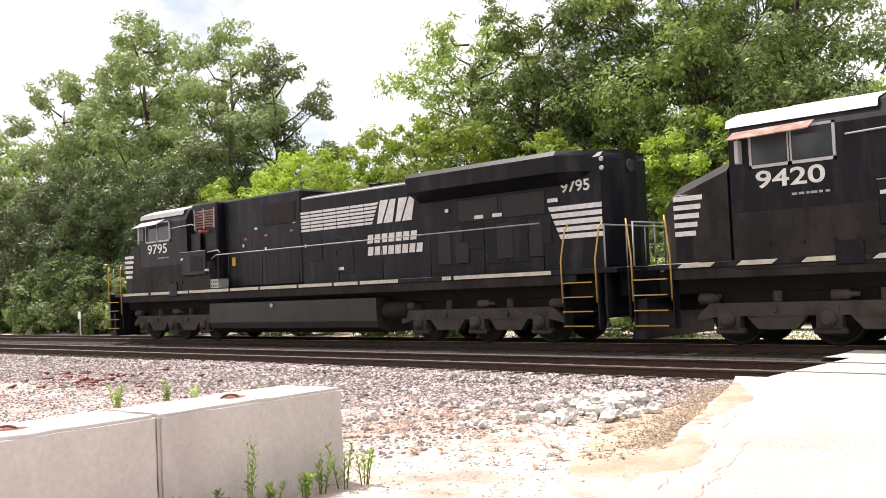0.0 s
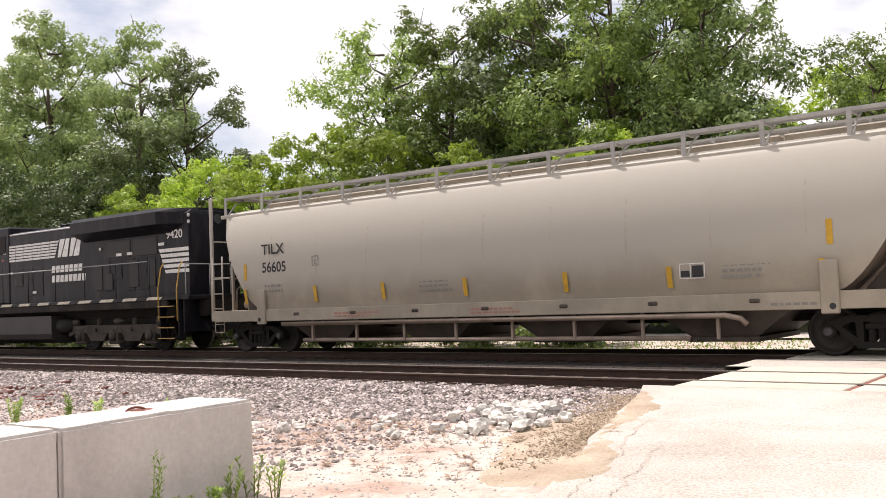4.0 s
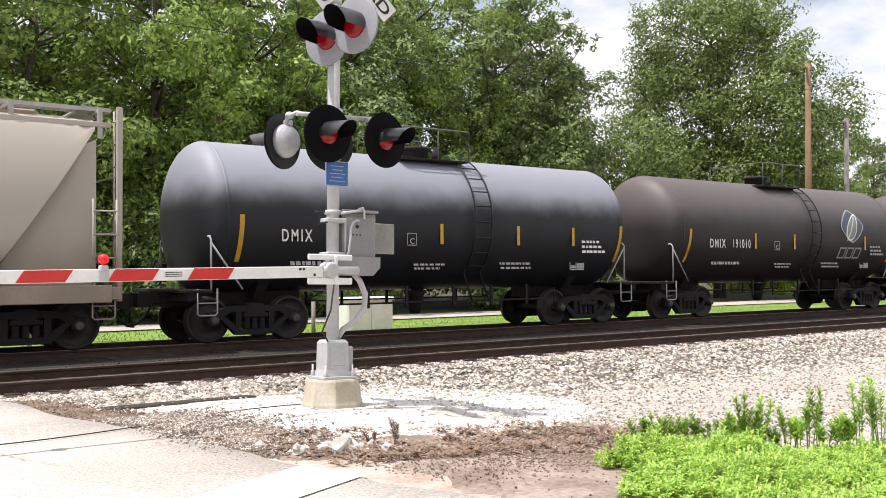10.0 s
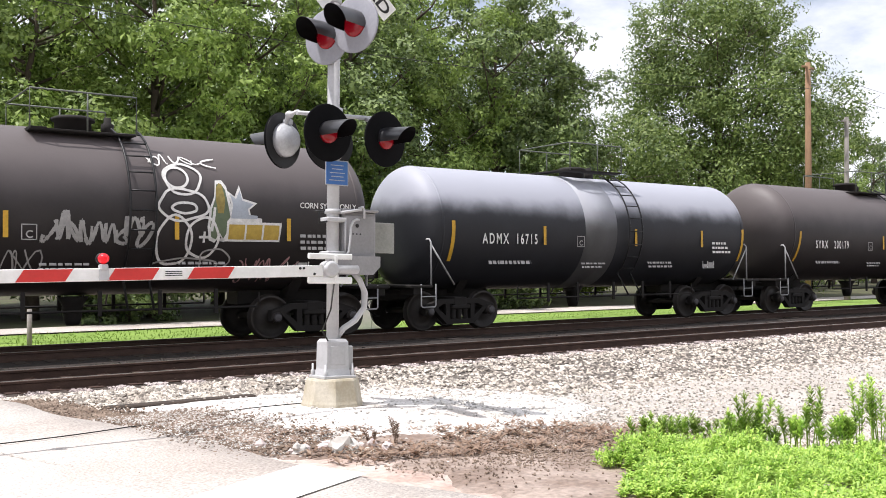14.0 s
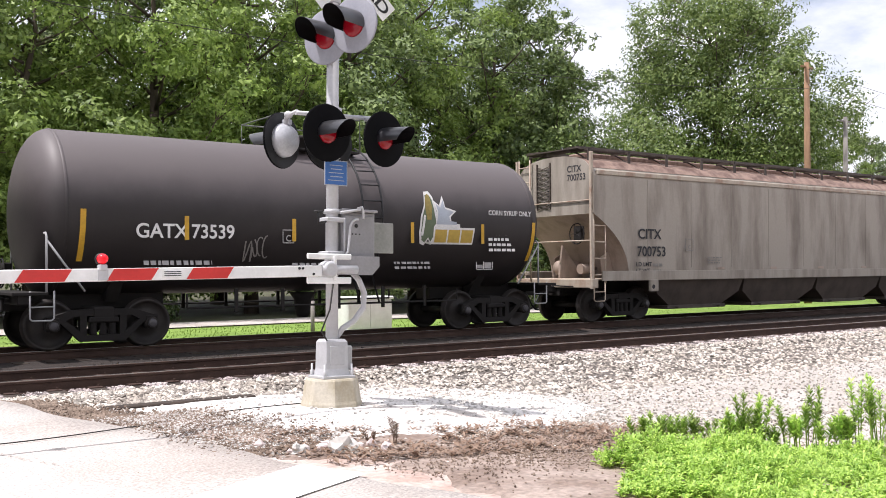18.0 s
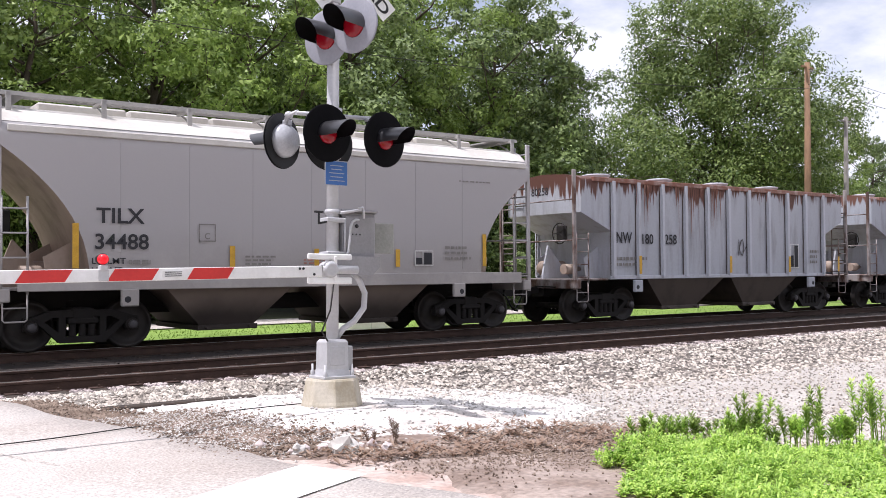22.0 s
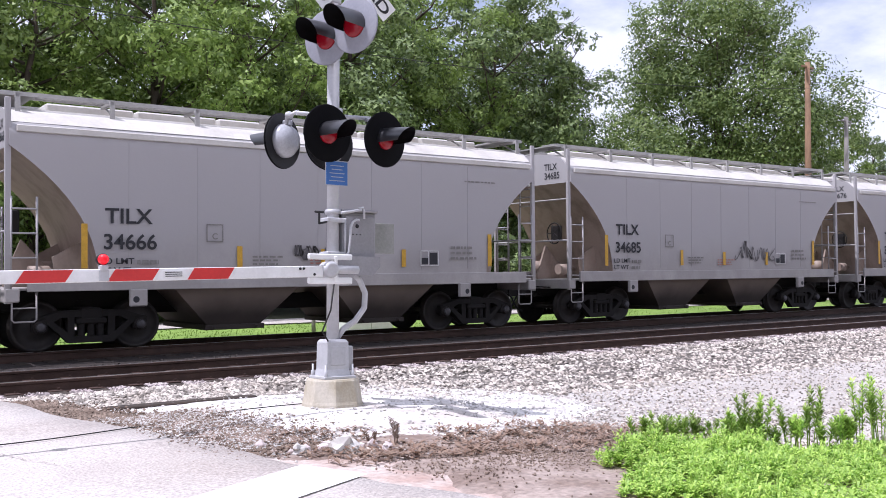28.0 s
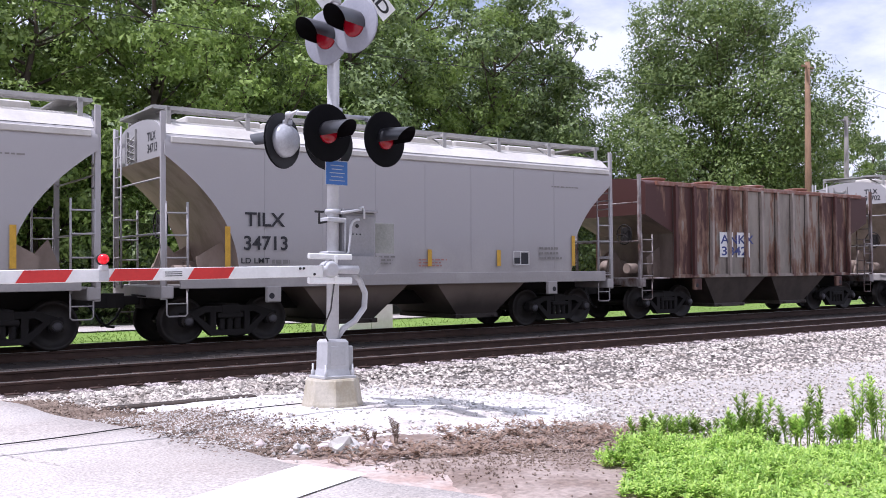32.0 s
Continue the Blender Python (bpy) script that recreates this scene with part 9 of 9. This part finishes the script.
    car, wz = flat_hopper(184.3, 10.15, P_CITX, "CITX", "700753", "soiled grey long covered hopper with rust-stained roof edge", bays=4, size=0.27, text_x=1.65, zmark=2.22, slope=1.3, zt=2.85, power=0.43, citx=True, seam_n=9,
                          reflect=[(x, 1.38, 0.07) for x in (-5, -2.5, 0, 2.5, 5)])
    add((car, 184.3))
    RF = [(-4.70, 1.5, 0.80), (-1.75, 1.5, 0.42), (0.1, 1.5, 0.38), (2.1, 1.5, 0.38), (4.52, 1.5, 0.75)]
    car, wz = flat_hopper(201.45, 6.0, P_LIGHT, "TILX", "34488", "clean light grey short covered hopper", reflect=RF)
    add((car, 201.45))
    for c, num, paint, ribp, lab, dark in ((215.1, "180258", P_NWRUST, P_NWPOST, "pale blue-grey ribbed hopper with rust running from the roof", False), (228.75, "180024", P_NWEDGE, P_NWPOST, "pale blue-grey ribbed hopper with white number patches", False), (242.4, "8029", P_NWDARK, P_NWDARK, "soot-streaked dark ribbed hopper", True)):
        car, X0, y = rib_hopper(c, 6.2, paint, ribp, "NW", num, lab, 11 if dark else 10, dark=dark)
        ink = P_BLACKST
        d = 2 * X0 / (11 if dark else 10)
        if num == "180024":
            for k in range(3):
                part("number_patch", Geo().box(-X0 + d * (0.08 + k), -X0 + d * (0.92 + k), y - 0.004, y, 2.02, 2.42), M_WHITE, car)
        word("NW", -X0 + 0.12, y - 0.006, 2.62 if num != "180258" else 2.1, 0.30, ink, car, 0.8)
        for k, w in enumerate({"180258": ("", "180", "258"), "180024": ("18", "00", "24"), "8029": ("80", "29")}[num]):
            if w:
                word(("far " if len(w) == 2 else "") + w, -X0 + d * k + 0.11, y - 0.006, 2.09, 0.27, ink, car, 0.9 if len(w) > 2 else 0.95)
        word(num, -(6.2 - 0.295), 0.6, 3.40, 0.20, ink, car, 1.0, turn=90)
        small_print(car, -X0 + 0.1, y - 0.004, 1.5, 1.3, 0.3, 2, P_GREYST, 3)
        small_print(car, X0 - 0.7, y - 0.004, 1.55, 0.5, 0.5, 3, P_GREYST, 4)
        frame_box(car, X0 - 1.75, y - 0.004, 1.4, 0.45, 0.75, P_WHITE, fill=P_BLACKST)
        for k in (1, 5, 8, 11):
            reflector(car, -X0 + d * k - 0.2 * (k == 11), -1.552, 1.28, 0.48, 0, 0.10)
        scribble(car, 0.5, y - 0.006, 1.75, 0.35, 0.5, P_DKTAG, 5, loops=2, thick=0.014)
        if not dark:
            r = random.Random(int(num))
            for k in range(110):
                # rust runs down from the roof edge
                x, h, w = r.uniform(-X0, X0), abs(r.gauss(0, 0.20)) + 0.03, r.uniform(0.008, 0.034)
                if num == "180258" and r.random() < 0.45:
                    x, h = r.choice((r.gauss(-1.9, 0.30), r.gauss(-0.7, 0.25), r.gauss(-3.6, 0.25))), h * 3.2
                n = 7
                left = [(-w * (1 - 0.8 * i / n) * r.uniform(0.6, 1.3), -h * i / n) for i in range(n)]
                right = [(w * (1 - 0.8 * i / n) * r.uniform(0.6, 1.3), -h * i / n) for i in range(n)]
                vs = [(a, 0, b) for a, b in left] + [(0, 0, -h)] + [(a, 0, b) for a, b in reversed(right)]
                part("rust_run", Geo().add(vs, [tuple(range(len(vs)))]).mesh("rust_run", P_RUSTRUN), None, car, at=pose(min(X0, max(-X0, x)), y - 0.008 - 0.0004 * k, 3.70))
        add((car, c))
    TAG = {"34666": ((-0.55, 1.62, 1.0, 0.35, P_DKTAG, 2),), "34685": ((0.6, 1.6, 1.9, 0.55, P_DKTAG, 4),), "34676": (), "34713": (), "34702": ()}
    for c, num in ((255.7, "34666"), (268.8, "34685"), (281.9, "34676"), (295.0, "34713")):
        car, wz = flat_hopper(c, 6.0, P_LIGHT, "TILX", num, "clean light grey short covered hopper" + (" with a dark graffiti tag" if TAG[num] else ""), reflect=RF, tags=TAG[num])
        add((car, c))
    car, X0, y = rib_hopper(307.75, 5.75, P_BROWN, P_BROWNPOST, "ANKX", "3842", "rust-brown ribbed hopper with blotchy pale streaks", 11, dark=True)
    part("number_patch", Geo().box(-2.35, -1.75, y - 0.004, y, 1.72, 2.45), M_WHITE, car)
    part("number_patch", Geo().box(-1.55, -0.95, y - 0.004, y, 1.72, 2.45), M_WHITE, car)
    word("ANKX", -2.3, y - 0.007, 2.12, 0.26, P_EMBLUE, car, 1.5)
    word("3842", -2.3, y - 0.007, 1.78, 0.26, P_EMBLUE, car, 1.7)
    add((car, 307.75))
    car, wz = flat_hopper(320.6, 6.0, P_LIGHT, "TILX", "34702", "clean light grey short covered hopper at the tail", reflect=RF)
    add((car, 320.6))


consist()


# ---- movement
SPEED = ((0, 8.65), (10, 8.70), (14, 8.77), (20, 8.83), (23, 8.95), (28, 9.12), (32, 9.18))


def gone(t):
    """Metres that the train has rolled by t."""
    d = 0.0
    for (t0, v0), (t1, v1) in zip(SPEED, SPEED[1:]):
        if t <= t0:
            break
        u = min(t, t1)
        vu = v0 + (v1 - v0) * (u - t0) / (t1 - t0)
        d += (v0 + vu) / 2 * (u - t0)
    return d


def motions():
    where = {}
    for car, c in TRAIN:
        where[car] = c
        walk(car, [(k * 1.0, pose(c - gone(k * 1.0), YF, 0)) for k in range(33)])
    for ob, m, rad, car in AXLES:
        # wheels turn while their car passes the road
        c = where[car] + m.translation.x
        t = 0.0
        rows = []
        while t <= 32.001:
            x = c - gone(t)
            near = -62 < x < 48
            rows.append((round(t, 4), m @ pose(0, 0, 0, 0, -math.degrees(gone(t) / rad) if near else -math.degrees(max(0.0, min(c + 62, c - 48 if x > 48 else c + 62)) / rad), 0)))
            t += 0.0667
        keep = [rows[0]]
        for i in range(1, len(rows) - 1):
            xa, xb = c - gone(rows[i - 1][0]), c - gone(rows[i + 1][0])
            if -64 < xa < 50 or -64 < xb < 50:
                keep.append(rows[i])
        keep.append(rows[-1])
        walk(ob, keep)


motions()
